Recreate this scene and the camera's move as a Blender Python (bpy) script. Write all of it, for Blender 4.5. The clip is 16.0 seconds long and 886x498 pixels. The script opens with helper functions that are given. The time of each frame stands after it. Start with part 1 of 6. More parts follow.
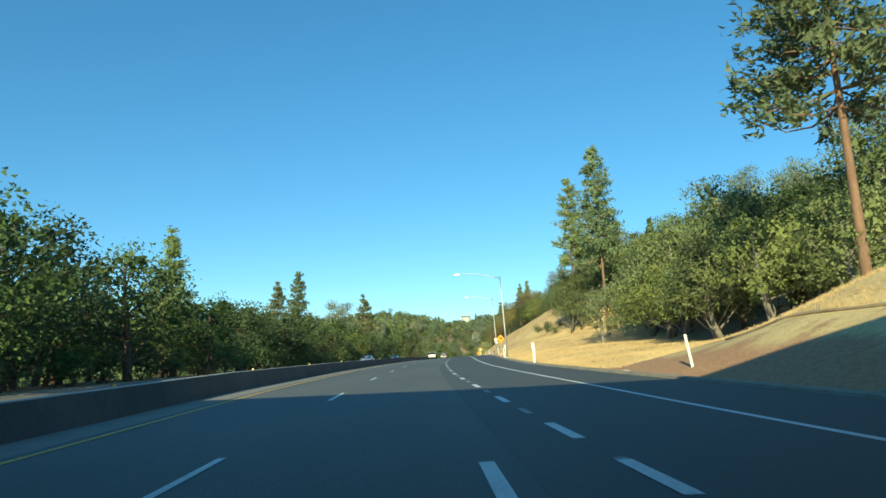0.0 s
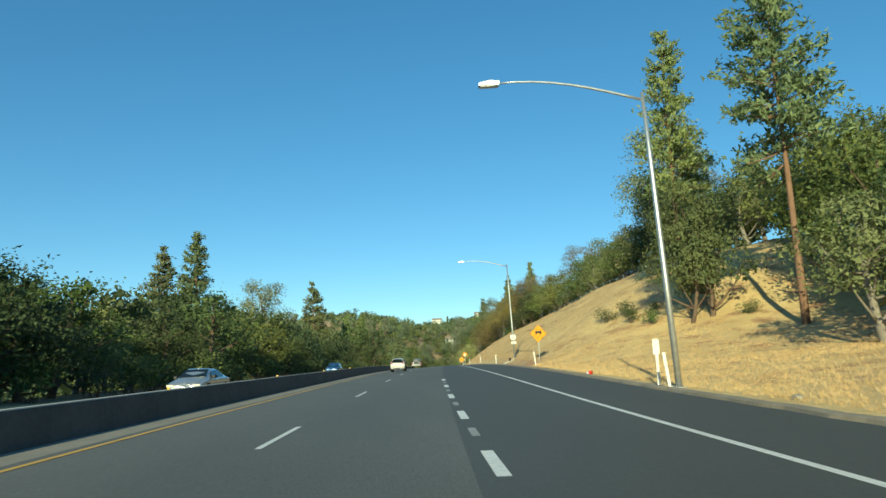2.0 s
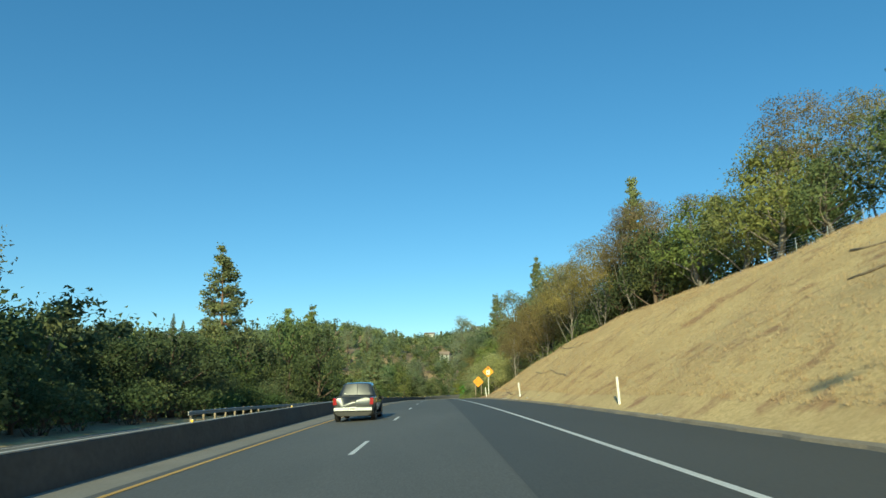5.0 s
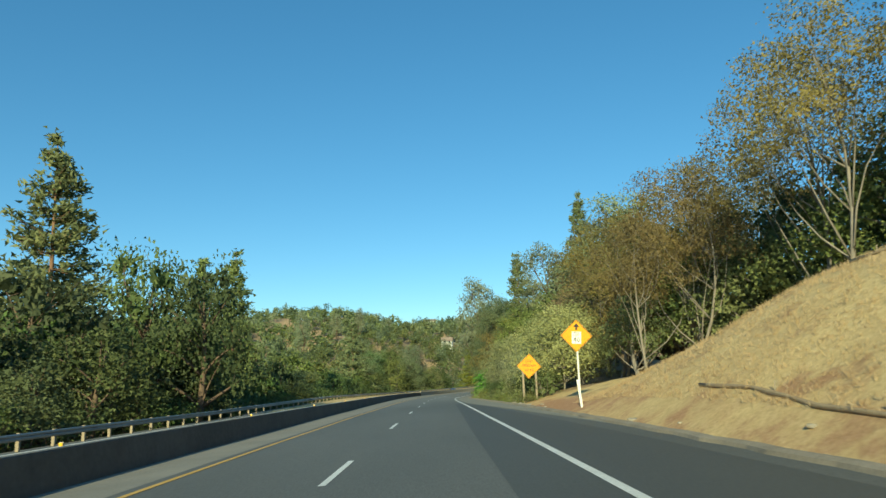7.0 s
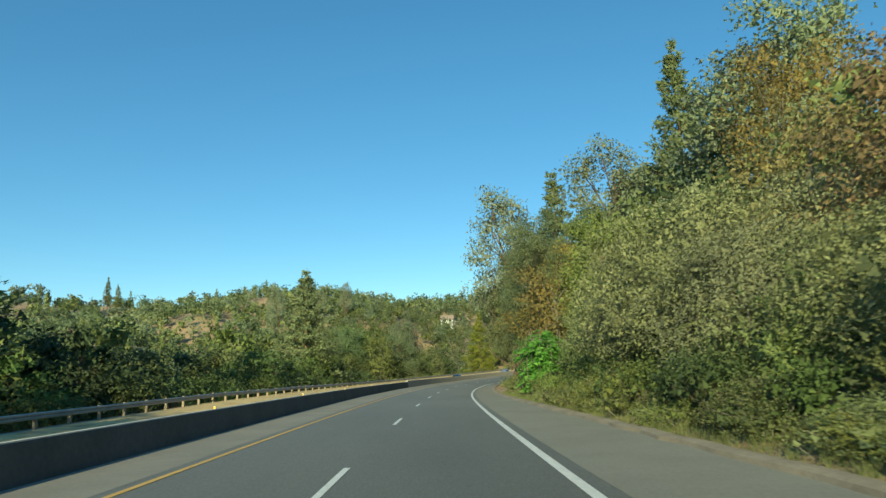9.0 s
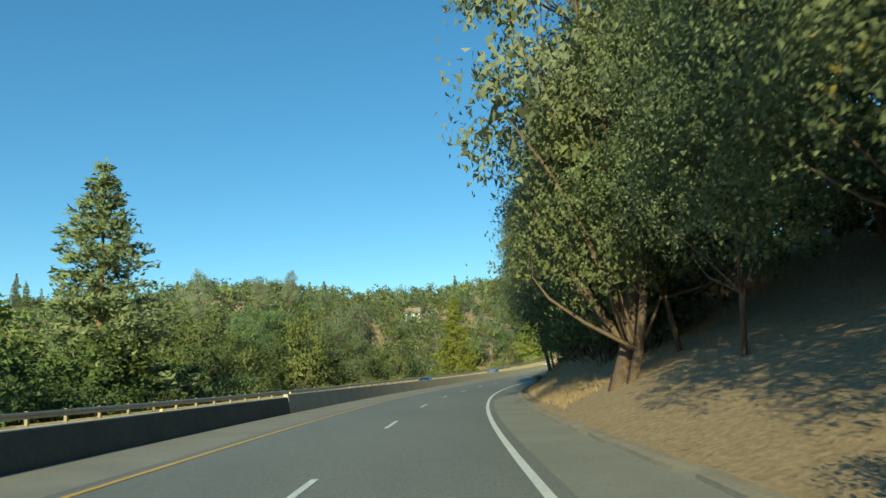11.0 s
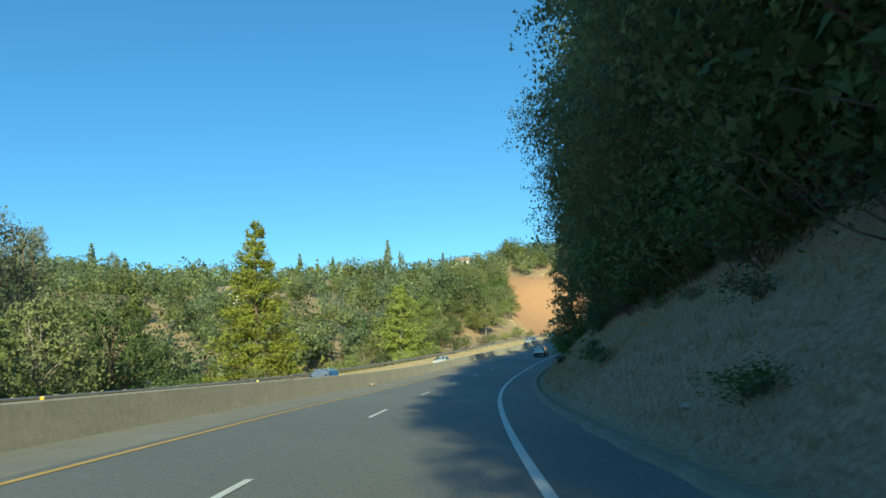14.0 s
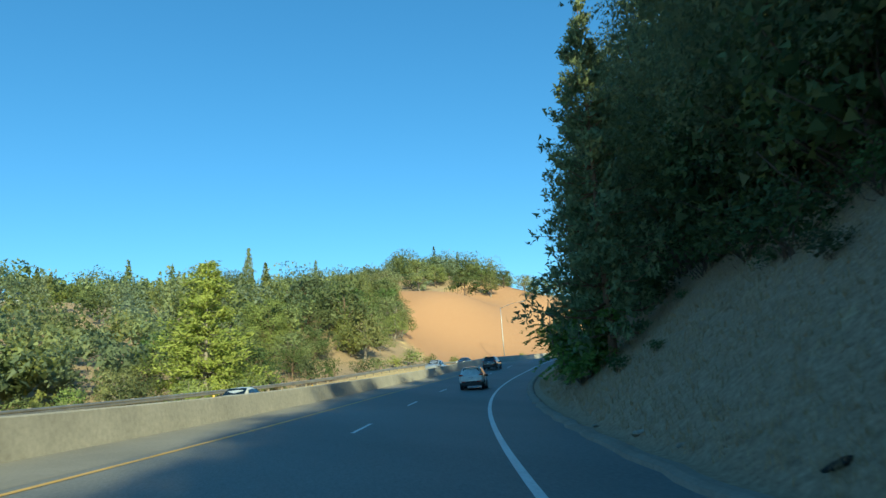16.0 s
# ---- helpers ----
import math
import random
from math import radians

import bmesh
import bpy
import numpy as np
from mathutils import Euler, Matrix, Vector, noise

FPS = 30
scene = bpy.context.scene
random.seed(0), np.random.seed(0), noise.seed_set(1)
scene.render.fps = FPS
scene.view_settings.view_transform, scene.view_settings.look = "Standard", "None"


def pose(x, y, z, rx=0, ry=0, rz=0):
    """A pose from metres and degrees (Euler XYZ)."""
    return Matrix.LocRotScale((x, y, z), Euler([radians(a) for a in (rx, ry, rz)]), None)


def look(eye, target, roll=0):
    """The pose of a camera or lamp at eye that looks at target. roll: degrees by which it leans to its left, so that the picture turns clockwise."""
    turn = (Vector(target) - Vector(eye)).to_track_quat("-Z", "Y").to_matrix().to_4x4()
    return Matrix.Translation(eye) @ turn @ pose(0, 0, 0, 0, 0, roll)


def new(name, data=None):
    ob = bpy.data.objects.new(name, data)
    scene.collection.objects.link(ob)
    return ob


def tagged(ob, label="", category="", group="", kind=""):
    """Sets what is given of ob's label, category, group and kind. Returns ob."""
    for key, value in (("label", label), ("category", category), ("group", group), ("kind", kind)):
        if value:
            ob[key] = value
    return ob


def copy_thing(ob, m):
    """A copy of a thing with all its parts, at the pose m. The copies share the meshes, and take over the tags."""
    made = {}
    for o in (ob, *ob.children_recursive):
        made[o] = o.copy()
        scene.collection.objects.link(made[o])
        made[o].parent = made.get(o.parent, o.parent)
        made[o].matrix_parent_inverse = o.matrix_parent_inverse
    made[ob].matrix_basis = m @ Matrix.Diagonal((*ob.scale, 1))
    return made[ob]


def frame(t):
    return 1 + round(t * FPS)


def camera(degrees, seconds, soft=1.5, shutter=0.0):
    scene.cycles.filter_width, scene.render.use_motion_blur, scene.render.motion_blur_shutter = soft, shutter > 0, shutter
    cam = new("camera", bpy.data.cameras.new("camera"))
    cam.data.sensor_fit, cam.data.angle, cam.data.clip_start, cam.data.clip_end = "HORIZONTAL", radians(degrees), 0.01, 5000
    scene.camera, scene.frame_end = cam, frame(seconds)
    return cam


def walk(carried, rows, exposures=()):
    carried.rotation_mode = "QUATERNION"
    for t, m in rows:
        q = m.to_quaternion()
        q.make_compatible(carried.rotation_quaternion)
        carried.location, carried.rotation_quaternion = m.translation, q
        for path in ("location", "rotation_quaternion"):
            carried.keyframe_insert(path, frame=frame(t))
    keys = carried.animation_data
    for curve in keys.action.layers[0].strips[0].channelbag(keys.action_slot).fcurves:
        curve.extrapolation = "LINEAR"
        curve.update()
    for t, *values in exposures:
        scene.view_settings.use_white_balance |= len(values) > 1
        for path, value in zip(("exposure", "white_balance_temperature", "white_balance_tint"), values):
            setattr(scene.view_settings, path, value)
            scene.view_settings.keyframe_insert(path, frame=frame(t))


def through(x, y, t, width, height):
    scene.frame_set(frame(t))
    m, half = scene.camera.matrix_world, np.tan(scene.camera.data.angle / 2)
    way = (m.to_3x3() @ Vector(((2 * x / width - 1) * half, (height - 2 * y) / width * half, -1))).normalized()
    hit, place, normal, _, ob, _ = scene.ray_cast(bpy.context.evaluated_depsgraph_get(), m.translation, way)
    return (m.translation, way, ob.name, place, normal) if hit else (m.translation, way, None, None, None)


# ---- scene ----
cam = camera(66.0, 16.0, soft=1.5, shutter=0.08)
PATH = [
    (0, (-0.01, 0.01, 1.21), (-0.02, 19.73, 4.52), -2.79),
    (0.5, (-0.67, 17.56, 1.62), (-0.64, 37.28, 4.93), -2.79),
    (1, (-1.15, 35.09, 2.00), (-1.00, 54.81, 5.38), -2.70),
    (1.5, (-1.38, 52.62, 2.31), (-1.00, 72.33, 5.69), -2.45),
    (2, (-1.38, 70.12, 2.63), (-0.52, 89.82, 6.04), -2.08),
    (2.5, (-1.15, 87.58, 2.97), (-0.02, 107.21, 6.59), -2.13),
    (3, (-0.87, 104.94, 3.28), (0.23, 124.58, 6.95), -2.08),
    (3.5, (-0.49, 122.18, 3.56), (0.77, 141.78, 7.34), -1.40),
    (4, (-0.05, 139.26, 3.85), (1.00, 158.85, 7.72), -0.67),
    (4.5, (0.49, 156.15, 4.04), (1.37, 175.71, 8.11), -0.44),
    (5, (1.13, 172.86, 4.16), (2.19, 192.44, 8.10), -1.24),
    (5.5, (1.84, 189.41, 4.23), (2.99, 209.02, 7.99), -1.88),
    (6, (2.56, 205.79, 4.25), (3.62, 225.42, 7.89), -2.66),
    (6.5, (3.29, 222.01, 4.24), (4.28, 241.66, 7.84), -1.96),
    (7, (4.02, 238.09, 4.18), (5.06, 257.72, 7.86), -1.82),
    (7.5, (4.72, 254.03, 4.07), (5.79, 273.67, 7.74), -2.00),
    (8, (5.42, 269.86, 3.89), (6.47, 289.51, 7.49), -1.84),
    (8.5, (6.09, 285.60, 3.61), (7.23, 305.24, 7.18), -2.05),
    (9, (6.75, 301.27, 3.28), (7.82, 320.97, 6.56), -2.28),
    (9.5, (7.54, 316.85, 2.93), (8.91, 336.50, 6.38), -2.96),
    (10, (8.43, 332.37, 2.56), (10.08, 352.06, 5.63), -2.38),
    (10.5, (9.54, 347.85, 2.22), (11.10, 367.51, 5.54), -3.99),
    (11, (10.89, 363.31, 1.91), (12.93, 382.92, 5.27), -3.43),
    (11.5, (12.53, 378.72, 1.61), (15.08, 398.27, 5.01), -3.26),
    (12, (14.55, 394.07, 1.33), (17.63, 413.53, 4.76), -3.16),
    (12.5, (17.07, 409.33, 1.05), (21.01, 428.65, 4.40), -3.39),
    (13, (20.15, 424.50, 0.80), (24.64, 443.68, 4.22), -3.10),
    (13.5, (23.85, 439.51, 0.57), (29.13, 458.50, 4.01), -3.48),
    (14, (28.19, 454.35, 0.37), (34.19, 473.13, 3.67), -3.63),
    (14.5, (33.08, 468.94, 0.20), (39.95, 487.36, 3.88), -3.67),
    (15, (38.45, 483.26, 0.10), (46.18, 501.30, 3.95), -4.29),
    (15.5, (44.36, 497.33, 0.11), (52.94, 514.94, 4.14), -3.72),
    (16, (50.77, 511.21, 0.23), (59.79, 528.57, 4.40), -3.85),
]
walk(cam, [(t, look(eye, target, roll)) for t, eye, target, roll in PATH], exposures=[(0, 0.56, 5950, -15), (1, 0.42, 6100, -15), (4, 0.3, 5900, -15), (6.5, 0.4, 6150, -15), (10, 0.46, 6300, -15), (12.5, 0.55, 5950, -15), (16, 0.7, 5650, -15)])

# ---- light ----
SUN_AZIMUTH, SUN_HEIGHT = 193.0, 20.0
world = bpy.data.worlds.new("sky")
scene.world = world
world.use_nodes = True
sky = world.node_tree.nodes.new("ShaderNodeTexSky")
sky.sky_type, sky.sun_disc = "NISHITA", False
sky.sun_elevation, sky.sun_rotation = radians(SUN_HEIGHT), radians(SUN_AZIMUTH)
sky.altitude, sky.air_density, sky.dust_density, sky.ozone_density = 1500, 1.0, 0.1, 3.0
back = world.node_tree.nodes["Background"]
back.inputs["Strength"].default_value = 0.15
rich = world.node_tree.nodes.new("ShaderNodeHueSaturation")
rich.inputs["Saturation"].default_value, rich.inputs["Value"].default_value = 1.31, 1.12
even = world.node_tree.nodes.new("ShaderNodeGamma")
even.inputs["Gamma"].default_value = 0.76
world.node_tree.links.new(sky.outputs[0], even.inputs["Color"])
world.node_tree.links.new(even.outputs[0], rich.inputs["Color"])
world.node_tree.links.new(rich.outputs[0], back.inputs[0])
sun = new("sun", bpy.data.lights.new("sun", "SUN"))
sun.data.energy, sun.data.angle, sun.data.color = 5.0, radians(0.6), (1.0, 0.81, 0.5)
a, b = radians(SUN_AZIMUTH), radians(SUN_HEIGHT)
sun.matrix_world = look((math.sin(a) * math.cos(b) * 500, math.cos(a) * math.cos(b) * 500, math.sin(b) * 500), (0, 0, 0))

# ---- materials ----
def nodes_of(name):
    m = bpy.data.materials.new(name)
    m.use_nodes = True
    return m, m.node_tree.nodes, m.node_tree.links, m.node_tree.nodes["Principled BSDF"]


def spots(n, l, scale, detail=6.0, rough=0.6, stretch=None):
    """A noise in world metres: scale is cycles per metre."""
    geo = n.new("ShaderNodeNewGeometry")
    tex = n.new("ShaderNodeTexNoise")
    tex.inputs["Scale"].default_value, tex.inputs["Detail"].default_value, tex.inputs["Roughness"].default_value = scale, detail, rough
    if stretch:
        mp = n.new("ShaderNodeMapping")
        mp.inputs["Scale"].default_value = stretch
        l.new(geo.outputs["Position"], mp.inputs["Vector"])
        l.new(mp.outputs[0], tex.inputs["Vector"])
    else:
        l.new(geo.outputs["Position"], tex.inputs["Vector"])
    return tex.outputs["Fac"]


def ramp(n, l, fac, stops):
    r = n.new("ShaderNodeValToRGB")
    e = r.color_ramp.elements
    while len(e) < len(stops):
        e.new(0.5)
    for k, (p, c) in zip(e, stops):
        k.position, k.color = p, (*c, 1)
    l.new(fac, r.inputs[0])
    return r.outputs[0]


def mix(n, l, fac, a, b, mode="MIX"):
    m = n.new("ShaderNodeMix")
    m.data_type, m.blend_type = "RGBA", mode
    for sock, v in ((m.inputs[0], fac), (m.inputs[6], a), (m.inputs[7], b)):
        if isinstance(v, bpy.types.NodeSocket):
            l.new(v, sock)
        else:
            sock.default_value = v if isinstance(v, (int, float)) else (*v, 1)
    return m.outputs[2]


def relief(n, l, bsdf, height, strength, distance):
    b = n.new("ShaderNodeBump")
    b.inputs["Strength"].default_value, b.inputs["Distance"].default_value = strength, distance
    l.new(height, b.inputs["Height"])
    l.new(b.outputs[0], bsdf.inputs["Normal"])


def surface(name, dark, light, big=0.2, fine=8.0, rough=0.85, bump=0.3, depth=0.01, metal=0.0, vary=0.0, coat=0.0, stretch=None):
    """A surface with variation at two scales, in world metres."""
    m, n, l, p = nodes_of(name)
    a = ramp(n, l, spots(n, l, big, stretch=stretch), [(0.35, dark), (0.65, light)])
    f = spots(n, l, fine, 8.0, 0.7, stretch)
    mid = tuple((x + y) / 2 for x, y in zip(dark, light))
    c = mix(n, l, 0.5, a, ramp(n, l, f, [(0.3, tuple(x * 0.6 for x in mid)), (0.7, tuple(min(1, x * 1.4) for x in mid))]))
    if vary:
        info = n.new("ShaderNodeObjectInfo")
        hsv = n.new("ShaderNodeHueSaturation")
        mr = n.new("ShaderNodeMapRange")
        mr.inputs[3].default_value, mr.inputs[4].default_value = 1 - vary, 1 + vary
        l.new(info.outputs["Random"], mr.inputs[0])
        l.new(mr.outputs[0], hsv.inputs["Value"])
        l.new(c, hsv.inputs["Color"])
        c = hsv.outputs[0]
    l.new(c, p.inputs["Base Color"])
    p.inputs["Roughness"].default_value, p.inputs["Metallic"].default_value, p.inputs["Coat Weight"].default_value = rough, metal, coat
    if bump:
        relief(n, l, p, f, bump, depth)
    return m


def foliage(name, dark, mid, light, through=0.35, rough=0.75, patch_size=0.35, patchy=0.35, kinds=()):
    """Leaves: every clump has a tone of its own, and some light passes through."""
    m, n, l, p = nodes_of(name)
    geo = n.new("ShaderNodeNewGeometry")
    info = n.new("ShaderNodeObjectInfo")
    isl = ramp(n, l, geo.outputs["Random Per Island"], [(0.0, dark), (0.55, mid), (1.0, light)])
    hsv = n.new("ShaderNodeHueSaturation")
    for k, sock, lo, hi in ((0, "Hue", 0.475, 0.52), (1, "Value", 0.75, 1.3), (2, "Saturation", 0.8, 1.1)):
        mr = n.new("ShaderNodeMapRange")
        mr.inputs[3].default_value, mr.inputs[4].default_value = lo, hi
        if k:
            fr = n.new("ShaderNodeMath")
            fr.operation = "FRACT"
            mul = n.new("ShaderNodeMath")
            mul.operation, mul.inputs[1].default_value = "MULTIPLY", 7.3 * k
            l.new(info.outputs["Random"], mul.inputs[0])
            l.new(mul.outputs[0], fr.inputs[0])
            l.new(fr.outputs[0], mr.inputs[0])
        else:
            l.new(info.outputs["Random"], mr.inputs[0])
        l.new(mr.outputs[0], hsv.inputs[sock])
    patch = spots(n, l, patch_size, 3.0)
    tone = mix(n, l, patchy, isl, ramp(n, l, patch, [(0.35, dark), (0.65, light)]))
    l.new(tone, hsv.inputs["Color"])
    leafy = hsv.outputs[0]
    if kinds:
        tone_of = n.new("ShaderNodeAttribute")
        tone_of.attribute_name = "tone"
        leafy = mix(n, l, 1.0, leafy, ramp(n, l, tone_of.outputs["Fac"], kinds), "MULTIPLY")
    l.new(leafy, p.inputs["Base Color"])
    p.inputs["Roughness"].default_value = rough
    p.inputs["Specular IOR Level"].default_value = 0.25
    tr = n.new("ShaderNodeBsdfTranslucent")
    l.new(leafy, tr.inputs["Color"])
    ms = n.new("ShaderNodeMixShader")
    ms.inputs[0].default_value = through
    out = n["Material Output"]
    l.new(p.outputs[0], ms.inputs[1])
    l.new(tr.outputs[0], ms.inputs[2])
    l.new(ms.outputs[0], out.inputs["Surface"])
    return m


def ramped_asphalt():
    """Asphalt whose tone turns paler along the road, from y 285 to 345."""
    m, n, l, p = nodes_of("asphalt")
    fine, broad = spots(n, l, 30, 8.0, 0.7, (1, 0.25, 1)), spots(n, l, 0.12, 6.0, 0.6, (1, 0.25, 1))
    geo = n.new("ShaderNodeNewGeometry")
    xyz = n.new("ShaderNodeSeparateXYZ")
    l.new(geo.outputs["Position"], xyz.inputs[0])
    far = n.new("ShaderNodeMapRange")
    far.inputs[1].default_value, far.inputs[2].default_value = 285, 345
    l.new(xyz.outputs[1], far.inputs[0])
    # young and old are the darker and the paler end of the ramp
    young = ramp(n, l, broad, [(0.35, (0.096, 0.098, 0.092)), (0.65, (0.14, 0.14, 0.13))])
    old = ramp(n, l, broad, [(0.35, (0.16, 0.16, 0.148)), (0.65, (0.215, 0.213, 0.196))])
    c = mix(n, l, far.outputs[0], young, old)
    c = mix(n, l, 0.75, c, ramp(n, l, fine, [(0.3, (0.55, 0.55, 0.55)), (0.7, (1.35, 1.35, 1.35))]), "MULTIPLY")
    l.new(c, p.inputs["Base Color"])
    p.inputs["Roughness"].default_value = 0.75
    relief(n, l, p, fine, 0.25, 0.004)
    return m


ASPHALT = ramped_asphalt()
ASPHALT_NEW = surface("asphalt_new", (0.062, 0.064, 0.06), (0.09, 0.091, 0.084), 0.12, 30, 0.72, 0.25, 0.004, stretch=(1, 0.25, 1))
ASPHALT_OLD = surface("asphalt_old", (0.14, 0.138, 0.13), (0.2, 0.195, 0.18), 0.15, 25, 0.8, 0.25, 0.004)
SHOULDER = surface("pale_shoulder", (0.2, 0.19, 0.165), (0.3, 0.28, 0.24), 0.4, 18, 0.9, 0.25, 0.004)
SHOULDER_OUT = surface("pale_outer_shoulder", (0.2, 0.195, 0.17), (0.28, 0.27, 0.235), 0.4, 18, 0.9, 0.25, 0.004)
DUSTY = surface("dusty_kerb", (0.2, 0.17, 0.13), (0.36, 0.31, 0.24), 0.8, 12, 0.95, 0.5, 0.01)
LINE_WHITE = surface("line_white", (0.62, 0.62, 0.6), (0.8, 0.8, 0.78), 0.6, 12, 0.6, 0.1, 0.002)
LINE_FADED = surface("line_faded", (0.22, 0.22, 0.22), (0.4, 0.4, 0.39), 0.9, 12, 0.7, 0.1, 0.002)
LINE_YELLOW = surface("line_yellow", (0.55, 0.33, 0.06), (0.75, 0.46, 0.09), 0.6, 12, 0.6, 0.1, 0.002)
CONCRETE = surface("concrete", (0.34, 0.32, 0.28), (0.5, 0.47, 0.41), 0.5, 6, 0.85, 0.3, 0.006)
CONCRETE_TOP = surface("sunlit_concrete", (0.5, 0.49, 0.46), (0.64, 0.62, 0.58), 0.6, 7, 0.85, 0.3, 0.006)
GALVANISED = surface("galvanised_steel", (0.45, 0.47, 0.49), (0.62, 0.64, 0.65), 0.8, 9, 0.42, 0.05, 0.002, 0.75)
RAIL_STEEL = surface("weathered_rail", (0.24, 0.24, 0.24), (0.4, 0.4, 0.39), 0.8, 9, 0.5, 0.1, 0.002, 0.6)
WOOD = surface("grey_timber", (0.22, 0.18, 0.13), (0.38, 0.32, 0.24), 1.5, 14, 0.85, 0.4, 0.006, stretch=(6, 6, 1))
BARK = surface("bark", (0.09, 0.065, 0.05), (0.2, 0.14, 0.1), 1.2, 7, 0.95, 0.9, 0.03, stretch=(3, 3, 0.7))
BARK_PINE = surface("pine_bark", (0.15, 0.085, 0.055), (0.32, 0.19, 0.12), 1.2, 6, 0.95, 0.9, 0.04, stretch=(3, 3, 0.7))
BARK_PALE = surface("pale_bark", (0.16, 0.14, 0.12), (0.32, 0.285, 0.24), 1.2, 7, 0.9, 0.6, 0.02, stretch=(3, 3, 0.7))
OAK = foliage("oak_leaves", (0.05, 0.08, 0.03), (0.1, 0.142, 0.052), (0.17, 0.21, 0.078), 0.3)
# oak leaves coloured lighter, to lift the tall wood out of deep shade
OAK_LIFTED = foliage("lifted_oak_leaves", (0.1, 0.145, 0.075), (0.18, 0.235, 0.115), (0.26, 0.31, 0.155), 0.36)
OAK_LIGHT = foliage("light_leaves", (0.115, 0.15, 0.052), (0.19, 0.23, 0.08), (0.29, 0.32, 0.11), 0.28)
OAK_AUTUMN = foliage("autumn_leaves", (0.15, 0.125, 0.05), (0.25, 0.2, 0.075), (0.37, 0.28, 0.1), 0.3)
NEEDLES = foliage("pine_needles", (0.1, 0.14, 0.06), (0.19, 0.245, 0.1), (0.31, 0.36, 0.14), 0.3)
NEEDLES_GREY = foliage("grey_pine_needles", (0.14, 0.18, 0.105), (0.21, 0.25, 0.15), (0.3, 0.33, 0.2), 0.3)
OLIVE = foliage("olive_needles", (0.12, 0.145, 0.035), (0.22, 0.25, 0.06), (0.34, 0.36, 0.1), 0.5)
BRUSH_LEAF = foliage("pale_brush_leaves", (0.16, 0.19, 0.095), (0.27, 0.3, 0.145), (0.4, 0.42, 0.21), 0.25)
BRIGHT = foliage("bright_yellow_green_leaves", (0.15, 0.195, 0.05), (0.25, 0.305, 0.08), (0.38, 0.42, 0.13), 0.4)
FERNY = foliage("bright_compound_leaves", (0.08, 0.18, 0.03), (0.16, 0.32, 0.06), (0.27, 0.42, 0.1), 0.4)
# a browner copy of the straw, darkened for the bank that lies in shade
SHADE_STRAW = foliage("shade_grass_blades", (0.3, 0.205, 0.12), (0.45, 0.325, 0.205), (0.6, 0.455, 0.3), 0.3, 0.85)
STRAW = foliage("dry_grass_blades", (0.5, 0.37, 0.17), (0.66, 0.5, 0.26), (0.82, 0.66, 0.37), 0.4, 0.8)
CUP_RED = surface("red_card", (0.6, 0.03, 0.02), (0.75, 0.06, 0.04), 4, 20, 0.5, 0.0)
ROCK = surface("rock", (0.24, 0.21, 0.17), (0.42, 0.38, 0.31), 1.2, 10, 0.9, 0.7, 0.02, vary=0.25)
SIGN_YELLOW = surface("sign_yellow", (0.8, 0.3, 0.005), (0.88, 0.36, 0.01), 0.8, 9, 0.45, 0.0)
SIGN_WHITE = surface("sign_white", (0.72, 0.73, 0.72), (0.82, 0.82, 0.8), 0.8, 9, 0.45, 0.0)
SIGN_BLACK = surface("sign_black", (0.015, 0.015, 0.015), (0.03, 0.03, 0.03), 0.8, 9, 0.5, 0.0)
POST_WHITE = surface("post_white", (0.66, 0.65, 0.6), (0.82, 0.81, 0.77), 1.5, 9, 0.55, 0.1, 0.002)
PAINT_WHITE = surface("white_car_paint", (0.56, 0.57, 0.54), (0.62, 0.63, 0.6), 0.4, 3, 0.28, 0.0, coat=1.0)
PAINT_GREY = surface("grey_car_paint", (0.035, 0.038, 0.04), (0.05, 0.053, 0.056), 0.4, 3, 0.3, 0.0, 0, 0.4, coat=1.0)
PAINT_BLACK = surface("black_car_paint", (0.012, 0.012, 0.014), (0.02, 0.02, 0.022), 0.4, 3, 0.25, 0.0, coat=1.0)
PAINT_BLUE = surface("blue_car_paint", (0.02, 0.07, 0.2), (0.035, 0.1, 0.26), 0.4, 3, 0.28, 0.0, 0, 0.3, coat=1.0)
PAINT_SILVER = surface("silver_car_paint", (0.38, 0.4, 0.42), (0.46, 0.48, 0.5), 0.4, 3, 0.3, 0.0, 0, 0.6, coat=1.0)
TRIM = surface("black_plastic_trim", (0.02, 0.02, 0.02), (0.035, 0.035, 0.035), 2, 20, 0.6, 0.1, 0.001)
RUBBER = surface("tyre_rubber", (0.018, 0.018, 0.018), (0.04, 0.038, 0.036), 3, 20, 0.85, 0.2, 0.002)
ALLOY = surface("alloy_rim", (0.42, 0.43, 0.44), (0.55, 0.56, 0.57), 2, 12, 0.35, 0.0, 0, 0.8)
LAMP_RED = surface("red_lamp_lens", (0.26, 0.006, 0.01), (0.38, 0.012, 0.014), 4, 30, 0.2, 0.0, coat=1.0)
LAMP_CLEAR = surface("clear_lamp_lens", (0.6, 0.6, 0.58), (0.75, 0.75, 0.72), 4, 30, 0.2, 0.0, coat=1.0)
CAR_GLASS = surface("dark_car_glass", (0.008, 0.012, 0.013), (0.014, 0.02, 0.022), 1, 3, 0.12, 0.0)
REFLECTOR = surface("amber_reflector", (0.8, 0.42, 0.02), (0.9, 0.55, 0.05), 4, 20, 0.3, 0.0)
HOUSE_WALL = surface("house_plaster", (0.68, 0.66, 0.6), (0.8, 0.78, 0.72), 0.4, 5, 0.85, 0.2, 0.01)
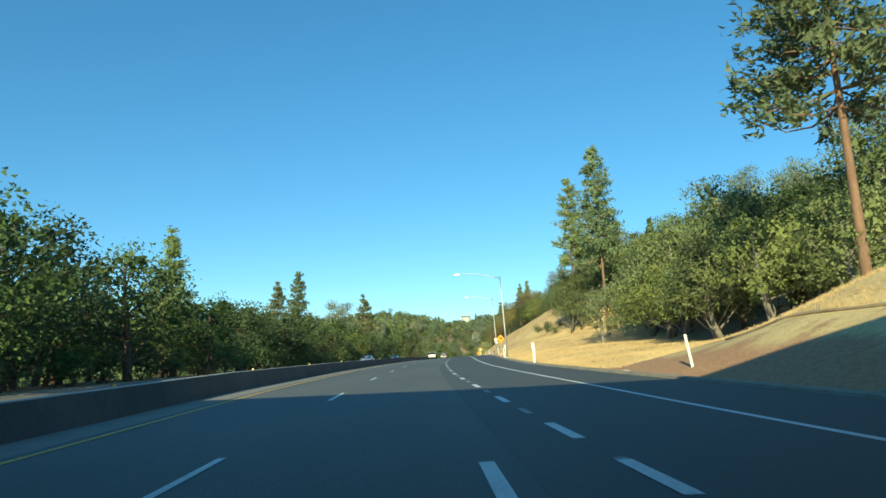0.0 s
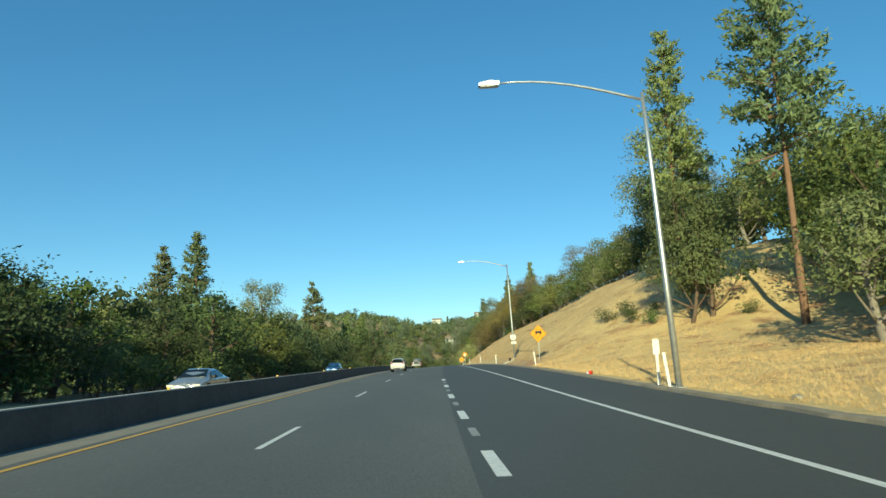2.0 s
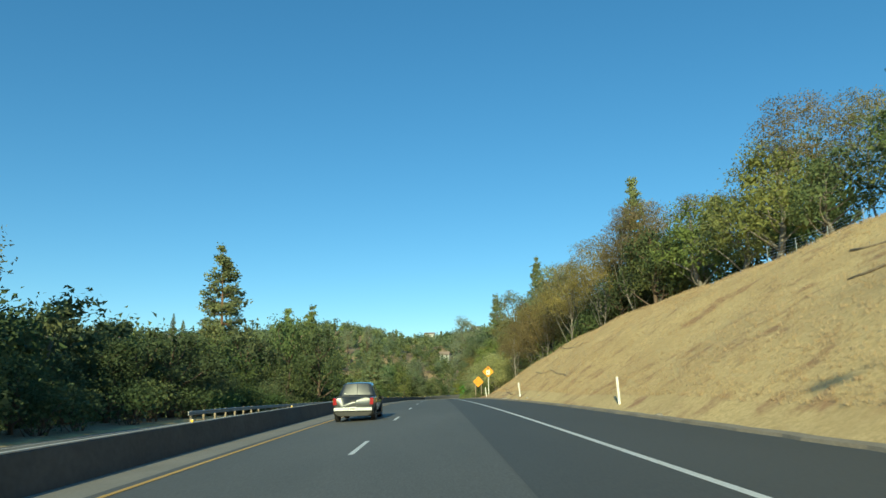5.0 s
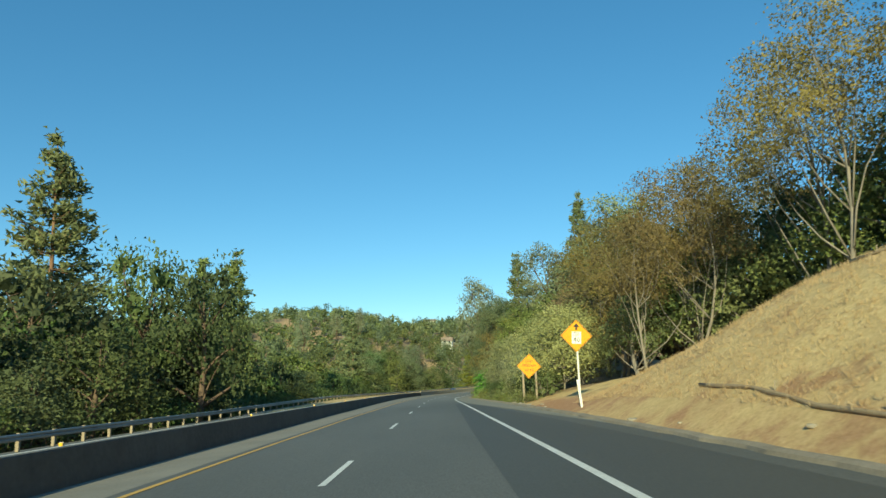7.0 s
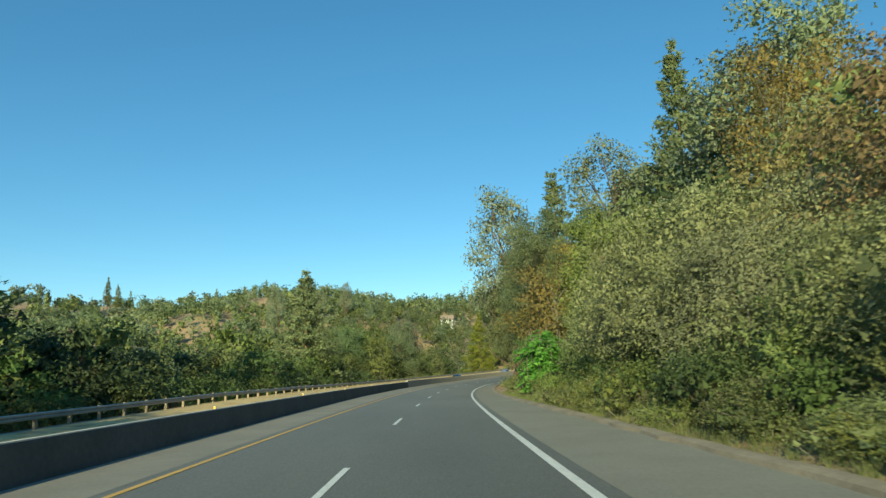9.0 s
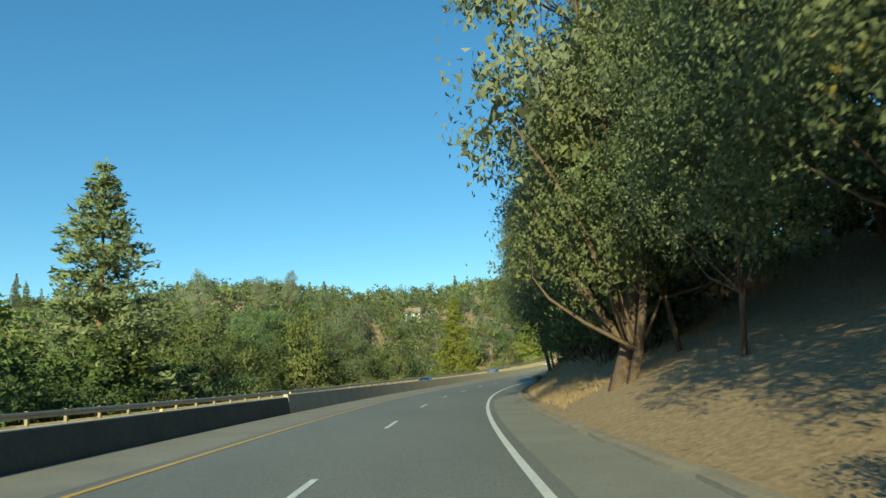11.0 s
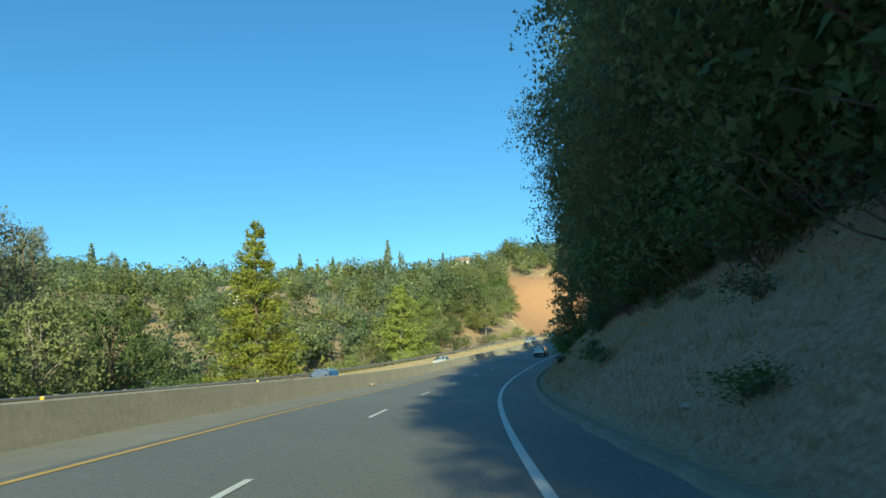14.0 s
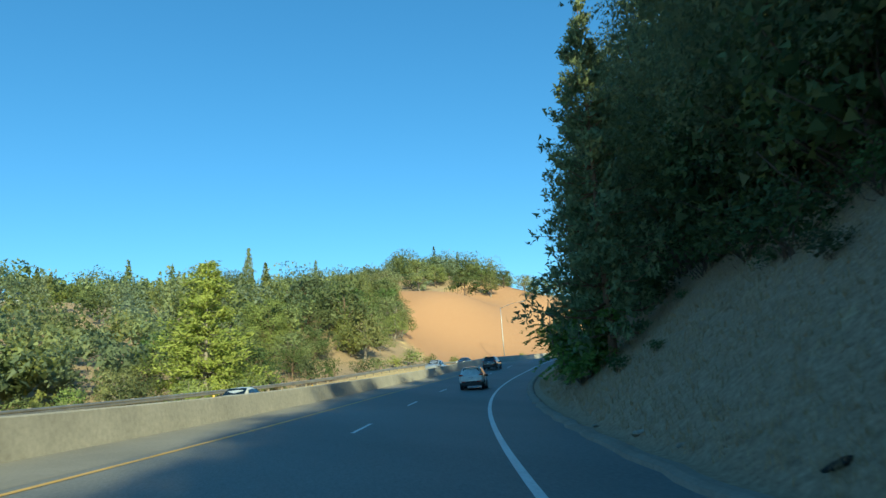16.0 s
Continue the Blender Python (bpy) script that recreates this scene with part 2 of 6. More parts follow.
HOUSE_ROOF = surface("house_roof", (0.2, 0.15, 0.12), (0.32, 0.25, 0.2), 0.6, 6, 0.9, 0.4, 0.02)
WATTLE = surface("straw_wattle", (0.28, 0.2, 0.12), (0.46, 0.35, 0.21), 1.5, 14, 0.95, 0.8, 0.02)
# tones of single trees within the woods: dark oak, oak, grey, yellowing, bright
SPECIES = [(0.0, (0.55, 0.6, 0.5)), (0.35, (0.9, 0.95, 0.85)), (0.6, (1.05, 1.05, 1.1)), (0.85, (1.15, 1.1, 0.85)), (1.0, (1.2, 1.22, 0.75))]
FAR_GREEN = foliage("far_oak_leaves", (0.12, 0.165, 0.075), (0.2, 0.25, 0.115), (0.29, 0.33, 0.155), 0.5, 0.7, 0.11, 0.35, SPECIES)
FAR_GREY = foliage("far_grey_leaves", (0.16, 0.2, 0.125), (0.24, 0.28, 0.175), (0.34, 0.37, 0.235), 0.5, 0.7, 0.11, 0.35, SPECIES)
# concrete with the shade of the barrier's face put into its colour
BARRIER_DARK = surface("shaded_concrete", (0.07, 0.068, 0.062), (0.13, 0.125, 0.115), 0.5, 6, 0.9, 0.3, 0.006)

# ---- the plan of the road: stations every 30 m from 120 m behind the start ----
STEP = 30.0
START = (4.13, -119.93)
BEARING = [-1.98, -1.97, -1.98, -1.96, -2.15, -1.65, -0.25, 1.3, 1.61, 2.03, 2.31, 2.37, 2.39, 2.58, 2.8, 3.56, 4.98, 7.67, 11.74, 16.41, 20.72, 24.98, 29.01, 34.26, 39.81, 45.99, 52.65, 59.85, 67.56, 75.78, 84.48]
HEIGHT = [-0.12, -0.14, -0.16, -0.17, -0.16, 0.37, 0.88, 1.46, 2.04, 2.48, 2.72, 2.79, 2.65, 2.29, 1.75, 1.11, 0.43, -0.17, -0.66, -1.07, -1.28, -1.33, -0.83, 0.36, 2.09, 4.42, 5.99, 7.55, 9.11, 10.66, 12.21]
TILT = [(-200, 0.0), (0, 0.007), (30, -0.012), (60, -0.011), (90, 0.007), (120, 0.03), (150, 0.041), (180, 0.045), (210, 0.044), (240, 0.04), (270, 0.039), (300, 0.025), (330, -0.002), (360, -0.028), (390, -0.037), (420, -0.037), (450, -0.041), (480, -0.048), (510, -0.048), (540, -0.05), (570, -0.048), (600, -0.041), (630, -0.033), (660, -0.026), (900, -0.03)]


def eased(values, q):
    """A smooth curve through values that stand a step apart."""
    v = np.asarray(values, float)
    i = np.clip(((q + 120) / STEP).astype(int), 0, len(v) - 2)
    f = (q + 120) / STEP - i
    m = np.gradient(v)
    return v[i] * (2 * f**3 - 3 * f**2 + 1) + m[i] * (f**3 - 2 * f**2 + f) + v[i + 1] * (3 * f**2 - 2 * f**3) + m[i + 1] * (f**3 - f**2)


STATIONS = np.arange(-120, 780.5, 1.0)
_turn = np.radians(eased(BEARING, STATIONS))
_mid = (_turn[1:] + _turn[:-1]) / 2
LINE_X = np.r_[START[0], START[0] + np.cumsum(np.sin(_mid))]
LINE_Y = np.r_[START[1], START[1] + np.cumsum(np.cos(_mid))]
LINE_Z = eased(HEIGHT, STATIONS)


def knots(pairs):
    xs, ys = [p[0] for p in pairs], [p[1] for p in pairs]
    return lambda s: np.interp(s, xs, ys)


tilt = knots(TILT)


def on_road(s, d, h=0.0):
    """World places for stations s, metres d to the right of the road's line, and heights h over the surface."""
    s, d, h = np.broadcast_arrays(np.asarray(s, float), np.asarray(d, float), np.asarray(h, float))
    t = np.interp(s, STATIONS, _turn)
    x, y, z = (np.interp(s, STATIONS, v) for v in (LINE_X, LINE_Y, LINE_Z))
    past = np.where(s < -120, s + 120, np.where(s > 780, s - 780, 0.0))
    return np.stack([x + np.cos(t) * d + np.sin(t) * past, y - np.sin(t) * d + np.cos(t) * past, z + tilt(s) * np.clip(d, -21, 2) + h], -1)


def bearing(s):
    return float(np.interp(s, STATIONS, _turn))


def stand(s, d, h=0.0, turn=0.0):
    """A pose on the road's plan, y along the road."""
    p = on_road(s, d, h)
    return Matrix.Translation(p.tolist()) @ Matrix.Rotation(-bearing(s) + radians(turn), 4, "Z")


dash_line = knots([(-120, -3.1), (0, -2.97), (30, -2.98), (60, -2.89), (90, -2.76), (120, -2.58), (150, -2.36), (180, -2.2), (210, -2.07), (240, -1.97), (270, -1.9), (300, -1.89), (330, -2.03), (360, -2.19), (390, -2.38), (420, -2.61), (450, -2.77), (480, -2.87), (510, -2.93), (540, -2.94), (570, -2.92), (600, -2.85), (630, -2.77), (660, -2.68), (780, -2.6)])
edge_line = knots([(-120, 7.0), (0, 6.06), (30, 5.7), (60, 5.33), (90, 4.93), (120, 4.53), (150, 4.09), (180, 3.6), (210, 3.09), (240, 2.57), (270, 2.11), (300, 1.86), (330, 1.56), (360, 1.29), (390, 1.22), (420, 1.19), (450, 1.18), (480, 1.25), (510, 1.28), (540, 1.34), (570, 1.31), (600, 1.3), (630, 1.29), (660, 1.27), (780, 1.3)])
shoulder = knots([(-120, 10.2), (0, 10.11), (30, 9.21), (60, 8.62), (90, 8.57), (120, 8.76), (150, 8.66), (180, 8.16), (210, 7.38), (240, 6.48), (270, 5.77), (300, 5.21), (330, 4.63), (360, 3.87), (390, 3.56), (420, 3.42), (450, 3.39), (480, 3.19), (510, 3.43), (540, 3.75), (570, 3.81), (600, 3.72), (630, 3.59), (660, 3.45), (780, 3.4)])
barrier_d = knots([(-120, -8.5), (0, -8.27), (30, -8.12), (60, -7.95), (90, -7.75), (120, -7.55), (150, -7.43), (180, -7.38), (210, -7.41), (240, -7.51), (270, -7.63), (300, -7.81), (330, -8.05), (360, -8.31), (390, -8.53), (420, -8.71), (450, -8.88), (480, -9.03), (510, -9.14), (540, -9.24), (570, -9.3), (600, -9.34), (630, -9.36), (660, -9.37), (780, -9.37)])
far_lift = knots([(-120, 0.07), (0, 0.06), (60, 0.04), (120, 0.02), (180, -0.02), (240, -0.09), (300, -0.2), (360, -0.34), (420, -0.46), (480, -0.46), (540, -0.47), (600, -0.42), (660, -0.33), (780, -0.2)])
lane_width = knots([(0, 3.6), (60, 3.58), (120, 3.55), (180, 3.51), (240, 3.47), (300, 3.44), (360, 3.44), (420, 3.48), (480, 3.5), (540, 3.5), (600, 3.5), (660, 3.5)])
yellow_line = lambda s: dash_line(s) - lane_width(s)


def mesh_object(name, verts, faces, material, parent=None, smooth=False):
    me = bpy.data.meshes.new(name)
    me.from_pydata([tuple(v) for v in verts], [], [tuple(f) for f in faces])
    me.materials.append(material)
    if smooth:
        me.polygons.foreach_set("use_smooth", [True] * len(me.polygons))
    me.update()
    ob = new(name, me)
    ob.parent = parent
    return ob


def sheet(name, places, material, parent=None, smooth=True):
    """A grid of places (rows, columns, 3) as one surface with its upper side up."""
    r, c = places.shape[:2]
    k = np.arange(r * c).reshape(r, c)
    f = np.stack([k[:-1, :-1], k[:-1, 1:], k[1:, 1:], k[1:, :-1]], -1).reshape(-1, 4)
    return mesh_object(name, places.reshape(-1, 3).tolist(), f.tolist(), material, parent, smooth)


def ribbon(name, s0, s1, left, right, lift, material, step=3.0, columns=2):
    s = np.linspace(s0, s1, max(2, int((s1 - s0) / step) + 1))
    w = np.linspace(0, 1, columns)
    a, b = np.asarray(left(s), float)[:, None], np.asarray(right(s), float)[:, None]
    d = np.sort(np.concatenate([a * (1 - w) + b * w, np.clip(2.0, a + 0.001, b - 0.001)], 1), 1)
    h = np.asarray(lift(s))[:, None] if callable(lift) else lift
    return sheet(name, on_road(s[:, None], d, h), material)


def sweep(name, s0, s1, profile, at, material, step=3.0, parent=None, smooth=False):
    """A closed profile of (across, up), drawn along the road at the offset at(s), with end caps."""
    s = np.linspace(s0, s1, max(2, int((s1 - s0) / step) + 1))
    pr = np.array(profile)
    p = on_road(s[:, None], np.asarray(at(s))[:, None] + pr[:, 0], pr[:, 1])
    r, c = p.shape[:2]
    k = np.arange(r * c).reshape(r, c)
    j = np.roll(k, -1, 1)
    f = np.stack([k[:-1], j[:-1], j[1:], k[1:]], -1).reshape(-1, 4).tolist()
    f += [k[0].tolist()[::-1], k[-1].tolist()]
    return mesh_object(name, p.reshape(-1, 3).tolist(), f, material, parent, smooth)


# ---- ground ----
bank_slope = knots([(-400, 0.3), (-10, 0.42), (27, 0.42), (40, 0.12), (60, 0.075), (112, 0.08), (124, 0.16), (132, 0.26), (139, 0.42), (146, 0.58), (175, 0.66), (240, 0.72), (266, 0.68), (278, 0.35), (300, 0.2), (360, 0.3), (400, 0.5), (430, 0.75), (540, 0.8), (620, 0.6), (900, 0.5)])
bank_top = knots([(-400, 8), (27, 8), (42, 5), (60, 5), (112, 5), (128, 8), (145, 12.5), (175, 14.5), (210, 12.5), (240, 10), (256, 8), (266, 6), (274, 3.2), (284, 2.0), (300, 2.2), (360, 6), (400, 10), (430, 14), (540, 16), (900, 14)])


def far_ground(x, y):
    """The wooded hills beyond the valley."""
    u = np.clip((y - 470) / 420, 0, 1)
    hill = 62 * u * u * (3 - 2 * u) + 0.05 * np.clip(y - 890, 0, 900)
    west = 20 * np.clip((-x - 60) / 250, 0, 1) * np.clip((y + 200) / 500, 0, 1)
    hill = hill + (5 * np.sin(x / 47 + y / 90) + 4 * np.sin(x / 23 - y / 61) + 2.5 * np.sin(x / 13 + y / 17)) * np.clip((y - 520) / 150, 0, 1)
    hill = hill + 7 * np.exp(-(((x - 150) / 75) ** 2) - ((y - 765) / 95) ** 2)
    dip = 10 * np.exp(-(((x - 22) / 42) ** 2)) * np.clip((y - 560) / 120, 0, 1)
    return hill * np.clip(1.05 - np.abs(x - 60) / 1500, 0.3, 1) + west - 9 - dip


def ground_height(s, d, x, y):
    """Height over the road's surface."""
    e, m, top = shoulder(s), bank_slope(s), bank_top(s)
    right = d - e
    x1 = np.clip(right - 0.6, 0, 400) * m / top
    up = top * x1 / (1 + x1**4) ** 0.25 + np.clip(right - 20, 0, 200) * 0.1
    up = np.where(right > 0, up, 0)
    wav = np.sin(s * 0.21 + d * 0.33) * 0.18 + np.sin(s * 0.53 - d * 0.41) * 0.1 + np.sin(s * 0.083) * 0.25
    up = up + wav * np.clip(right / 6, 0, 1) * np.clip(m * 2.5, 0.3, 1.2)
    out = barrier_d(s) - 13.0 - d
    zr = np.interp(s, STATIONS, LINE_Z)
    sink = np.interp(s, [240, 300, 560, 620], [0, -4.5, -4.5, 0])
    sink = sink + far_lift(s)
    near = np.where(out > 0, sink * (1 - np.exp(-np.clip(out, 0, 500) / 8)), 0)
    t = np.clip((out - np.interp(s, [560, 640], [8, 1])) / np.interp(s, [560, 640], [60, 34]), 0, 1)
    t = t * t * (3 - 2 * t)
    left = near * (1 - t) + (far_ground(x, y) - zr) * t
    return np.where(d > 0, up, np.where(out > 0, left, 0.0))


GROUND_S = np.r_[-1500, -700, -400, -250, np.arange(-150, 780, 3.0), 800, 900, 1100, 1600]
GROUND_D = np.r_[-4000, -2500, np.arange(-1500, -320, 60), np.arange(-300, -100, 12), np.arange(-100, -26, 3.0), np.arange(-26, 0, 2.0), 0]
rr = np.r_[-0.2, 0.05, 0.5, 1.1, 1.8, 2.6, 3.5, 4.5, 5.6, 6.8, 8, 9.4, 11, 13, 15, 17.5, 20, 24, 28, 34, 42, 52, 65, 80, 100, 130, 170, 220, 280]
S2 = np.repeat(GROUND_S[:, None], len(GROUND_D) + len(rr), 1)
D2 = np.concatenate([np.repeat(GROUND_D[None], len(GROUND_S), 0), shoulder(GROUND_S)[:, None] + rr[None]], 1)
flat = on_road(S2, D2)
hgt = ground_height(S2, D2, flat[..., 0], flat[..., 1])
under = (D2 > barrier_d(S2) - 12.8) & (D2 < shoulder(S2) - 0.01)
flat[..., 2] += np.where(under, -0.25, hgt)
FIELD = flat


def ground_at(s, d):
    p = on_road(s, d)
    return p[..., 2] + ground_height(np.asarray(s, float), np.asarray(d, float), p[..., 0], p[..., 1])


def earth():
    m, n, l, p = nodes_of("dry_hillside")
    cover = n.new("ShaderNodeAttribute")
    cover.attribute_name = "cover"
    part_of = n.new("ShaderNodeSeparateColor")
    l.new(cover.outputs["Color"], part_of.inputs[0])
    mid = spots(n, l, 0.5, 6.0)
    fine = spots(n, l, 6.0, 8.0, 0.75)
    tone = spots(n, l, 0.22, 4.0)
    straw = ramp(n, l, fine, [(0.28, (0.44, 0.31, 0.13)), (0.5, (0.68, 0.5, 0.23)), (0.72, (0.84, 0.66, 0.34))])
    straw = mix(n, l, ramp(n, l, tone, [(0.42, (0, 0, 0)), (0.64, (0.45, 0.45, 0.45))]), straw, (0.46, 0.32, 0.15))
    soil = ramp(n, l, fine, [(0.3, (0.2, 0.1, 0.05)), (0.7, (0.42, 0.23, 0.12))])
    bare = ramp(n, l, mid, [(0.54, (0, 0, 0)), (0.68, (0.8, 0.8, 0.8))])
    c = mix(n, l, bare, straw, soil)
    duff = ramp(n, l, fine, [(0.28, (0.16, 0.108, 0.065)), (0.5, (0.35, 0.25, 0.15)), (0.72, (0.52, 0.39, 0.25))])
    edge = n.new("ShaderNodeMath")
    edge.operation = "MULTIPLY_ADD"
    edge.inputs[1].default_value, edge.inputs[2].default_value = 0.9, -0.45
    l.new(mid, edge.inputs[0])

    def torn(channel):
        add = n.new("ShaderNodeMath")
        add.operation = "ADD"
        l.new(part_of.outputs[channel], add.inputs[0])
        l.new(edge.outputs[0], add.inputs[1])
        return ramp(n, l, add.outputs[0], [(0.35, (0, 0, 0)), (0.65, (1, 1, 1))])

    clay = ramp(n, l, fine, [(0.25, (0.27, 0.13, 0.065)), (0.5, (0.44, 0.24, 0.12)), (0.75, (0.58, 0.38, 0.22))])
    c = mix(n, l, torn("Red"), c, clay)
    c = mix(n, l, torn("Green"), c, duff)
    l.new(c, p.inputs["Base Color"])
    p.inputs["Roughness"].default_value = 0.95
    relief(n, l, p, fine, 0.6, 0.06)
    return m


EARTH = earth()
ground_sheet = sheet("ground", FIELD, EARTH)
# what covers the ground: bare clay (red), leaf litter under the woods (green)
out2 = barrier_d(S2) - 13.0 - D2
right2 = D2 - shoulder(S2)
clay_cut = (np.clip((S2 - 636 - 0.9 * np.clip(out2, 0, 90)) / 20, 0, 1) * np.clip(1 - np.abs(out2 - 26) / 40, 0, 1) ** 0.4) * 1.3
clay_foot = 0.62 * np.clip(1.25 - np.abs(right2 - 1.2) / 2.8, 0, 1) * np.interp(S2, [-50, 0, 34, 44, 100, 140, 165, 180, 235, 268, 276, 290, 300, 355, 364, 384, 394, 420, 560], [1, 1.3, 1.3, 0.35, 0.35, 0.9, 0.8, 0.55, 0.6, 0.75, 1.2, 0.8, 0.25, 0.25, 1.1, 1.1, 0.25, 0.25, 0.3])
litter = np.where(D2 > 0, np.interp(S2, [0, 60, 110, 135, 145, 262, 280, 290, 297, 395, 410, 900], [14, 14, 24, 30, 30, 24, 7, 2.0, -4, -4, -4, -4]), 0)
litter = np.where(D2 > 0, np.clip((right2 - litter) / 4, 0, 1), np.clip(out2 / 3, 0, 1)) * np.where((S2 > 395) & (S2 < 640) & (D2 > 0), 0.76, 1.0)
clay_bank = np.interp(S2, [-60, 36, 44, 120, 150, 170], [0.2, 0.2, 0.42, 0.42, 0.3, 0]) * np.clip(right2 / 2, 0, 1)
tones = np.stack([np.maximum(np.maximum(clay_cut * (D2 < 0), clay_foot), clay_bank), litter * (1 - np.clip(clay_cut * (D2 < 0), 0, 1)), 0 * S2, 0 * S2 + 1], -1)
attr = ground_sheet.data.color_attributes.new("cover", "FLOAT_COLOR", "POINT")
attr.data.foreach_set("color", tones.astype(np.float32).ravel())
ground = tagged(ground_sheet, "dry grassy hillside with bare reddish soil", "ground", kind="structure")

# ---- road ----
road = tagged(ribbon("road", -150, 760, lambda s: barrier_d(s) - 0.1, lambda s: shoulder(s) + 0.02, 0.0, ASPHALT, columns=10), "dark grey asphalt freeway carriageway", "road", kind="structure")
road_2 = tagged(ribbon("road_2", -150, 760, lambda s: barrier_d(s) - 12.9, lambda s: barrier_d(s) - 0.4, lambda s: far_lift(s) - 0.02, ASPHALT_OLD, columns=6), "asphalt carriageway for oncoming traffic behind the barrier", "road", kind="structure")


# the newer, darker overlay of the outer lanes, and the pale inner shoulder
tagged(ribbon("road_overlay", -150, 298, knots([(-150, 1.6), (7, 1.2), (60, 0.75), (150, 1.1), (260, 1.0), (298, 1.2)]), lambda s: shoulder(s) - np.interp(s, [225, 255, 280, 298], [0.32, 1.0, 2.0, 3.0]), 0.004, ASPHALT_NEW, columns=4), "newer dark asphalt overlay with a straight seam", "road", kind="structure")
tagged(ribbon("outer_shoulder", 262, 424, lambda s: np.maximum(edge_line(s) + 0.35, shoulder(s) - 0.28 - np.interp(s, [262, 300, 400, 424], [0.1, 2.6, 2.6, 0.2])), lambda s: shoulder(s) - 0.2, 0.004, SHOULDER_OUT, columns=4), "paler dusty outer shoulder beside the brush", "road", kind="structure")
tagged(ribbon("inner_shoulder", -150, 755, lambda s: barrier_d(s) + 0.02, lambda s: yellow_line(s) - 0.35, 0.003, SHOULDER, columns=3), "pale dusty inner shoulder beside the median barrier", "road", kind="structure")


def line(name, s0, s1, at, width, material, label, lift=0.009):
    return tagged(ribbon(name, s0, s1, lambda s: at(s) - width / 2, lambda s: at(s) + width / 2, lift, material, 2.0), label, "road marking", kind="structure")


line("edge_line", -140, 755, edge_line, 0.17, LINE_WHITE, "solid white edge line painted on asphalt")
line("median_line", -140, 755, yellow_line, 0.15, LINE_YELLOW, "solid yellow line beside the median shoulder")
line("far_line", -140, 755, lambda s: barrier_d(s) - 11.4, 0.15, LINE_WHITE, "white edge line of the oncoming carriageway", lambda s: far_lift(s) + 0.009)
line("far_median_line", -140, 755, lambda s: barrier_d(s) - 2.0, 0.15, LINE_YELLOW, "yellow median line of the oncoming carriageway", lambda s: far_lift(s) + 0.009)
for k in range(-10, 48):
    c = 69.4 + 15.2 * k
    if -130 < c < 740:
        line("lane_dash", c - 1.9, c + 1.9, dash_line, 0.13, LINE_WHITE, "short white lane dash painted on asphalt")
merge_line = knots([(-120, 3.6), (7, 2.44), (27, 2.0), (38, 1.75), (65, 1.43), (80, 1.17), (97, 0.98), (115, 0.9)])
for k in range(-16, 7):
    c = 65.0 + 7.6 * k
    line("merge_dash", c - 1.15, c + 1.15, merge_line, 0.2, LINE_WHITE, "wide white dash of the ending merge lane")
    line("worn_dash", c - 4.5, c - 3.1, merge_line, 0.16, LINE_FADED, "worn grey lane dash")
line("merge_dash", 6.4, 8.5, merge_line, 0.2, LINE_WHITE, "wide white dash of the ending merge lane", 0.013)
for c in (7.6, -7.6):
    line("merge_dash", c - 1.3, c + 1.3, lambda s: 0.78 + 0 * s, 0.2, LINE_WHITE, "wide white dash of the ending merge lane")
BARRIER_SHAPE = [(0.0, -0.05), (-0.02, 0.1), (-0.13, 0.84), (-0.16, 0.87), (-0.32, 0.87), (-0.35, 0.84), (-0.46, -0.05)]
LOW_BARRIER, TALL_BARRIER = ([(x, z * k) for x, z in BARRIER_SHAPE] for k in (0.89, 1.08))
# up to 398 the face's shade is in the dark colour; beyond, plain concrete
barrier = tagged(sweep("median_barrier", -150, 398, LOW_BARRIER, barrier_d, BARRIER_DARK, 4.0), "long sloped median barrier, concrete coloured dark for its shaded face", "barrier", kind="structure")
# the sunlit top, painted as a paler strip added over the dark barrier
tagged(sweep("barrier_cap", -150, 398, [(-0.15, 0.777), (-0.15, 0.805), (-0.33, 0.805), (-0.33, 0.777)], barrier_d, CONCRETE_TOP, 4.0), "paler strip along the barrier for its sunlit top", "barrier", kind="structure")
tagged(sweep("median_barrier", 398.01, 755, TALL_BARRIER, barrier_d, CONCRETE, 4.0), "long sloped median barrier of pale concrete", "barrier", kind="structure")
dike = tagged(sweep("asphalt_dike", -150, 755, [(0.0, -0.05), (0.05, 0.08), (0.2, 0.11), (0.4, 0.1), (0.5, -0.05)], lambda s: shoulder(s) - 0.3 + 0.05 * np.sin(s * 1.7) + 0.03 * np.sin(s * 4.1), DUSTY, 1.0), "low crumbling dusty kerb along the shoulder", "kerb", kind="structure")

# ---- plants ----
def part(name, verts, faces, material, parent, label="", smooth=False):
    ob = mesh_object(name, verts, faces, material, parent, smooth)
    if label:
        ob["label"] = label
    return ob


def thing(name, label, category, group="", kind=""):
    return tagged(new(name), label, category, group, kind)


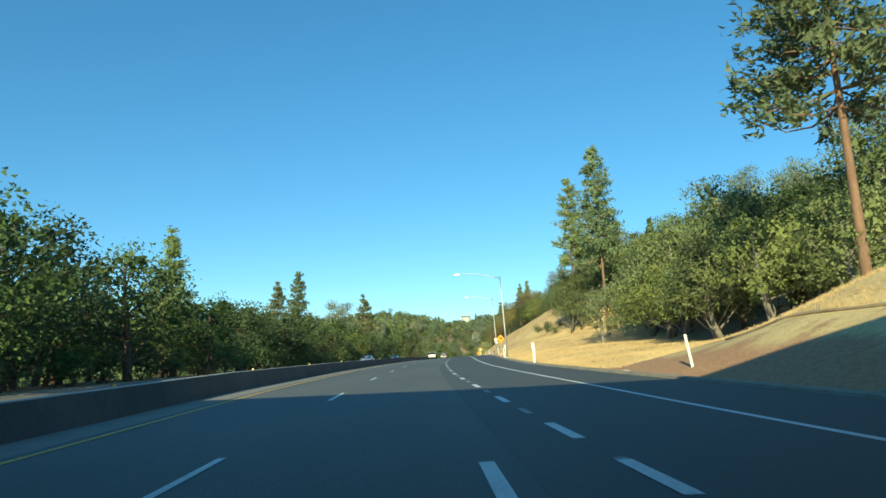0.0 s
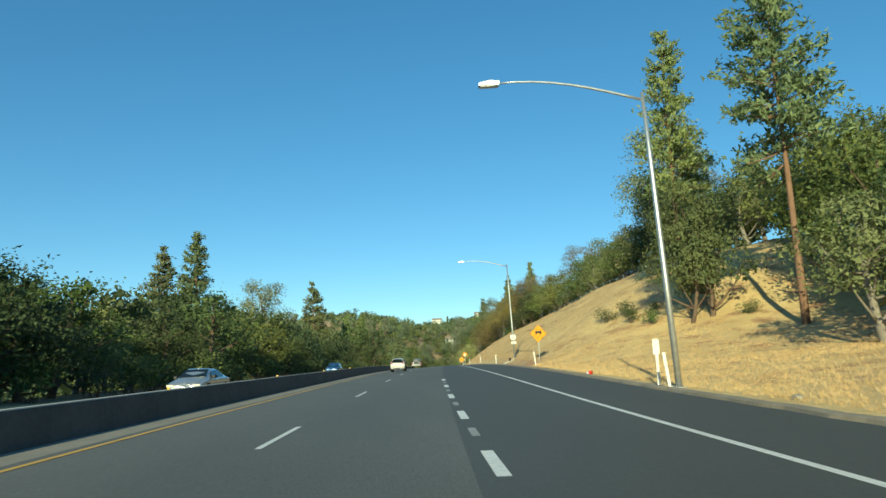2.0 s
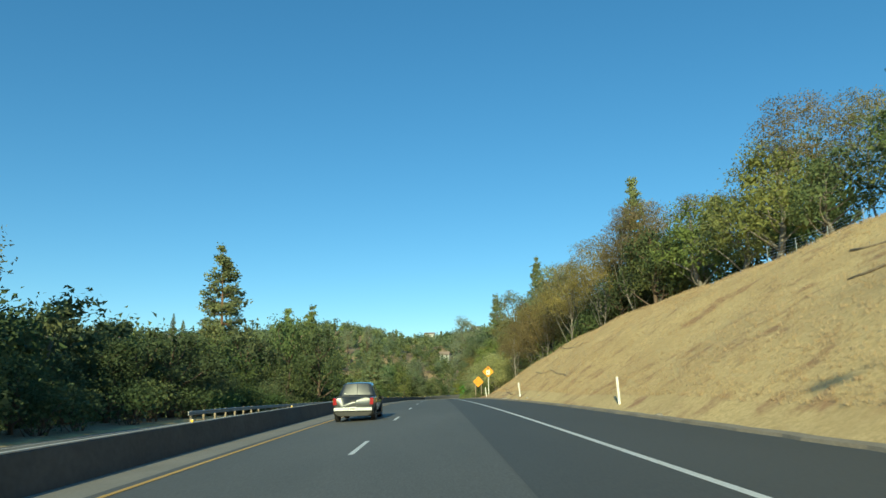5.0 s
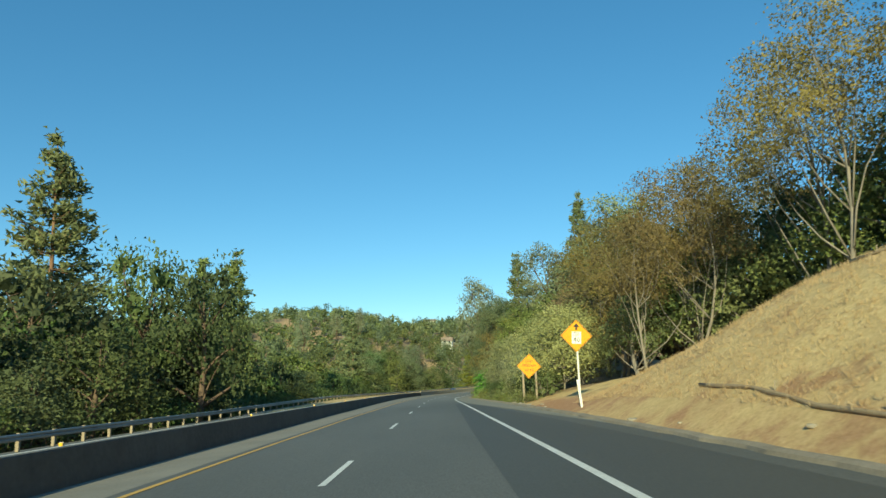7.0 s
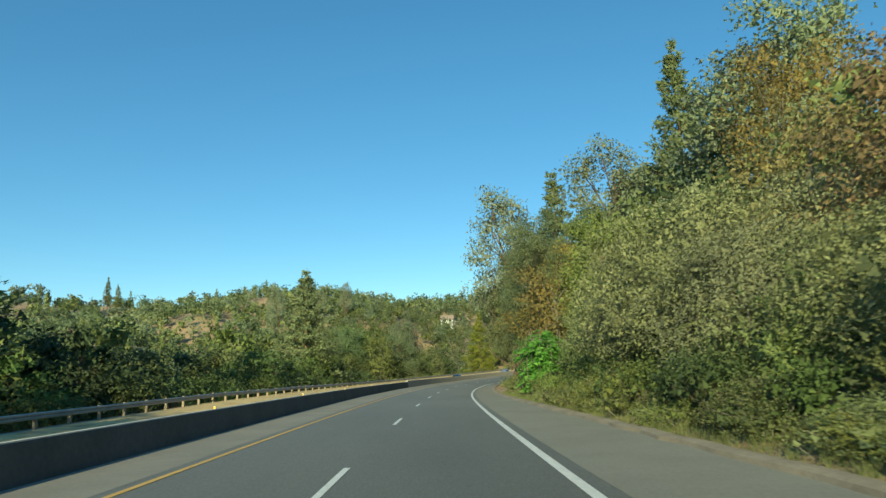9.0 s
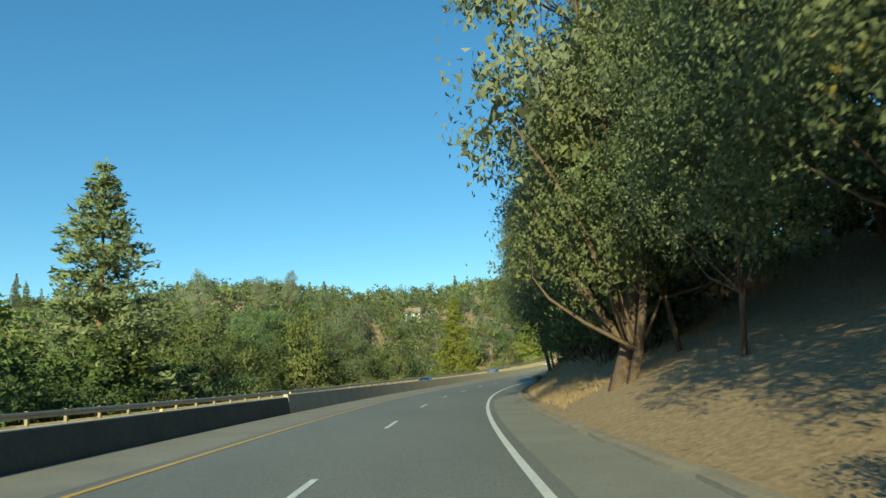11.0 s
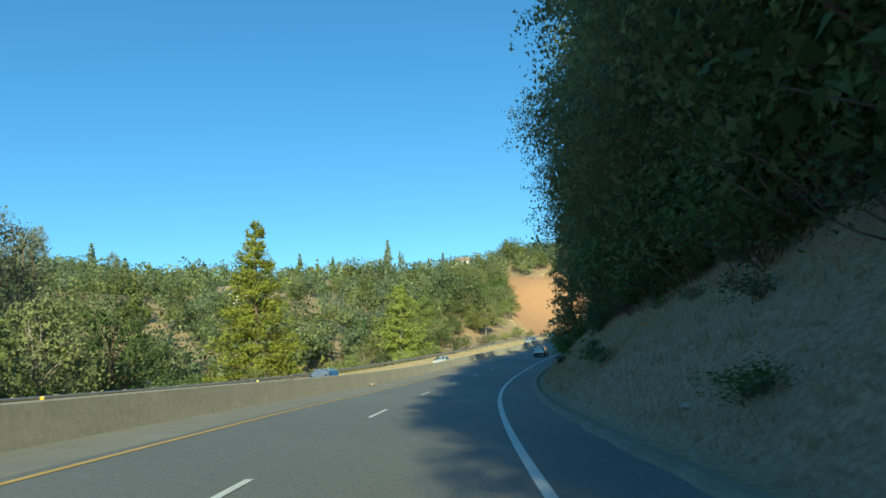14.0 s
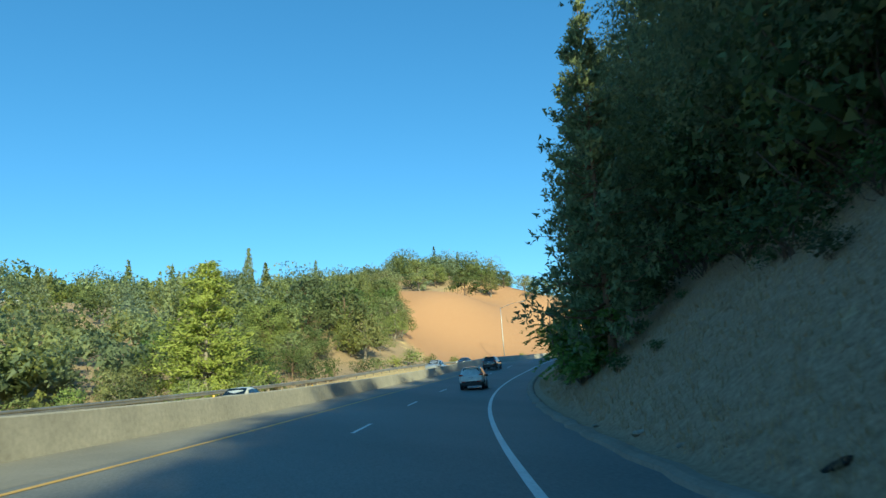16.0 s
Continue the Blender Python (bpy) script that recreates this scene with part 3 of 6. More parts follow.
class Shape:
    """Verts and faces that grow."""

    def __init__(self):
        self.v, self.f, self.n, self.ways, self.lean = [], [], 0, [], (0.85, 0.42)

    def add(self, verts, faces):
        self.v.append(np.asarray(verts, float))
        self.f += [tuple(int(i) + self.n for i in f) for f in faces]
        self.n += len(verts)
        return self

    def tube(self, path, radii, sides=6):
        path, radii = np.asarray(path, float), np.asarray(radii, float)
        along = np.gradient(path, axis=0)
        along /= np.linalg.norm(along, axis=1, keepdims=True) + 1e-9
        ref = np.where(np.abs(along[:, 2:3]) > 0.9, [[1.0, 0, 0]], [[0, 0, 1.0]])
        u = np.cross(along, ref)
        u /= np.linalg.norm(u, axis=1, keepdims=True) + 1e-9
        w = np.cross(along, u)
        a = np.arange(sides) * 2 * np.pi / sides
        ring = path[:, None] + radii[:, None, None] * (np.cos(a)[None, :, None] * u[:, None] + np.sin(a)[None, :, None] * w[:, None])
        k = np.arange(len(path) * sides).reshape(-1, sides)
        j = np.roll(k, -1, 1)
        f = np.stack([k[:-1], j[:-1], j[1:], k[1:]], -1).reshape(-1, 4).tolist()
        return self.add(ring.reshape(-1, 3), f + [k[-1].tolist(), k[0].tolist()[::-1]])

    def box(self, lo, hi):
        (x0, y0, z0), (x1, y1, z1) = lo, hi
        v = [(x0, y0, z0), (x1, y0, z0), (x1, y1, z0), (x0, y1, z0), (x0, y0, z1), (x1, y0, z1), (x1, y1, z1), (x0, y1, z1)]
        return self.add(v, [(3, 2, 1, 0), (4, 5, 6, 7), (0, 1, 5, 4), (1, 2, 6, 5), (2, 3, 7, 6), (3, 0, 4, 7)])

    def leaves(self, rng, centres, length, width, upright=0.0, along=None, out=None):
        """One three-cornered leaf spray at each centre; out: the way out of the crown, to which the sprays lie."""
        c = np.asarray(centres, float)
        n = len(c)
        u = rng.normal(size=(n, 3)) if along is None else along + rng.normal(size=(n, 3)) * 0.7
        u[:, 2] *= 1 - upright
        u /= np.linalg.norm(u, axis=1, keepdims=True) + 1e-9
        w = np.cross(u, rng.normal(size=(n, 3)))
        w /= np.linalg.norm(w, axis=1, keepdims=True) + 1e-9
        k = (0.6 + 0.8 * rng.random((n, 1)))
        a, b = u * length * k / 2, w * width * k / 2
        q = np.stack([c - a * 0.8 - b, c + a, c - a * 0.3 + b], 1)
        if out is not None:
            up = np.cross(q[:, 1] - q[:, 0], q[:, 2] - q[:, 0])
            up /= np.linalg.norm(up, axis=1, keepdims=True) + 1e-12
            turned = (up * out).sum(1) < 0
            q[turned] = q[turned][:, ::-1]
            up[turned] *= -1
            bent = up * self.lean[0] + out * self.lean[1]
            self.ways.append(np.repeat(bent / (np.linalg.norm(bent, axis=1, keepdims=True) + 1e-12), 3, 0))
        f = np.arange(3 * n).reshape(-1, 3).tolist()
        return self.add(q.reshape(-1, 3), f)

    def made(self, name, material, parent=None, label="", smooth=False):
        ob = part(name, np.concatenate(self.v).tolist(), self.f, material, parent, label, smooth or bool(self.ways))
        if self.ways:
            ob.data.normals_split_custom_set_from_vertices(np.concatenate(self.ways).tolist())
        return ob


def bowed(a, b, rng, bend=0.12, n=5):
    a, b = np.asarray(a, float), np.asarray(b, float)
    t = np.linspace(0, 1, n)[:, None]
    off = rng.normal(size=3) * np.linalg.norm(b - a) * bend
    return a + (b - a) * t + off * (4 * t * (1 - t))


def clumped(rng, lobes, clumps, per, spread):
    """Leaf places: clumps near the skin of some lobes, a few leaves in each, all uneven; and the ways out."""
    out, ways = [], []
    w = np.array([r[0] * r[1] * r[2] for _, r in lobes]) ** 0.667
    for (c, r), k in zip(lobes, np.maximum(3, (clumps * w / w.sum()).astype(int))):
        d = rng.normal(size=(k, 3))
        d /= np.linalg.norm(d, axis=1, keepdims=True)
        d[:, 2] = np.where(d[:, 2] < -0.45, -d[:, 2], d[:, 2])
        at = np.asarray(c) + d * np.asarray(r) * (0.62 + 0.45 * rng.random((k, 1)))
        out.append((at[:, None] + rng.normal(size=(k, per, 3)) * spread * np.array([1, 1, 0.7])).reshape(-1, 3))
        ways.append(np.repeat(d, per, 0))
    return np.concatenate(out), np.concatenate(ways)


def unit(v):
    return v / (np.linalg.norm(v, axis=1, keepdims=True) + 1e-9)


def inside(rng, lobes, count):
    """Places of the coarser sprays within the lobes, which close the crown."""
    pick_ = rng.integers(0, len(lobes), count)
    v = rng.normal(size=(count, 3))
    v /= np.linalg.norm(v, axis=1, keepdims=True)
    v *= 0.62 * rng.random((count, 1)) ** 0.4
    return np.array([lobes[i][0] for i in pick_]) + v * np.array([lobes[i][1] for i in pick_])


def broadleaf(name, seed, height, spread, bole, leaf, bark, label, clumps=260, per=18, size=0.34, lobes=9, category="tree", open_=0.0, girth=1.0, fill=14, core=2.0, twigs=2):
    """A tree with a tapered trunk, limbs that reach into the lobes of its crown, and leaves in clumps."""
    rng = np.random.default_rng(seed)
    tree = thing(name, label, category)
    wood, crown = Shape(), Shape()
    top = np.array([rng.normal() * 0.05 * height, rng.normal() * 0.05 * height, height * 0.8])
    trunk = bowed((0, 0, -0.6), top, rng, 0.05, 7)
    r0 = 0.035 * girth * height ** 0.95
    wood.tube(trunk, np.linspace(r0, r0 * 0.2, 7), 7)
    cloud = []
    for k in range(lobes):
        a = k * 2.4 + rng.random()
        f = (k + 0.5) / lobes
        zz = bole + (height - bole) * (0.18 + 0.68 * f)
        reach = spread * (1 - 0.75 * max(0, f - 0.35)) * (0.45 + 0.35 * rng.random())
        c = np.array([math.cos(a) * reach, math.sin(a) * reach, zz])
        r = spread * (0.42 + 0.2 * rng.random()) * (1 - 0.35 * f)
        cloud.append((c, (r, r, r * 0.72)))
        i = int(np.clip(1 + f * 4, 1, 5))
        limb = bowed(trunk[i], c + rng.normal(size=3) * 0.2, rng, 0.1)
        wood.tube(limb, np.linspace(r0 * 0.45 * (1 - 0.4 * f), r0 * 0.08, 5), 4)
        for _ in range(twigs):
            d = rng.normal(size=3)
            d[2] = abs(d[2])
            wood.tube(bowed(limb[3], c + d / np.linalg.norm(d) * r * 0.85, rng, 0.1, 4), np.linspace(r0 * 0.12, r0 * 0.03, 4), 3)
    places, ways = clumped(rng, cloud, clumps, per, size * 1.5)
    keep = (places[:, 2] > bole * 0.55) & (rng.random(len(places)) >= open_)
    places, ways = places[keep], ways[keep]
    middle = np.array([0, 0, bole + (height - bole) * 0.45])
    crown.leaves(rng, places, size, size * 0.62, out=unit(ways * 0.6 + unit(places - middle) * 0.6))
    deep = inside(rng, cloud, clumps * per // fill)
    crown.leaves(rng, deep, size * core, size * core * 0.7, out=unit(deep - middle))
    wood.made("trunk", bark, tree, smooth=True)
    crown.made("crown", leaf, tree)
    return tree


def conifer(name, seed, height, radius, bare, leaf, bark, label, whorls=26, per=7, tuft=9, size=0.5, taper=0.85, category="tree", girth=1.0):
    """A straight tree with whorls of branches that carry tufts of needles; bare: the free length of its trunk."""
    rng = np.random.default_rng(seed)
    tree = thing(name, label, category)
    wood, crown = Shape(), Shape()
    lean = rng.normal(size=2) * 0.012 * height
    r0 = 0.016 * girth * height
    zz = np.linspace(-0.6, height, 9)
    spine = lambda z: np.array([lean[0] * (z / height) ** 2, lean[1] * (z / height) ** 2, z])
    wood.tube([spine(z) for z in zz], np.maximum(0.025, r0 * (1 - np.clip(zz / height, 0, 1) ** 0.9 * 0.97)), 8)
    spots_, ways = [], []
    for w in range(whorls):
        f = (w + rng.random() * 0.6) / whorls
        z = bare + (height - bare) * f
        for _ in range(per if f > 0.06 else max(2, per // 2)):
            a = rng.random() * 2 * np.pi
            reach = radius * (1 - f) ** taper * (0.55 + 0.6 * rng.random()) + 0.25
            if rng.random() < 0.12:
                reach *= 0.4
            d = np.array([math.cos(a), math.sin(a), 0])
            tip = spine(z) + d * reach + np.array([0, 0, reach * (-0.12 + 0.5 * f + 0.12 * rng.normal())])
            bough = bowed(spine(z), tip, rng, 0.05, 4)
            bough[1:3, 2] -= 0.06 * reach
            if reach > 0.5:
                wood.tube(bough, np.linspace(max(0.02, r0 * 0.22 * (1 - f) + 0.015), 0.012, 4), 3)
            m = max(2, int(tuft * reach / radius * 2.2) + 1)
            t = 0.3 + 0.75 * rng.random(m)
            base = bough[0] + (tip - bough[0]) * t[:, None] + rng.normal(size=(m, 3)) * 0.16 * (0.4 + reach * 0.3)
            fan = np.repeat(base, 4, 0) + rng.normal(size=(4 * m, 3)) * size * 0.34
            spots_.append(fan)
            ways.append(np.repeat((d + np.array([0, 0, 0.35]))[None], 4 * m, 0))
    ways = np.concatenate(ways)
    crown.leaves(rng, np.concatenate(spots_), size, size * 0.42, 0, ways, unit(ways + np.array([0, 0, 0.15])))
    wood.made("trunk", bark, tree, smooth=True)
    crown.made("crown", leaf, tree)
    return tree


def shrub(name, seed, height, spread, leaf, label, clumps=120, per=16, size=0.26, bark=None, lobes=7):
    rng = np.random.default_rng(seed)
    bush = thing(name, label, "shrub")
    wood, crown = Shape(), Shape()
    cloud = []
    for k in range(lobes):
        a = k * 2.4 + rng.random()
        reach = spread * 0.55 * math.sqrt(rng.random())
        zz = height * (0.35 + 0.35 * rng.random()) * (1.1 - 0.4 * reach / spread)
        c = np.array([math.cos(a) * reach, math.sin(a) * reach, zz])
        r = spread * (0.36 + 0.2 * rng.random())
        cloud.append((c, (r, r, min(zz * 1.0, r * 0.9) + 0.1 * height)))
        for _ in range(2):
            wood.tube(bowed((rng.normal() * 0.15, rng.normal() * 0.15, -0.3), c + rng.normal(size=3) * r * 0.5, rng, 0.12, 4), np.linspace(0.045, 0.012, 4), 3)
    pl, ways = clumped(rng, cloud, clumps, per, size * 1.4)
    keep = pl[:, 2] > 0.02
    crown.leaves(rng, pl[keep], size, size * 0.62, out=ways[keep])
    core = inside(rng, cloud, clumps)
    core = core[core[:, 2] > 0.1]
    crown.leaves(rng, core, 0.4, 0.28, out=unit(core - np.array([0, 0, height * 0.3])))
    wood.made("branchwork", bark or BARK_PALE, bush, smooth=True)
    crown.made("crown", leaf, bush)
    return bush


def plant(proto, s, d, scale=1.0, turn=None, lift=0.0, wide=1.0, label=""):
    """A copy of a plant on the ground of the plan."""
    p = on_road(s, d)
    z = float(ground_at(s, d))
    turn = (s * 7.3 + d * 3.1) % 6.28 if turn is None else turn
    m = Matrix.Translation((float(p[0]), float(p[1]), z - 0.15 + lift)) @ Matrix.Rotation(turn, 4, "Z")
    c = copy_thing(proto, m)
    c.scale = (scale * wide, scale * wide, scale)
    if label:
        c["label"] = label
    return c


def fitted(proto, height, x, y, top, wide=1.0, turn=None, label=""):
    """A copy of a plant of that height at a place of the world, scaled so that its tip reaches the height top."""
    i = int(np.argmin((LINE_X - x) ** 2 + (LINE_Y - y) ** 2))
    a = _turn[i]
    d = (x - LINE_X[i]) * math.cos(a) - (y - LINE_Y[i]) * math.sin(a)
    s = float(STATIONS[i])
    k = (top - float(ground_at(s, d))) / height
    return plant(proto, s, d, k, turn, 0.0, wide, label)


OAKS = [broadleaf("oak_tree", 11 + k, 10.0, 4.8, 0.8, OAK, BARK, "dark green oak tree with a dense rounded crown", 310, 13, 0.28, 14, fill=7, twigs=1) for k in range(2)]
LIGHTS = [broadleaf("broadleaf_tree", 21 + k, 10.0, 4.4, 0.8, OAK_LIGHT, BARK_PALE, "yellowish green broadleaf tree with a loose crown", 320, 13, 0.27, 13, open_=0.05, fill=8, twigs=1) for k in range(2)]
AUTUMN = [broadleaf("autumn_tree", 31 + k, 10.0, 4.2, 1.2, OAK_AUTUMN, BARK_PALE, "tree with thinning golden brown autumn leaves", 460, 16, 0.2, 13, open_=0.1, girth=0.7, fill=20) for k in range(2)]
TALL_OAKS = [broadleaf("tall_oak_tree", 35 + k, 18.0, 5.6, 0.6, OAK_LIFTED, BARK, "tall dark oak tree with leaves down to the bank", 1600, 18, 0.165, 22, girth=0.4, fill=6, core=1.9, twigs=0) for k in range(2)]
EDGE_OAKS = [broadleaf("tall_oak_tree", 37 + k, 18.0, 5.4, 0.4, OAK_LIFTED, BARK, "tall dark oak tree leaning over the shoulder", 2100, 20, 0.145, 22, girth=0.24, fill=7, core=1.6) for k in range(2)]
PINES = [conifer("pine_tree", 41 + k, 20.0, 5.4, 1.5, NEEDLES, BARK_PINE, "tall green pine tree with a pointed crown", 26, 9, 16, 0.46, 0.9) for k in range(3)]
TALL_PINES = [conifer("tall_pine_tree", 51 + k, 30.0, 5.2, 11.0, NEEDLES, BARK_PINE, "tall pine tree with a long bare reddish trunk", 22, 8, 13, 0.55, 0.6, girth=0.7) for k in range(2)]
GREYS = [broadleaf("grey_pine", 61 + k, 18.0, 4.6, 4.0, NEEDLES_GREY, BARK, "airy grey-green foothill pine with a forked crown", 520, 18, 0.28, 15, open_=0.1, girth=0.6, fill=26) for k in range(2)]
BRIGHT_TREES = [conifer("bright_tree", 45, 15.0, 4.9, 0.3, BRIGHT, BARK_PALE, "conical bright yellow-green tree beside the oncoming lanes", 24, 9, 16, 0.42, 0.75)]
CEDARS = [conifer("cedar_tree", 46, 20.0, 5.6, 0.8, OLIVE, BARK, "tall olive-green cedar tree behind the guard rail", 28, 9, 17, 0.42, 0.9)]
NEAR_LIGHTS = [broadleaf("broadleaf_tree", 25 + k, 14.0, 4.6, 1.0, OAK_LIGHT, BARK, "olive and yellow broadleaf tree beside the shoulder", 900, 14, 0.22, 18, girth=0.6, fill=9) for k in range(2)]
BRUSH = [broadleaf("oak_brush", 81 + k, 7.5, 4.6, 0.2, BRUSH_LEAF, BARK_PALE, "dense roadside oak brush with leaves down to the ground", 1200, 20, 0.135, 22, girth=0.4, fill=9, core=1.7) for k in range(2)]
THIN = [broadleaf("slender_tree", 91 + k, 14.0, 4.2, 5.0, OAK_AUTUMN, BARK_PALE, "slender pale-barked tree with thin browning leaves", 760, 16, 0.145, 13, open_=0.12, girth=0.3, fill=16, core=1.6) for k in range(2)]
SHRUBS = [shrub("shrub", 71 + k, 2.6, 2.4, OAK, "dark green roadside shrub", 95, 11, 0.18, BARK) for k in range(2)]
PALE_SHRUBS = [shrub("pale_shrub", 75 + k, 2.4, 2.2, OAK_LIGHT, "olive green roadside shrub with thin stems", 120, 15, 0.13) for k in range(2)]
# the same kinds with fewer, larger sprays, for the rows that stand behind
BACK_OAKS = [broadleaf("oak_tree", 111 + k, 10.0, 4.8, 0.8, OAK, BARK, "dark green oak tree in the wood behind the first row", 150, 13, 0.44, 10, fill=5, twigs=0) for k in range(2)]
BACK_LIGHTS = [broadleaf("broadleaf_tree", 121 + k, 10.0, 4.4, 0.8, OAK_LIGHT, BARK_PALE, "yellowish green tree in the wood behind the first row", 150, 13, 0.42, 10, fill=5, twigs=0) for k in range(2)]
BACK_GREYS = [broadleaf("grey_pine", 161 + k, 18.0, 4.4, 4.0, NEEDLES_GREY, BARK, "grey-green foothill pine over the wood", 190, 14, 0.5, 12, girth=0.6, fill=9, twigs=0) for k in range(2)]
LEANING = [broadleaf("leaning_oak", 141, 19.0, 5.6, 6.0, OAK_LIFTED, BARK, "large old oak with a thick trunk leaning over the kerb", 1700, 20, 0.15, 18, girth=0.5, fill=7, core=1.6)]
PROTOS = [*LEANING, *OAKS, *CEDARS, *BRIGHT_TREES, *NEAR_LIGHTS, *LIGHTS, *AUTUMN, *TALL_OAKS, *EDGE_OAKS, *PINES, *TALL_PINES, *GREYS, *BRUSH, *THIN, *SHRUBS, *PALE_SHRUBS, *BACK_OAKS, *BACK_LIGHTS, *BACK_GREYS]


# ---- single trees, by their places ----
for proto, height, x, y, top, wide in (
    (PINES[0], 20, -38.9, 95.7, 22.4, 1.0), (PINES[1], 20, -44.4, 205.9, 31.1, 1.0), (PINES[2], 20, -50.5, 203.8, 28.0, 1.0),
    (GREYS[0], 18, -34.4, 220.4, 24.4, 1.0), (PINES[0], 20, -38.1, 320.8, 35.0, 1.05), (LIGHTS[0], 10, -29.9, 99.8, 11.1, 1.0),
    (OAKS[0], 10, -27.0, 42.0, 13.0, 1.1), (OAKS[1], 10, -25.0, 54.0, 12.5, 1.1), (OAKS[1], 10, -24.0, 68.0, 9.5, 1.1), (OAKS[0], 10, -22.0, 30.0, 11.0, 1.1),
    (TALL_PINES[0], 30, 28.3, 121.0, 39.5, 0.85), (TALL_PINES[1], 30, 26.2, 138.7, 38.4, 0.8), (PINES[1], 20, 30.9, 258.9, 31.0, 0.8),
    (GREYS[0], 18, 54.7, 262.0, 40.0, 1.0), (GREYS[1], 18, 54.8, 217.0, 40.4, 1.1), (PINES[2], 20, 42.0, 383.0, 43.4, 0.8),
    (GREYS[0], 18, 35.6, 396.9, 36.0, 1.0), (GREYS[1], 18, 41.5, 362.7, 35.0, 1.2), (PINES[0], 20, 34.0, 421.0, 36.6, 1.0),
    (PINES[2], 20, -10.8, 420.2, 20.0, 1.25), (OAKS[1], 10, -16.0, 305.0, 17.0, 0.7), (OAKS[0], 10, -21.5, 307.0, 19.2, 0.7), (PINES[0], 20, -23.0, 344.0, 24.5, 1.0), (PINES[1], 20, -30.0, 352.0, 25.0, 1.0), (OAKS[0], 10, -19.5, 312.0, 11.0, 0.9), (GREYS[0], 18, 44.0, 361.0, 39.0, 1.1), (GREYS[1], 18, -44.1, 696.6, 50.0, 0.7), (GREYS[0], 18, -10.2, 710.9, 46.5, 0.7), (GREYS[1], 18, -29.0, 689.0, 52.0, 0.6), (GREYS[0], 18, -58.8, 640.7, 47.0, 0.6), (PINES[1], 20, 105.8, 791.0, 64.6, 0.7), (PINES[2], 20, 75.0, 775.0, 54.0, 0.8), (PINES[0], 20, 70.7, 534.3, 18.5, 0.75), (TALL_PINES[0], 30, 73.5, 527.0, 27.0, 0.8), (PINES[2], 20, 145.0, 806.0, 60.0, 0.25), (PINES[0], 20, 148.0, 808.0, 58.0, 0.25), (PINES[1], 20, 141.0, 806.0, 57.0, 0.25), (PINES[1], 20, -216.4, 817.9, 76.0, 0.7), (PINES[0], 20, -201.6, 800.2, 68.0, 0.8),
    (CEDARS[0], 20, 31.4, 543.5, 20.0, 1.1), (BRIGHT_TREES[0], 15, 62.0, 593.0, 17.5, 1.3), (OAKS[1], 10, -27.0, 297.0, 15.5, 1.0), (OAKS[0], 10, -30.0, 280.0, 14.0, 1.1), (NEAR_LIGHTS[0], 14, 23.5, 131.7, 19.5, 0.85), (NEAR_LIGHTS[1], 14, 35.5, 104.0, 23.0, 1.0), (NEAR_LIGHTS[0], 14, 31.0, 88.0, 19.0, 1.0), (LIGHTS[0], 10, 24.5, 62.0, 13.5, 0.9), (NEAR_LIGHTS[1], 14, 30.0, 70.0, 20.0, 1.1), (OAKS[0], 10, 25.5, 131.0, 18.0, 0.8), (OAKS[1], 10, 33.0, 112.0, 17.0, 0.9), (LIGHTS[1], 10, 24.0, 106.0, 12.5, 1.0), (OAKS[0], 10, 36.0, 128.0, 20.0, 0.9),
    (TALL_PINES[1], 30, 24.5, 40.0, 37.0, 0.95),
    (TALL_OAKS[0], 18, -9.9, 481.2, 15.0, 1.0), (OAKS[0], 10, -8.7, 490.0, 15.8, 0.7), (LIGHTS[1], 10, -1.9, 479.9, 12.4, 0.75), (OAKS[1], 10, -2.9, 501.8, 17.0, 0.7), (TALL_OAKS[1], 18, 3.5, 491.2, 13.6, 1.0),
    (GREYS[0], 18, 4.4, 519.2, 18.7, 0.8), (GREYS[1], 18, 7.2, 531.6, 19.4, 0.75), (NEAR_LIGHTS[0], 14, -14.0, 466.0, 13.5, 0.9), (LIGHTS[0], 10, 12.0, 522.0, 9.5, 0.9), (OAKS[0], 10, 16.5, 538.0, 10.0, 0.8),
    (AUTUMN[0], 10, 20.5, 366.0, 13.0, 1.0), (AUTUMN[1], 10, 23.5, 371.0, 16.0, 0.9), (NEAR_LIGHTS[0], 14, 19.8, 388.0, 14.5, 0.8), (GREYS[0], 18, 19.5, 389.0, 27.0, 0.85), (NEAR_LIGHTS[1], 14, 25.0, 361.0, 17.5, 0.9), (NEAR_LIGHTS[0], 14, 21.5, 351.0, 14.5, 1.0), (OAKS[0], 10, 24.0, 340.0, 13.5, 0.8), (EDGE_OAKS[0], 18, 30.4, 438.7, 20.0, 0.8),
):
    fitted(proto, height, x, y, top, wide)

# the thick tree that leans over the shoulder of the curve
leaning = plant(LEANING[0], 439.3, float(shoulder(439.3)) + 2.9, 1.0, 0.6, 0.0, 0.75)
leaning.rotation_euler = (Matrix.Rotation(-bearing(439.3), 4, "Z") @ Matrix.Rotation(radians(-6), 4, "Y") @ Matrix.Rotation(0.6, 4, "Z")).to_euler()

# ---- rows of trees ----
rng = np.random.default_rng(5)


def pick(some, source=None):
    return some[int((source or rng).integers(0, len(some)))]


low_rng = np.random.default_rng(9)


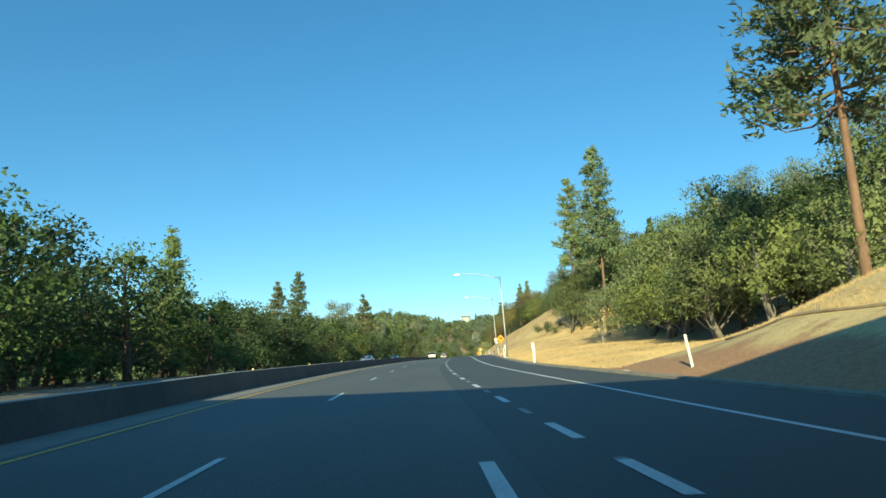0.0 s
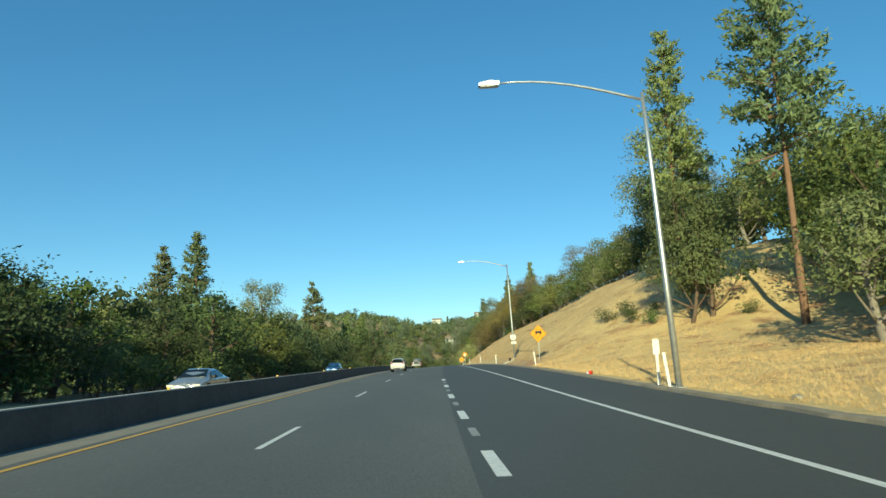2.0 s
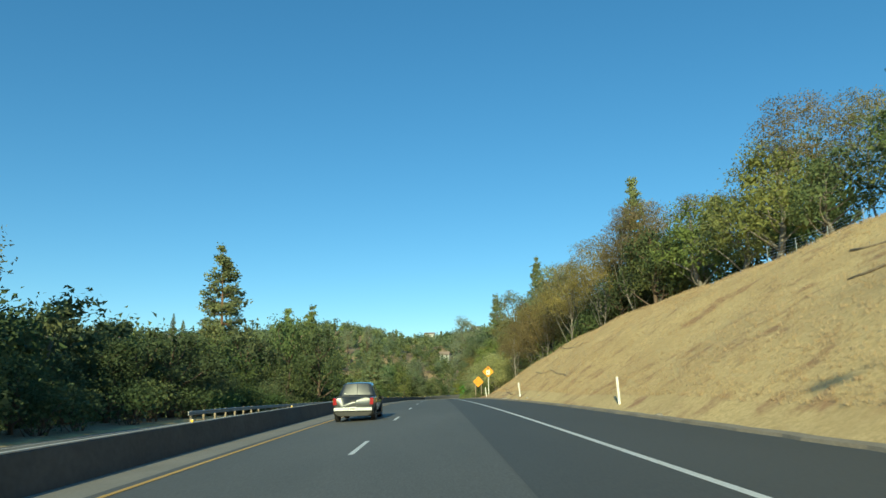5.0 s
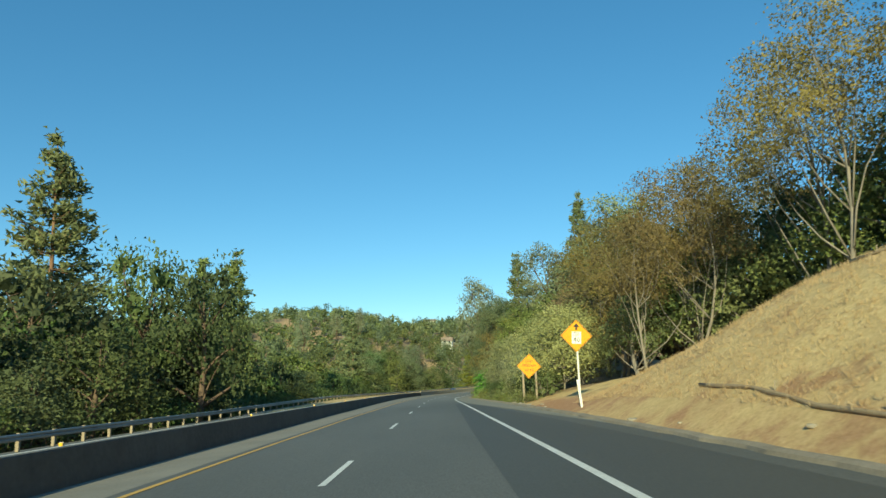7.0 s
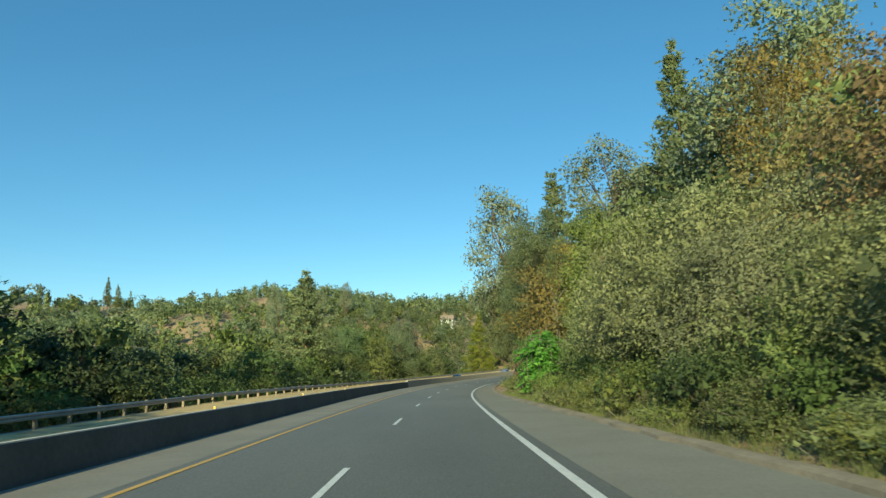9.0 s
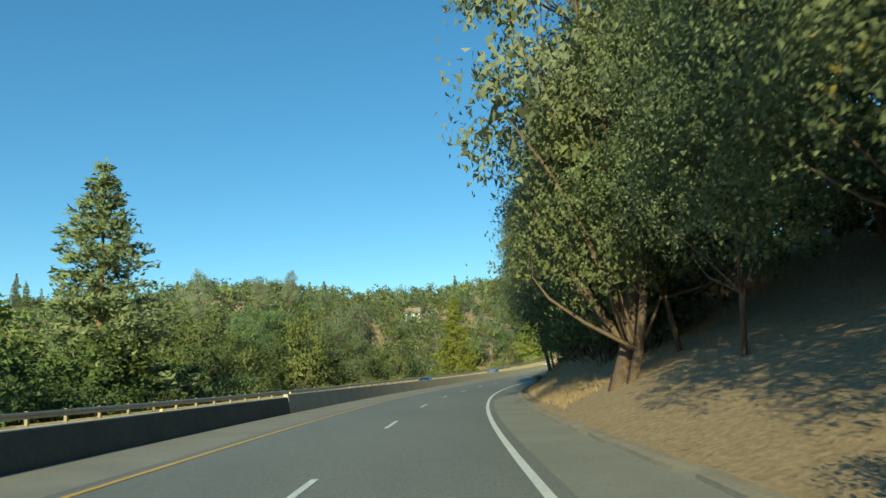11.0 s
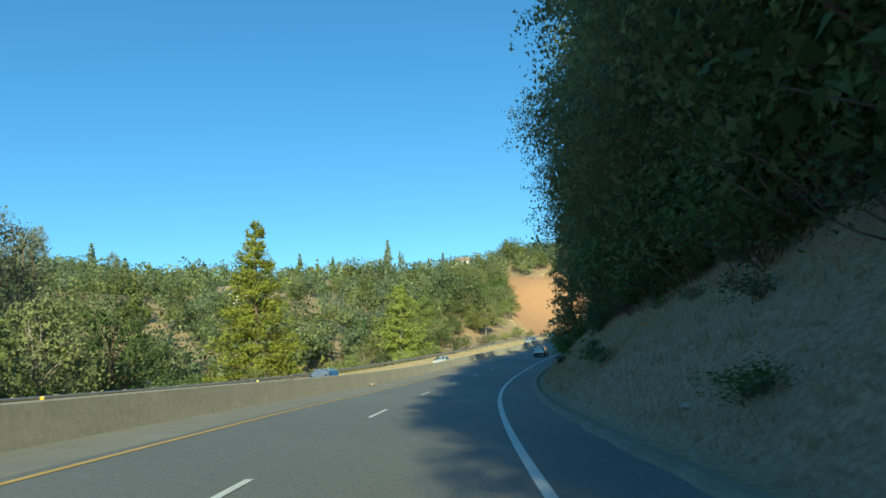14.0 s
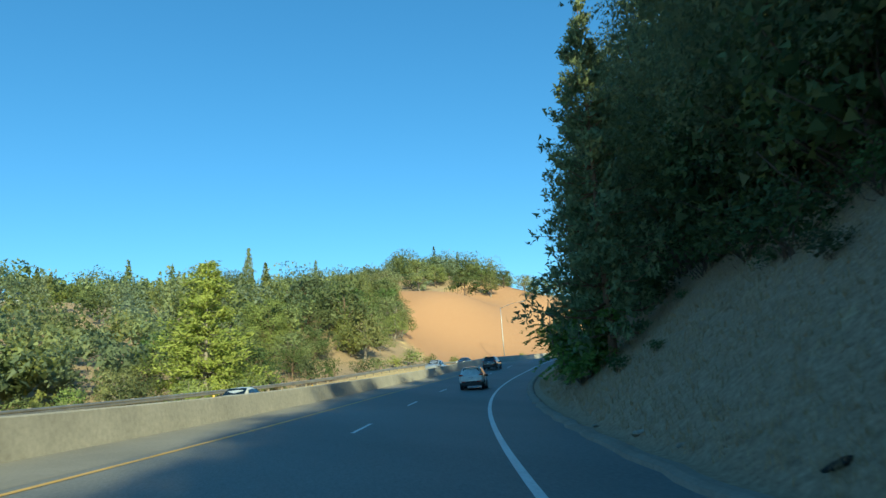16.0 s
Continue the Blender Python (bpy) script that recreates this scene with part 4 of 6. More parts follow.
LEFT_MIX = OAKS + OAKS + OAKS + LIGHTS[:1]
BACK = BACK_OAKS + BACK_OAKS + BACK_LIGHTS
for s in np.arange(-30, 430, 6.0):
    b = float(barrier_d(s))
    low = float(np.interp(s, [0, 200, 240, 300, 330, 345, 410, 430], [1.0, 1.1, 1.0, 1.0, 0.8, 0.95, 1.0, 0.9]))
    plant(pick(BACK_OAKS if s < 6 or s > 300 else LEFT_MIX), s + rng.normal() * 1.5, b - 17.5 - 3 * rng.random(), low * (0.5 + 0.55 * rng.random() ** 1.5), wide=1.15)
    plant(pick(BACK), s + rng.normal() * 2, b - 24.5 - 5 * rng.random(), low * (0.85 + 0.4 * rng.random()), wide=1.15)
    plant(pick(SHRUBS), s + 3 + rng.normal(), b - 15.2 - rng.random(), 0.8 + 0.5 * rng.random(), wide=1.2)
for s in np.arange(430, 640, 8.0):
    b = float(barrier_d(s))
    plant(pick(LIGHTS + OAKS), s + rng.normal() * 2, b - 25 - 7 * rng.random(), (0.7 + 0.35 * rng.random()) * (1.55 if s < 505 else 0.62))
    plant(pick(PALE_SHRUBS + SHRUBS), s + 3 + rng.normal(), b - 16.5 - 2 * rng.random(), 0.9 + 0.5 * rng.random())
    plant(pick(BACK_LIGHTS + BACK_OAKS[:1]), s + rng.normal() * 2, b - 38 - 9 * rng.random(), (0.8 + 0.3 * rng.random()) * (1.8 if s < 500 else 0.65))
for s in np.arange(296, 352, 8.0):
    plant(pick(BACK_OAKS), s, float(barrier_d(s)) - 27 - 3 * rng.random(), 1.4 + 0.3 * rng.random())
# right: the wooded knoll before the cut
for s in np.arange(46, 150, 6.5):
    far = float(np.interp(s, [0, 40, 60, 90, 110, 150], [24, 17, 17, 20, 24, 34]))
    plant(pick(LIGHTS + LIGHTS + OAKS), s + rng.normal() * 2, float(shoulder(s)) + far + 3 * rng.random(), (0.85 if s < 85 else 1.05) + 0.4 * rng.random())
    plant(pick(LIGHTS + OAKS[:1]), s + rng.normal() * 2, float(shoulder(s)) + far + 9 + 4 * rng.random(), (1.2 if s < 85 else 1.45) + 0.35 * rng.random())
    plant(pick(GREYS), s + rng.normal() * 2, float(shoulder(s)) + far + 20 + 6 * rng.random(), 0.85 + 0.4 * rng.random())
# right: along the crest of the cut
for s in np.arange(150, 262, 6.0):
    far = float(np.interp(s, [150, 200, 240, 262], [30, 24, 19, 15]))
    plant(pick(OAKS + LIGHTS), s + rng.normal() * 2, float(shoulder(s)) + far + 3 * rng.random(), 0.7 + 0.4 * rng.random())
    plant(pick(BACK + THIN + BACK_GREYS[:1]), s + rng.normal() * 2, float(shoulder(s)) + far + 8 + 5 * rng.random(), 0.95 + 0.35 * rng.random())
plant(GREYS[0], 176, 38, 1.35, wide=1.2)
plant(OAKS[0], 171, 36, 1.5)
for s, d, k in ((262, 21.5, 0.9), (268, 18.0, 0.85), (274, 20.0, 1.0), (281, 15.5, 0.8), (287, 18.0, 0.95), (293, 14.0, 0.85), (256, 26.0, 1.0), (278, 12.0, 0.6), (252, 24.0, 0.9), (259, 20.5, 0.75)):
    plant(pick(THIN), s, d, k * 1.2)
for s, d, k in ((276, 23, 1.0), (283, 21, 1.0), (290, 20, 1.0), (285, 13.5, 0.6), (296, 12, 0.75), (268, 24, 0.9)):
    plant(pick(OAKS + LIGHTS), s, d, k)
for s, d, k in ((248, 30, 0.9), (254, 27, 1.0), (260, 29, 1.05), (266, 27, 1.0), (272, 27, 1.1), (279, 25, 1.1), (287, 24, 1.1), (263, 23, 0.7), (271, 22.5, 0.7), (296, 21, 1.2), (304, 22, 1.25), (312, 21, 1.2)):
    plant(pick(LIGHTS + OAKS), s, d, k * 1.2)
# right: the brush beside the shoulder
for s in np.arange(293, 372, 5.5):
    e = float(shoulder(s))
    if not 339 < s < 358:
        plant(pick(BRUSH), s + rng.normal() * 0.5, e + (3.6 if s < 326 else 4.2) + 0.8 * rng.random(), float(np.interp(s, [293, 303, 308, 318, 324, 337, 340], [0.74, 0.66, 0.42, 0.42, 0.8, 0.72, 0.45])) + 0.2 * rng.random())
    if not 338 < s < 350:
        plant(pick(LIGHTS + AUTUMN + BRUSH[:1]), s + rng.normal(), e + 10 + 2 * rng.random(), 0.85 + 0.3 * rng.random())
    plant(pick(BACK + THIN), s + rng.normal(), e + 17 + 4 * rng.random(), 1.0 + 0.4 * rng.random())
    plant(pick(PALE_SHRUBS), s + 2 + rng.normal(), e + 1.1 + 0.4 * rng.random(), 0.4 + 0.25 * rng.random())
for s, d, k in ((142.5, 18.7, 0.62), (137.8, 20.0, 0.55), (135.0, 21.1, 0.55), (141.0, 20.4, 0.62), (129.4, 28.0, 0.5), (138.5, 22.6, 0.4)):
    plant(pick(SHRUBS), s, d, k)
for s in np.arange(334, 352, 2.0):
    plant(pick(SHRUBS), s, float(shoulder(s)) + 6.0 + 1.2 * rng.random(), 1.1 + 0.5 * rng.random())
for s in np.arange(314, 336, 1.7):
    plant(pick(PALE_SHRUBS + SHRUBS), s, float(shoulder(s)) + 1.3 + 0.6 * rng.random(), 0.45 + 0.25 * rng.random())
for s in np.arange(334, 345, 1.8):
    plant(pick(SHRUBS), s, float(shoulder(s)) + 1.5 + 0.5 * rng.random(), 0.4 + 0.15 * rng.random())
for s in np.arange(291, 343, 3.2):
    plant(pick(PALE_SHRUBS + SHRUBS), s + rng.normal() * 0.5, float(shoulder(s)) + 2.6 + 0.8 * rng.random(), 0.7 + 0.35 * rng.random())
# low growth that spills to the kerb below the brush
for s in np.arange(290, 345, 1.0):
    plant(pick(PALE_SHRUBS, low_rng), s + low_rng.normal() * 0.3, float(shoulder(s)) + 0.75 + 0.5 * low_rng.random(), 0.22 + 0.16 * low_rng.random(), wide=1.35)
# dark hollows behind the brush
for s in (309.0, 312.5, 316.0, 319.0, 347.0, 350.0, 353.0, 356.0):
    plant(pick(SHRUBS if s < 340 else PALE_SHRUBS, low_rng), s, float(shoulder(s)) + 4.6 + low_rng.random(), 0.9 + 0.3 * low_rng.random(), wide=1.2)
for s in (310.0, 315.0, 349.0, 353.0):
    plant(pick(TALL_OAKS, low_rng), s, float(shoulder(s)) + 8.5 + low_rng.random(), 0.4 + 0.1 * low_rng.random(), wide=1.25)
# right: the tall wood on the inside of the curve
for k, s in enumerate(np.arange(372, 620, 6.0)):
    e = float(shoulder(s))
    near = float(np.interp(s, [372, 398, 410, 440, 470, 492, 560], [4.6, 4.5, 4.5, 4.2, 4.6, 6.4, 8.0]))
    plant(pick(EDGE_OAKS if s < 448 else TALL_OAKS), s + rng.normal(), e + near + 1.5 * rng.random(), (0.85 + 0.25 * rng.random()) * (1.3 if 414 < s < 520 else 1.0), wide=0.95 if 384 < s < 430 else 0.8 if s < 520 else 0.9)
    if k % 2:
        plant(pick(BACK), s + rng.normal() * 2, e + 15 + 3 * rng.random(), 1.2 + 0.4 * rng.random())
    else:
        plant(pick(BACK_OAKS + BACK_GREYS), s + rng.normal() * 2, e + 22 + 5 * rng.random(), 1.2 + 0.3 * rng.random())
    plant(pick(BACK_OAKS), s + 3 + rng.normal(), e + 12 + rng.random(), 0.7 + 0.2 * rng.random())
    if s > 400:
        plant(pick(SHRUBS), s + rng.normal(), e + max(near, 6.0) - 0.3 + rng.random(), 1.4 + 0.5 * rng.random())
        plant(pick(SHRUBS), s + 3 + rng.normal(), e + max(near, 6.0) + 0.6 + rng.random(), 1.4 + 0.5 * rng.random())
    if s > 548:
        plant(pick(SHRUBS), s + 3, e + 3.0 + rng.random(), 0.8 + 0.4 * rng.random())

# undergrowth below the tall wood
for s in np.arange(396, 566, 2.6):
    near = float(np.interp(s, [396, 440, 470, 492, 560], [4.2, 4.4, 5.2, 7.4, 9.0]))
    plant(pick(SHRUBS), s + rng.normal() * 0.6, float(shoulder(s)) + near + 1.6 * rng.random(), 1.3 + 0.7 * rng.random())
# low dark tufts on the shaded bank
for s in np.arange(425, 575, 3.6):
    plant(pick(SHRUBS), s + rng.normal(), float(shoulder(s)) + 1.6 + 5.5 * rng.random() ** 1.3, 0.16 + 0.14 * rng.random(), wide=1.6)

# the dark growth that creeps down from the wood
for s in np.arange(432, 566, 4.2):
    plant(pick(SHRUBS, low_rng), s + low_rng.normal() * 0.8, float(shoulder(s)) + float(np.interp(s, [432, 492, 560], [3.6, 5.0, 5.6])) + 2.2 * low_rng.random() ** 0.7, 0.45 + 0.45 * low_rng.random(), wide=1.3)

# ---- far woods: past counting, one mesh each ----
def far_woods(name, label, leaf, seed, count, field, conifers=0.15, cards=64, size=1.7, tall=1.0):
    """Crowns of uneven lobes, each a cloud of leaf sprays round a short trunk."""
    rng = np.random.default_rng(seed)
    shape, sprays, heart, tones, outs, deep = Shape(), [], [], [], [], []
    shape.lean = (0.5, 0.72)
    for _ in range(count):
        s, d = field(rng)
        p = on_road(s, d)
        z = float(ground_at(s, d))
        if ((LINE_X - p[0]) ** 2 + (LINE_Y - p[1]) ** 2).min() < 24**2:
            continue
        # the open garden round the house on the crest
        if (p[0] - 152) ** 2 / 17**2 + (p[1] - 812) ** 2 / 42**2 < 1:
            continue
        h = (5.5 + 7.5 * rng.random() ** 1.4) * tall
        n = cards
        v = rng.normal(size=(n, 3))
        v /= np.linalg.norm(v, axis=1, keepdims=True)
        if rng.random() < conifers:
            h *= 1.3
            q = rng.random(n) ** 0.75
            r = h * 0.22 * (1 - q) * (0.6 + 0.6 * rng.random(n)) + 0.2
            c = np.stack([v[:, 0] * r, v[:, 1] * r, h * (0.08 + 0.92 * q)], -1)
        else:
            k = 9
            lobe = rng.normal(size=(k, 3)) * h * np.array([0.2, 0.2, 0.2])
            lobe[:, 2] = np.clip(lobe[:, 2], -0.42 * h, 0.2 * h)
            rad = h * (0.15 + 0.11 * rng.random(k))
            w = rng.integers(0, k, n)
            v[:, 2] = np.where(v[:, 2] < -0.3, -v[:, 2], v[:, 2])
            c = v * rad[w][:, None] * (0.8 + 0.25 * rng.random((n, 1))) + lobe[w] + np.array([0, 0, h * 0.56])
            c[:, 2] = np.abs(c[:, 2])
        sprays.append(c + np.array([p[0], p[1], z]))
        way = v * 0.6 + unit(c - np.array([0, 0, h * 0.45])) * 0.7
        outs.append(unit(way))
        deep.append(unit(way[: n // 5]))
        heart.append(c[: n // 5] * np.array([0.62, 0.62, 0.8]) + np.array([p[0], p[1], z]))
        tones.append(np.full(n, rng.random()))
    shape.leaves(rng, np.concatenate(heart), size * 1.9, size * 1.6, out=np.concatenate(deep))
    shape.leaves(rng, np.concatenate(sprays), size, size * 0.75, out=np.concatenate(outs))
    ob = shape.made(name, leaf)
    tone = ob.data.color_attributes.new("tone", "FLOAT_COLOR", "POINT")
    at = np.repeat(np.concatenate([k[: len(k) // 5] for k in tones] + tones), 3)
    col = np.ones((shape.n, 4))
    col[shape.n - len(at):, :3] = at[:, None]
    tone.data.foreach_set("color", col.ravel())
    return tagged(ob, label, "woods", kind="stuff")


def clear_of_clay(s, d):
    return d - 58 if s > 630 and d > -24 - min(62, max(0, (s - 632) / 0.9)) else d


def near_valley(rng):
    s = 190 + 580 * rng.random()
    return s, clear_of_clay(s, float(barrier_d(s)) - 36 - 110 * rng.random() ** 1.2)


def far_valley(rng):
    s = 180 + 600 * rng.random()
    return s, clear_of_clay(s, float(barrier_d(s)) - 140 - 230 * rng.random())


def ridge(rng):
    s = 250 + 530 * rng.random()
    return s, -340 - 620 * rng.random()


def knoll(rng):
    s = -60 + 700 * rng.random()
    return s, float(shoulder(s)) + 42 + 90 * rng.random()


def west(rng):
    s = -160 + 400 * rng.random()
    return s, float(barrier_d(s)) - 38 - 260 * rng.random()


far_woods("valley_woods", "green oak woods on the near valley side", FAR_GREEN, 3, 850, near_valley, 0.04, 290, 0.56)
far_woods("valley_woods", "grey-green oak and pine woods on the near valley side", FAR_GREY, 4, 850, near_valley, 0.05, 290, 0.56)
far_woods("far_woods", "mixed oak and pine woods on the far valley side", FAR_GREEN, 8, 1500, far_valley, 0.05, 100, 1.3)
far_woods("far_woods", "grey-green woods on the far valley side", FAR_GREY, 9, 1700, far_valley, 0.07, 100, 1.3)
far_woods("ridge_woods", "distant pine and oak woods along the ridge", FAR_GREY, 5, 1400, ridge, 0.12, 60, 2.2, 1.15)
far_woods("knoll_woods", "oak woods over the cut slope", FAR_GREEN, 6, 500, knoll, 0.08)
far_woods("hillside_woods", "dark oak woods beside the oncoming carriageway", FAR_GREEN, 7, 700, west, 0.1)
for s, d, k in ((634, -34, 1.0), (640, -42, 1.2), (652, -58, 1.0), (668, -62, 1.1), (683, -64, 0.9), (700, -66, 1.0), (715, -63, 1.1), (690, -72, 0.6), (668, -60, 0.6), (722, -40, 0.35), (731, -68, 0.9), (742, -60, 0.6)):
    plant(pick(BACK), s, d, k)
# the oaks that close the slope between the guard rail and the clay cut
for s, d, k in ((632, -50, 0.8), (637, -47, 0.8), (642, -44, 0.8), (650, -42, 0.75), (657, -41, 0.7), (663, -43, 0.75), (667, -47, 0.85), (670, -51, 0.9), (675, -56, 1.0), (680, -60, 1.0), (684, -64, 1.0), (690, -70, 1.0), (694, -77, 1.0),
                (646, -49, 0.9), (654, -50, 0.95), (661, -54, 1.0), (640, -56, 1.0), (648, -57, 1.0), (656, -60, 1.0), (670, -62, 1.0), (678, -68, 1.0), (684, -76, 1.0), (690, -86, 1.0),
                (628, -40, 0.75), (635, -37, 0.7), (622, -46, 0.9), (618, -38, 0.8), (644, -36, 0.55), (610, -42, 0.9), (604, -36, 0.75), (720, -106, 0.8), (724, -98, 0.75), (728, -90, 0.75), (732, -84, 0.7), (737, -78, 0.75), (742, -74, 0.8), (747, -69, 0.75), (752, -66, 0.8), (757, -62, 0.75), (762, -59, 0.8), (768, -57, 0.75)):
    plant(pick(LIGHTS + OAKS + NEAR_LIGHTS[:1], low_rng) if k != 0.7 else LIGHTS[0], s, d, k * 0.92, wide=1.25)
for s, d, k in ((655, -25.5, 0.7), (672, -26, 0.5), (688, -25, 0.6), (645, -26, 0.9)):
    plant(pick(PALE_SHRUBS), s, d, k)


# ---- the bright compound-leaved tree beside the kerb ----
def tree_of_heaven(m, height=5.6, seed=4):
    rng = np.random.default_rng(seed)
    tree = thing("compound_leaved_tree", "bright green young tree with long drooping compound leaves", "tree")
    wood, crown = Shape(), Shape()
    spots_, ways = [], []
    for k in range(8):
        a = k * 0.8 + rng.random()
        top = np.array([math.cos(a) * (0.5 + 1.3 * rng.random()), math.sin(a) * (0.5 + 1.3 * rng.random()), height * (0.62 + 0.28 * rng.random())])
        stem = bowed((rng.normal() * 0.12, rng.normal() * 0.12, -0.3), top, rng, 0.08, 6)
        wood.tube(stem, np.linspace(0.05, 0.015, 6), 5)
        for q in range(30):
            f = 0.25 + 0.65 * rng.random()
            base = stem[0] + (top - stem[0]) * f
            b = rng.random() * 6.28
            out = np.array([math.cos(b), math.sin(b), 0.55 * rng.random() - 0.05])
            L = 0.9 + 0.6 * rng.random()
            t = np.linspace(0, 1, 12)[:, None]
            rib = base + out * L * t - np.array([0, 0, 0.5]) * (t**2) * L
            wood.tube(rib[::3], [0.012, 0.01, 0.008, 0.005], 3)
            side = np.cross(out, [0, 0, 1.0])
            side /= np.linalg.norm(side)
            for sg in (1, -1):
                w = side * sg + out * 0.35 - np.array([0, 0, 0.25])
                c = rib[1:] + w * 0.11
                spots_.append(c)
                ways.append(np.repeat(w[None], len(c), 0))
    crown.leaves(rng, np.concatenate(spots_), 0.3, 0.13, 0, np.concatenate(ways) * 3)
    wood.made("stem", BARK_PALE, tree, smooth=True)
    crown.made("crown", FERNY, tree)
    tree.matrix_basis = m
    return tree


def at_plan(s, d, turn=0.0, lift=0.0):
    p = on_road(s, d)
    return Matrix.Translation((float(p[0]), float(p[1]), float(ground_at(s, d)) + lift)) @ Matrix.Rotation(turn, 4, "Z")


tree_of_heaven(at_plan(349.6, 5.9), 5.6)
tree_of_heaven(at_plan(355.5, 7.2, 2.0), 5.0, 6)
tree_of_heaven(at_plan(549, 5.6, 2.0), 4.6, 7)


# ---- dry grass and green weeds: past counting ----
def grass(name, label, material, seed, count, field, length=0.2, blades=6, width=0.006):
    rng = np.random.default_rng(seed)
    s, off = field(rng, count)
    d = shoulder(s) + off
    p = on_road(s, d)
    p[..., 2] = ground_at(s, d)
    root = np.repeat(p, blades, 0) + rng.normal(size=(count * blades, 3)) * np.array([0.07, 0.07, 0.01])
    tip = root + rng.normal(size=root.shape) * np.array([0.06, 0.06, 0.02]) + np.array([0, 0, 1]) * length * (0.5 + 0.9 * rng.random((len(root), 1)))
    w = rng.normal(size=root.shape) * np.array([1, 1, 0])
    w *= width / (np.linalg.norm(w, axis=1, keepdims=True) + 1e-6)
    v = np.stack([root - w, root + w, tip], 1).reshape(-1, 3)
    me = bpy.data.meshes.new(name)
    me.vertices.add(len(v))
    me.vertices.foreach_set("co", v.astype(np.float32).ravel())
    me.loops.add(len(v))
    me.loops.foreach_set("vertex_index", np.arange(len(v), dtype=np.int32))
    me.polygons.add(len(v) // 3)
    me.polygons.foreach_set("loop_start", np.arange(0, len(v), 3, dtype=np.int32))
    me.update(calc_edges=True)
    me.materials.append(material)
    return tagged(new(name, me), label, "grass", kind="stuff")


def on_verge(s, q):
    """Grass above the bare foot of the first bank, and all over the flat verge after it."""
    return s, np.where(s < 36, 5.6 + 13 * q, 0.9 + 17 * q)


grass("dry_grass", "dry straw grass on the cut slope", STRAW, 21, 52000, lambda r, n: (134 + 142 * r.random(n), 1.6 + 20 * r.random(n) ** 1.2), 0.13, 6, 0.009)
grass("dry_grass", "dry straw grass on the bank and flat verge", STRAW, 24, 30000, lambda r, n: on_verge(-8 + 144 * r.random(n), r.random(n) ** 1.3), 0.13, 6, 0.009)
grass("dry_grass", "dry straw grass on the shaded bank, coloured darker for shade", SHADE_STRAW, 22, 28000, lambda r, n: (392 + 190 * r.random(n), 0.7 + 11 * r.random(n) ** 1.1), 0.2, 6, 0.009)
grass("green_weeds", "green weeds along the kerb under the brush", OAK_LIGHT, 23, 5000, lambda r, n: (290 + 76 * r.random(n), 0.25 + 2.2 * r.random(n)), 0.24)
for proto in PROTOS:
    for o in (*proto.children_recursive, proto):
        bpy.data.objects.remove(o)

# ---- road furniture ----
def slab(outline, y0, y1):
    """A flat outline of (x, z) with thickness along y; its face looks towards -y."""
    n = len(outline)
    v = [(x, y0, z) for x, z in outline] + [(x, y1, z) for x, z in outline]
    f = [tuple(range(n)), tuple(range(2 * n - 1, n - 1, -1))] + [(i, n + i, n + (i + 1) % n, (i + 1) % n) for i in range(n)]
    return v, f


def rounded(outline, r, n=4):
    """The outline with its corners rounded."""
    out = []
    k = len(outline)
    for i, p in enumerate(outline):
        a, b = Vector(outline[i - 1]), Vector(outline[(i + 1) % k])
        p = Vector(p)
        u, w = p + (a - p).normalized() * r, p + (b - p).normalized() * r
        out += [tuple(u * (1 - t) ** 2 + p * (2 * t * (1 - t)) + w * t**2) for t in np.linspace(0, 1, n)]
    return out


def letters(body, size, material, parent, x, y, z, name="lettering", wide=1.0):
    """Words in the built-in font, upright, facing -y, centred at x, z."""
    cu = bpy.data.curves.new(name, "FONT")
    cu.body, cu.size, cu.extrude, cu.align_x, cu.align_y = body, size, 0.002, "CENTER", "CENTER"
    cu.resolution_u = 3
    tmp = bpy.data.objects.new(name, cu)
    me = bpy.data.meshes.new_from_object(tmp)
    bpy.data.objects.remove(tmp)
    bpy.data.curves.remove(cu)
    me.materials.clear()
    me.materials.append(material)
    me.transform(Matrix.Translation((x, y, z)) @ Matrix.Rotation(radians(90), 4, "X") @ Matrix.Diagonal((wide, 1, 1, 1)))
    ob = new(name, me)
    ob.parent = parent
    return ob


def diamond(r):
    return rounded([(0, -r), (r, 0), (0, r), (-r, 0)], 0.06)


def ring(outer, inner, y0, y1):
    """A flat frame between two outlines of the same count."""
    n = len(outer)
    v = [(x, y, z) for y in (y0, y1) for o in (outer, inner) for x, z in o]
    f = []
    for i in range(n):
        j = (i + 1) % n
        f += [(i, j, n + j, n + i), (2 * n + j, 2 * n + i, 3 * n + i, 3 * n + j), (j, i, 2 * n + i, 2 * n + j), (n + i, n + j, 3 * n + j, 3 * n + i)]
    return v, f


def warning_plate(root, r, z, tilt_deg=0.0):
    plate = Shape().add(*slab(diamond(r), -0.004, 0.004)).made("plate", SIGN_YELLOW, root, "yellow diamond sign plate")
    plate.location = (0, 0, z)
    plate.rotation_euler = (0, radians(tilt_deg), 0)
    Shape().add(*ring(diamond(r - 0.03), diamond(r - 0.055), -0.007, -0.0045)).made("border", SIGN_BLACK, plate)
    return plate


def steel_post(root, h, w=0.06, name="post", x=0.0, y=0.03, material=None):
    s = Shape()
    s.box((x - w / 2, y - 0.02, -0.5), (x + w / 2, y + 0.02, h))
    return s.made(name, material or GALVANISED, root)


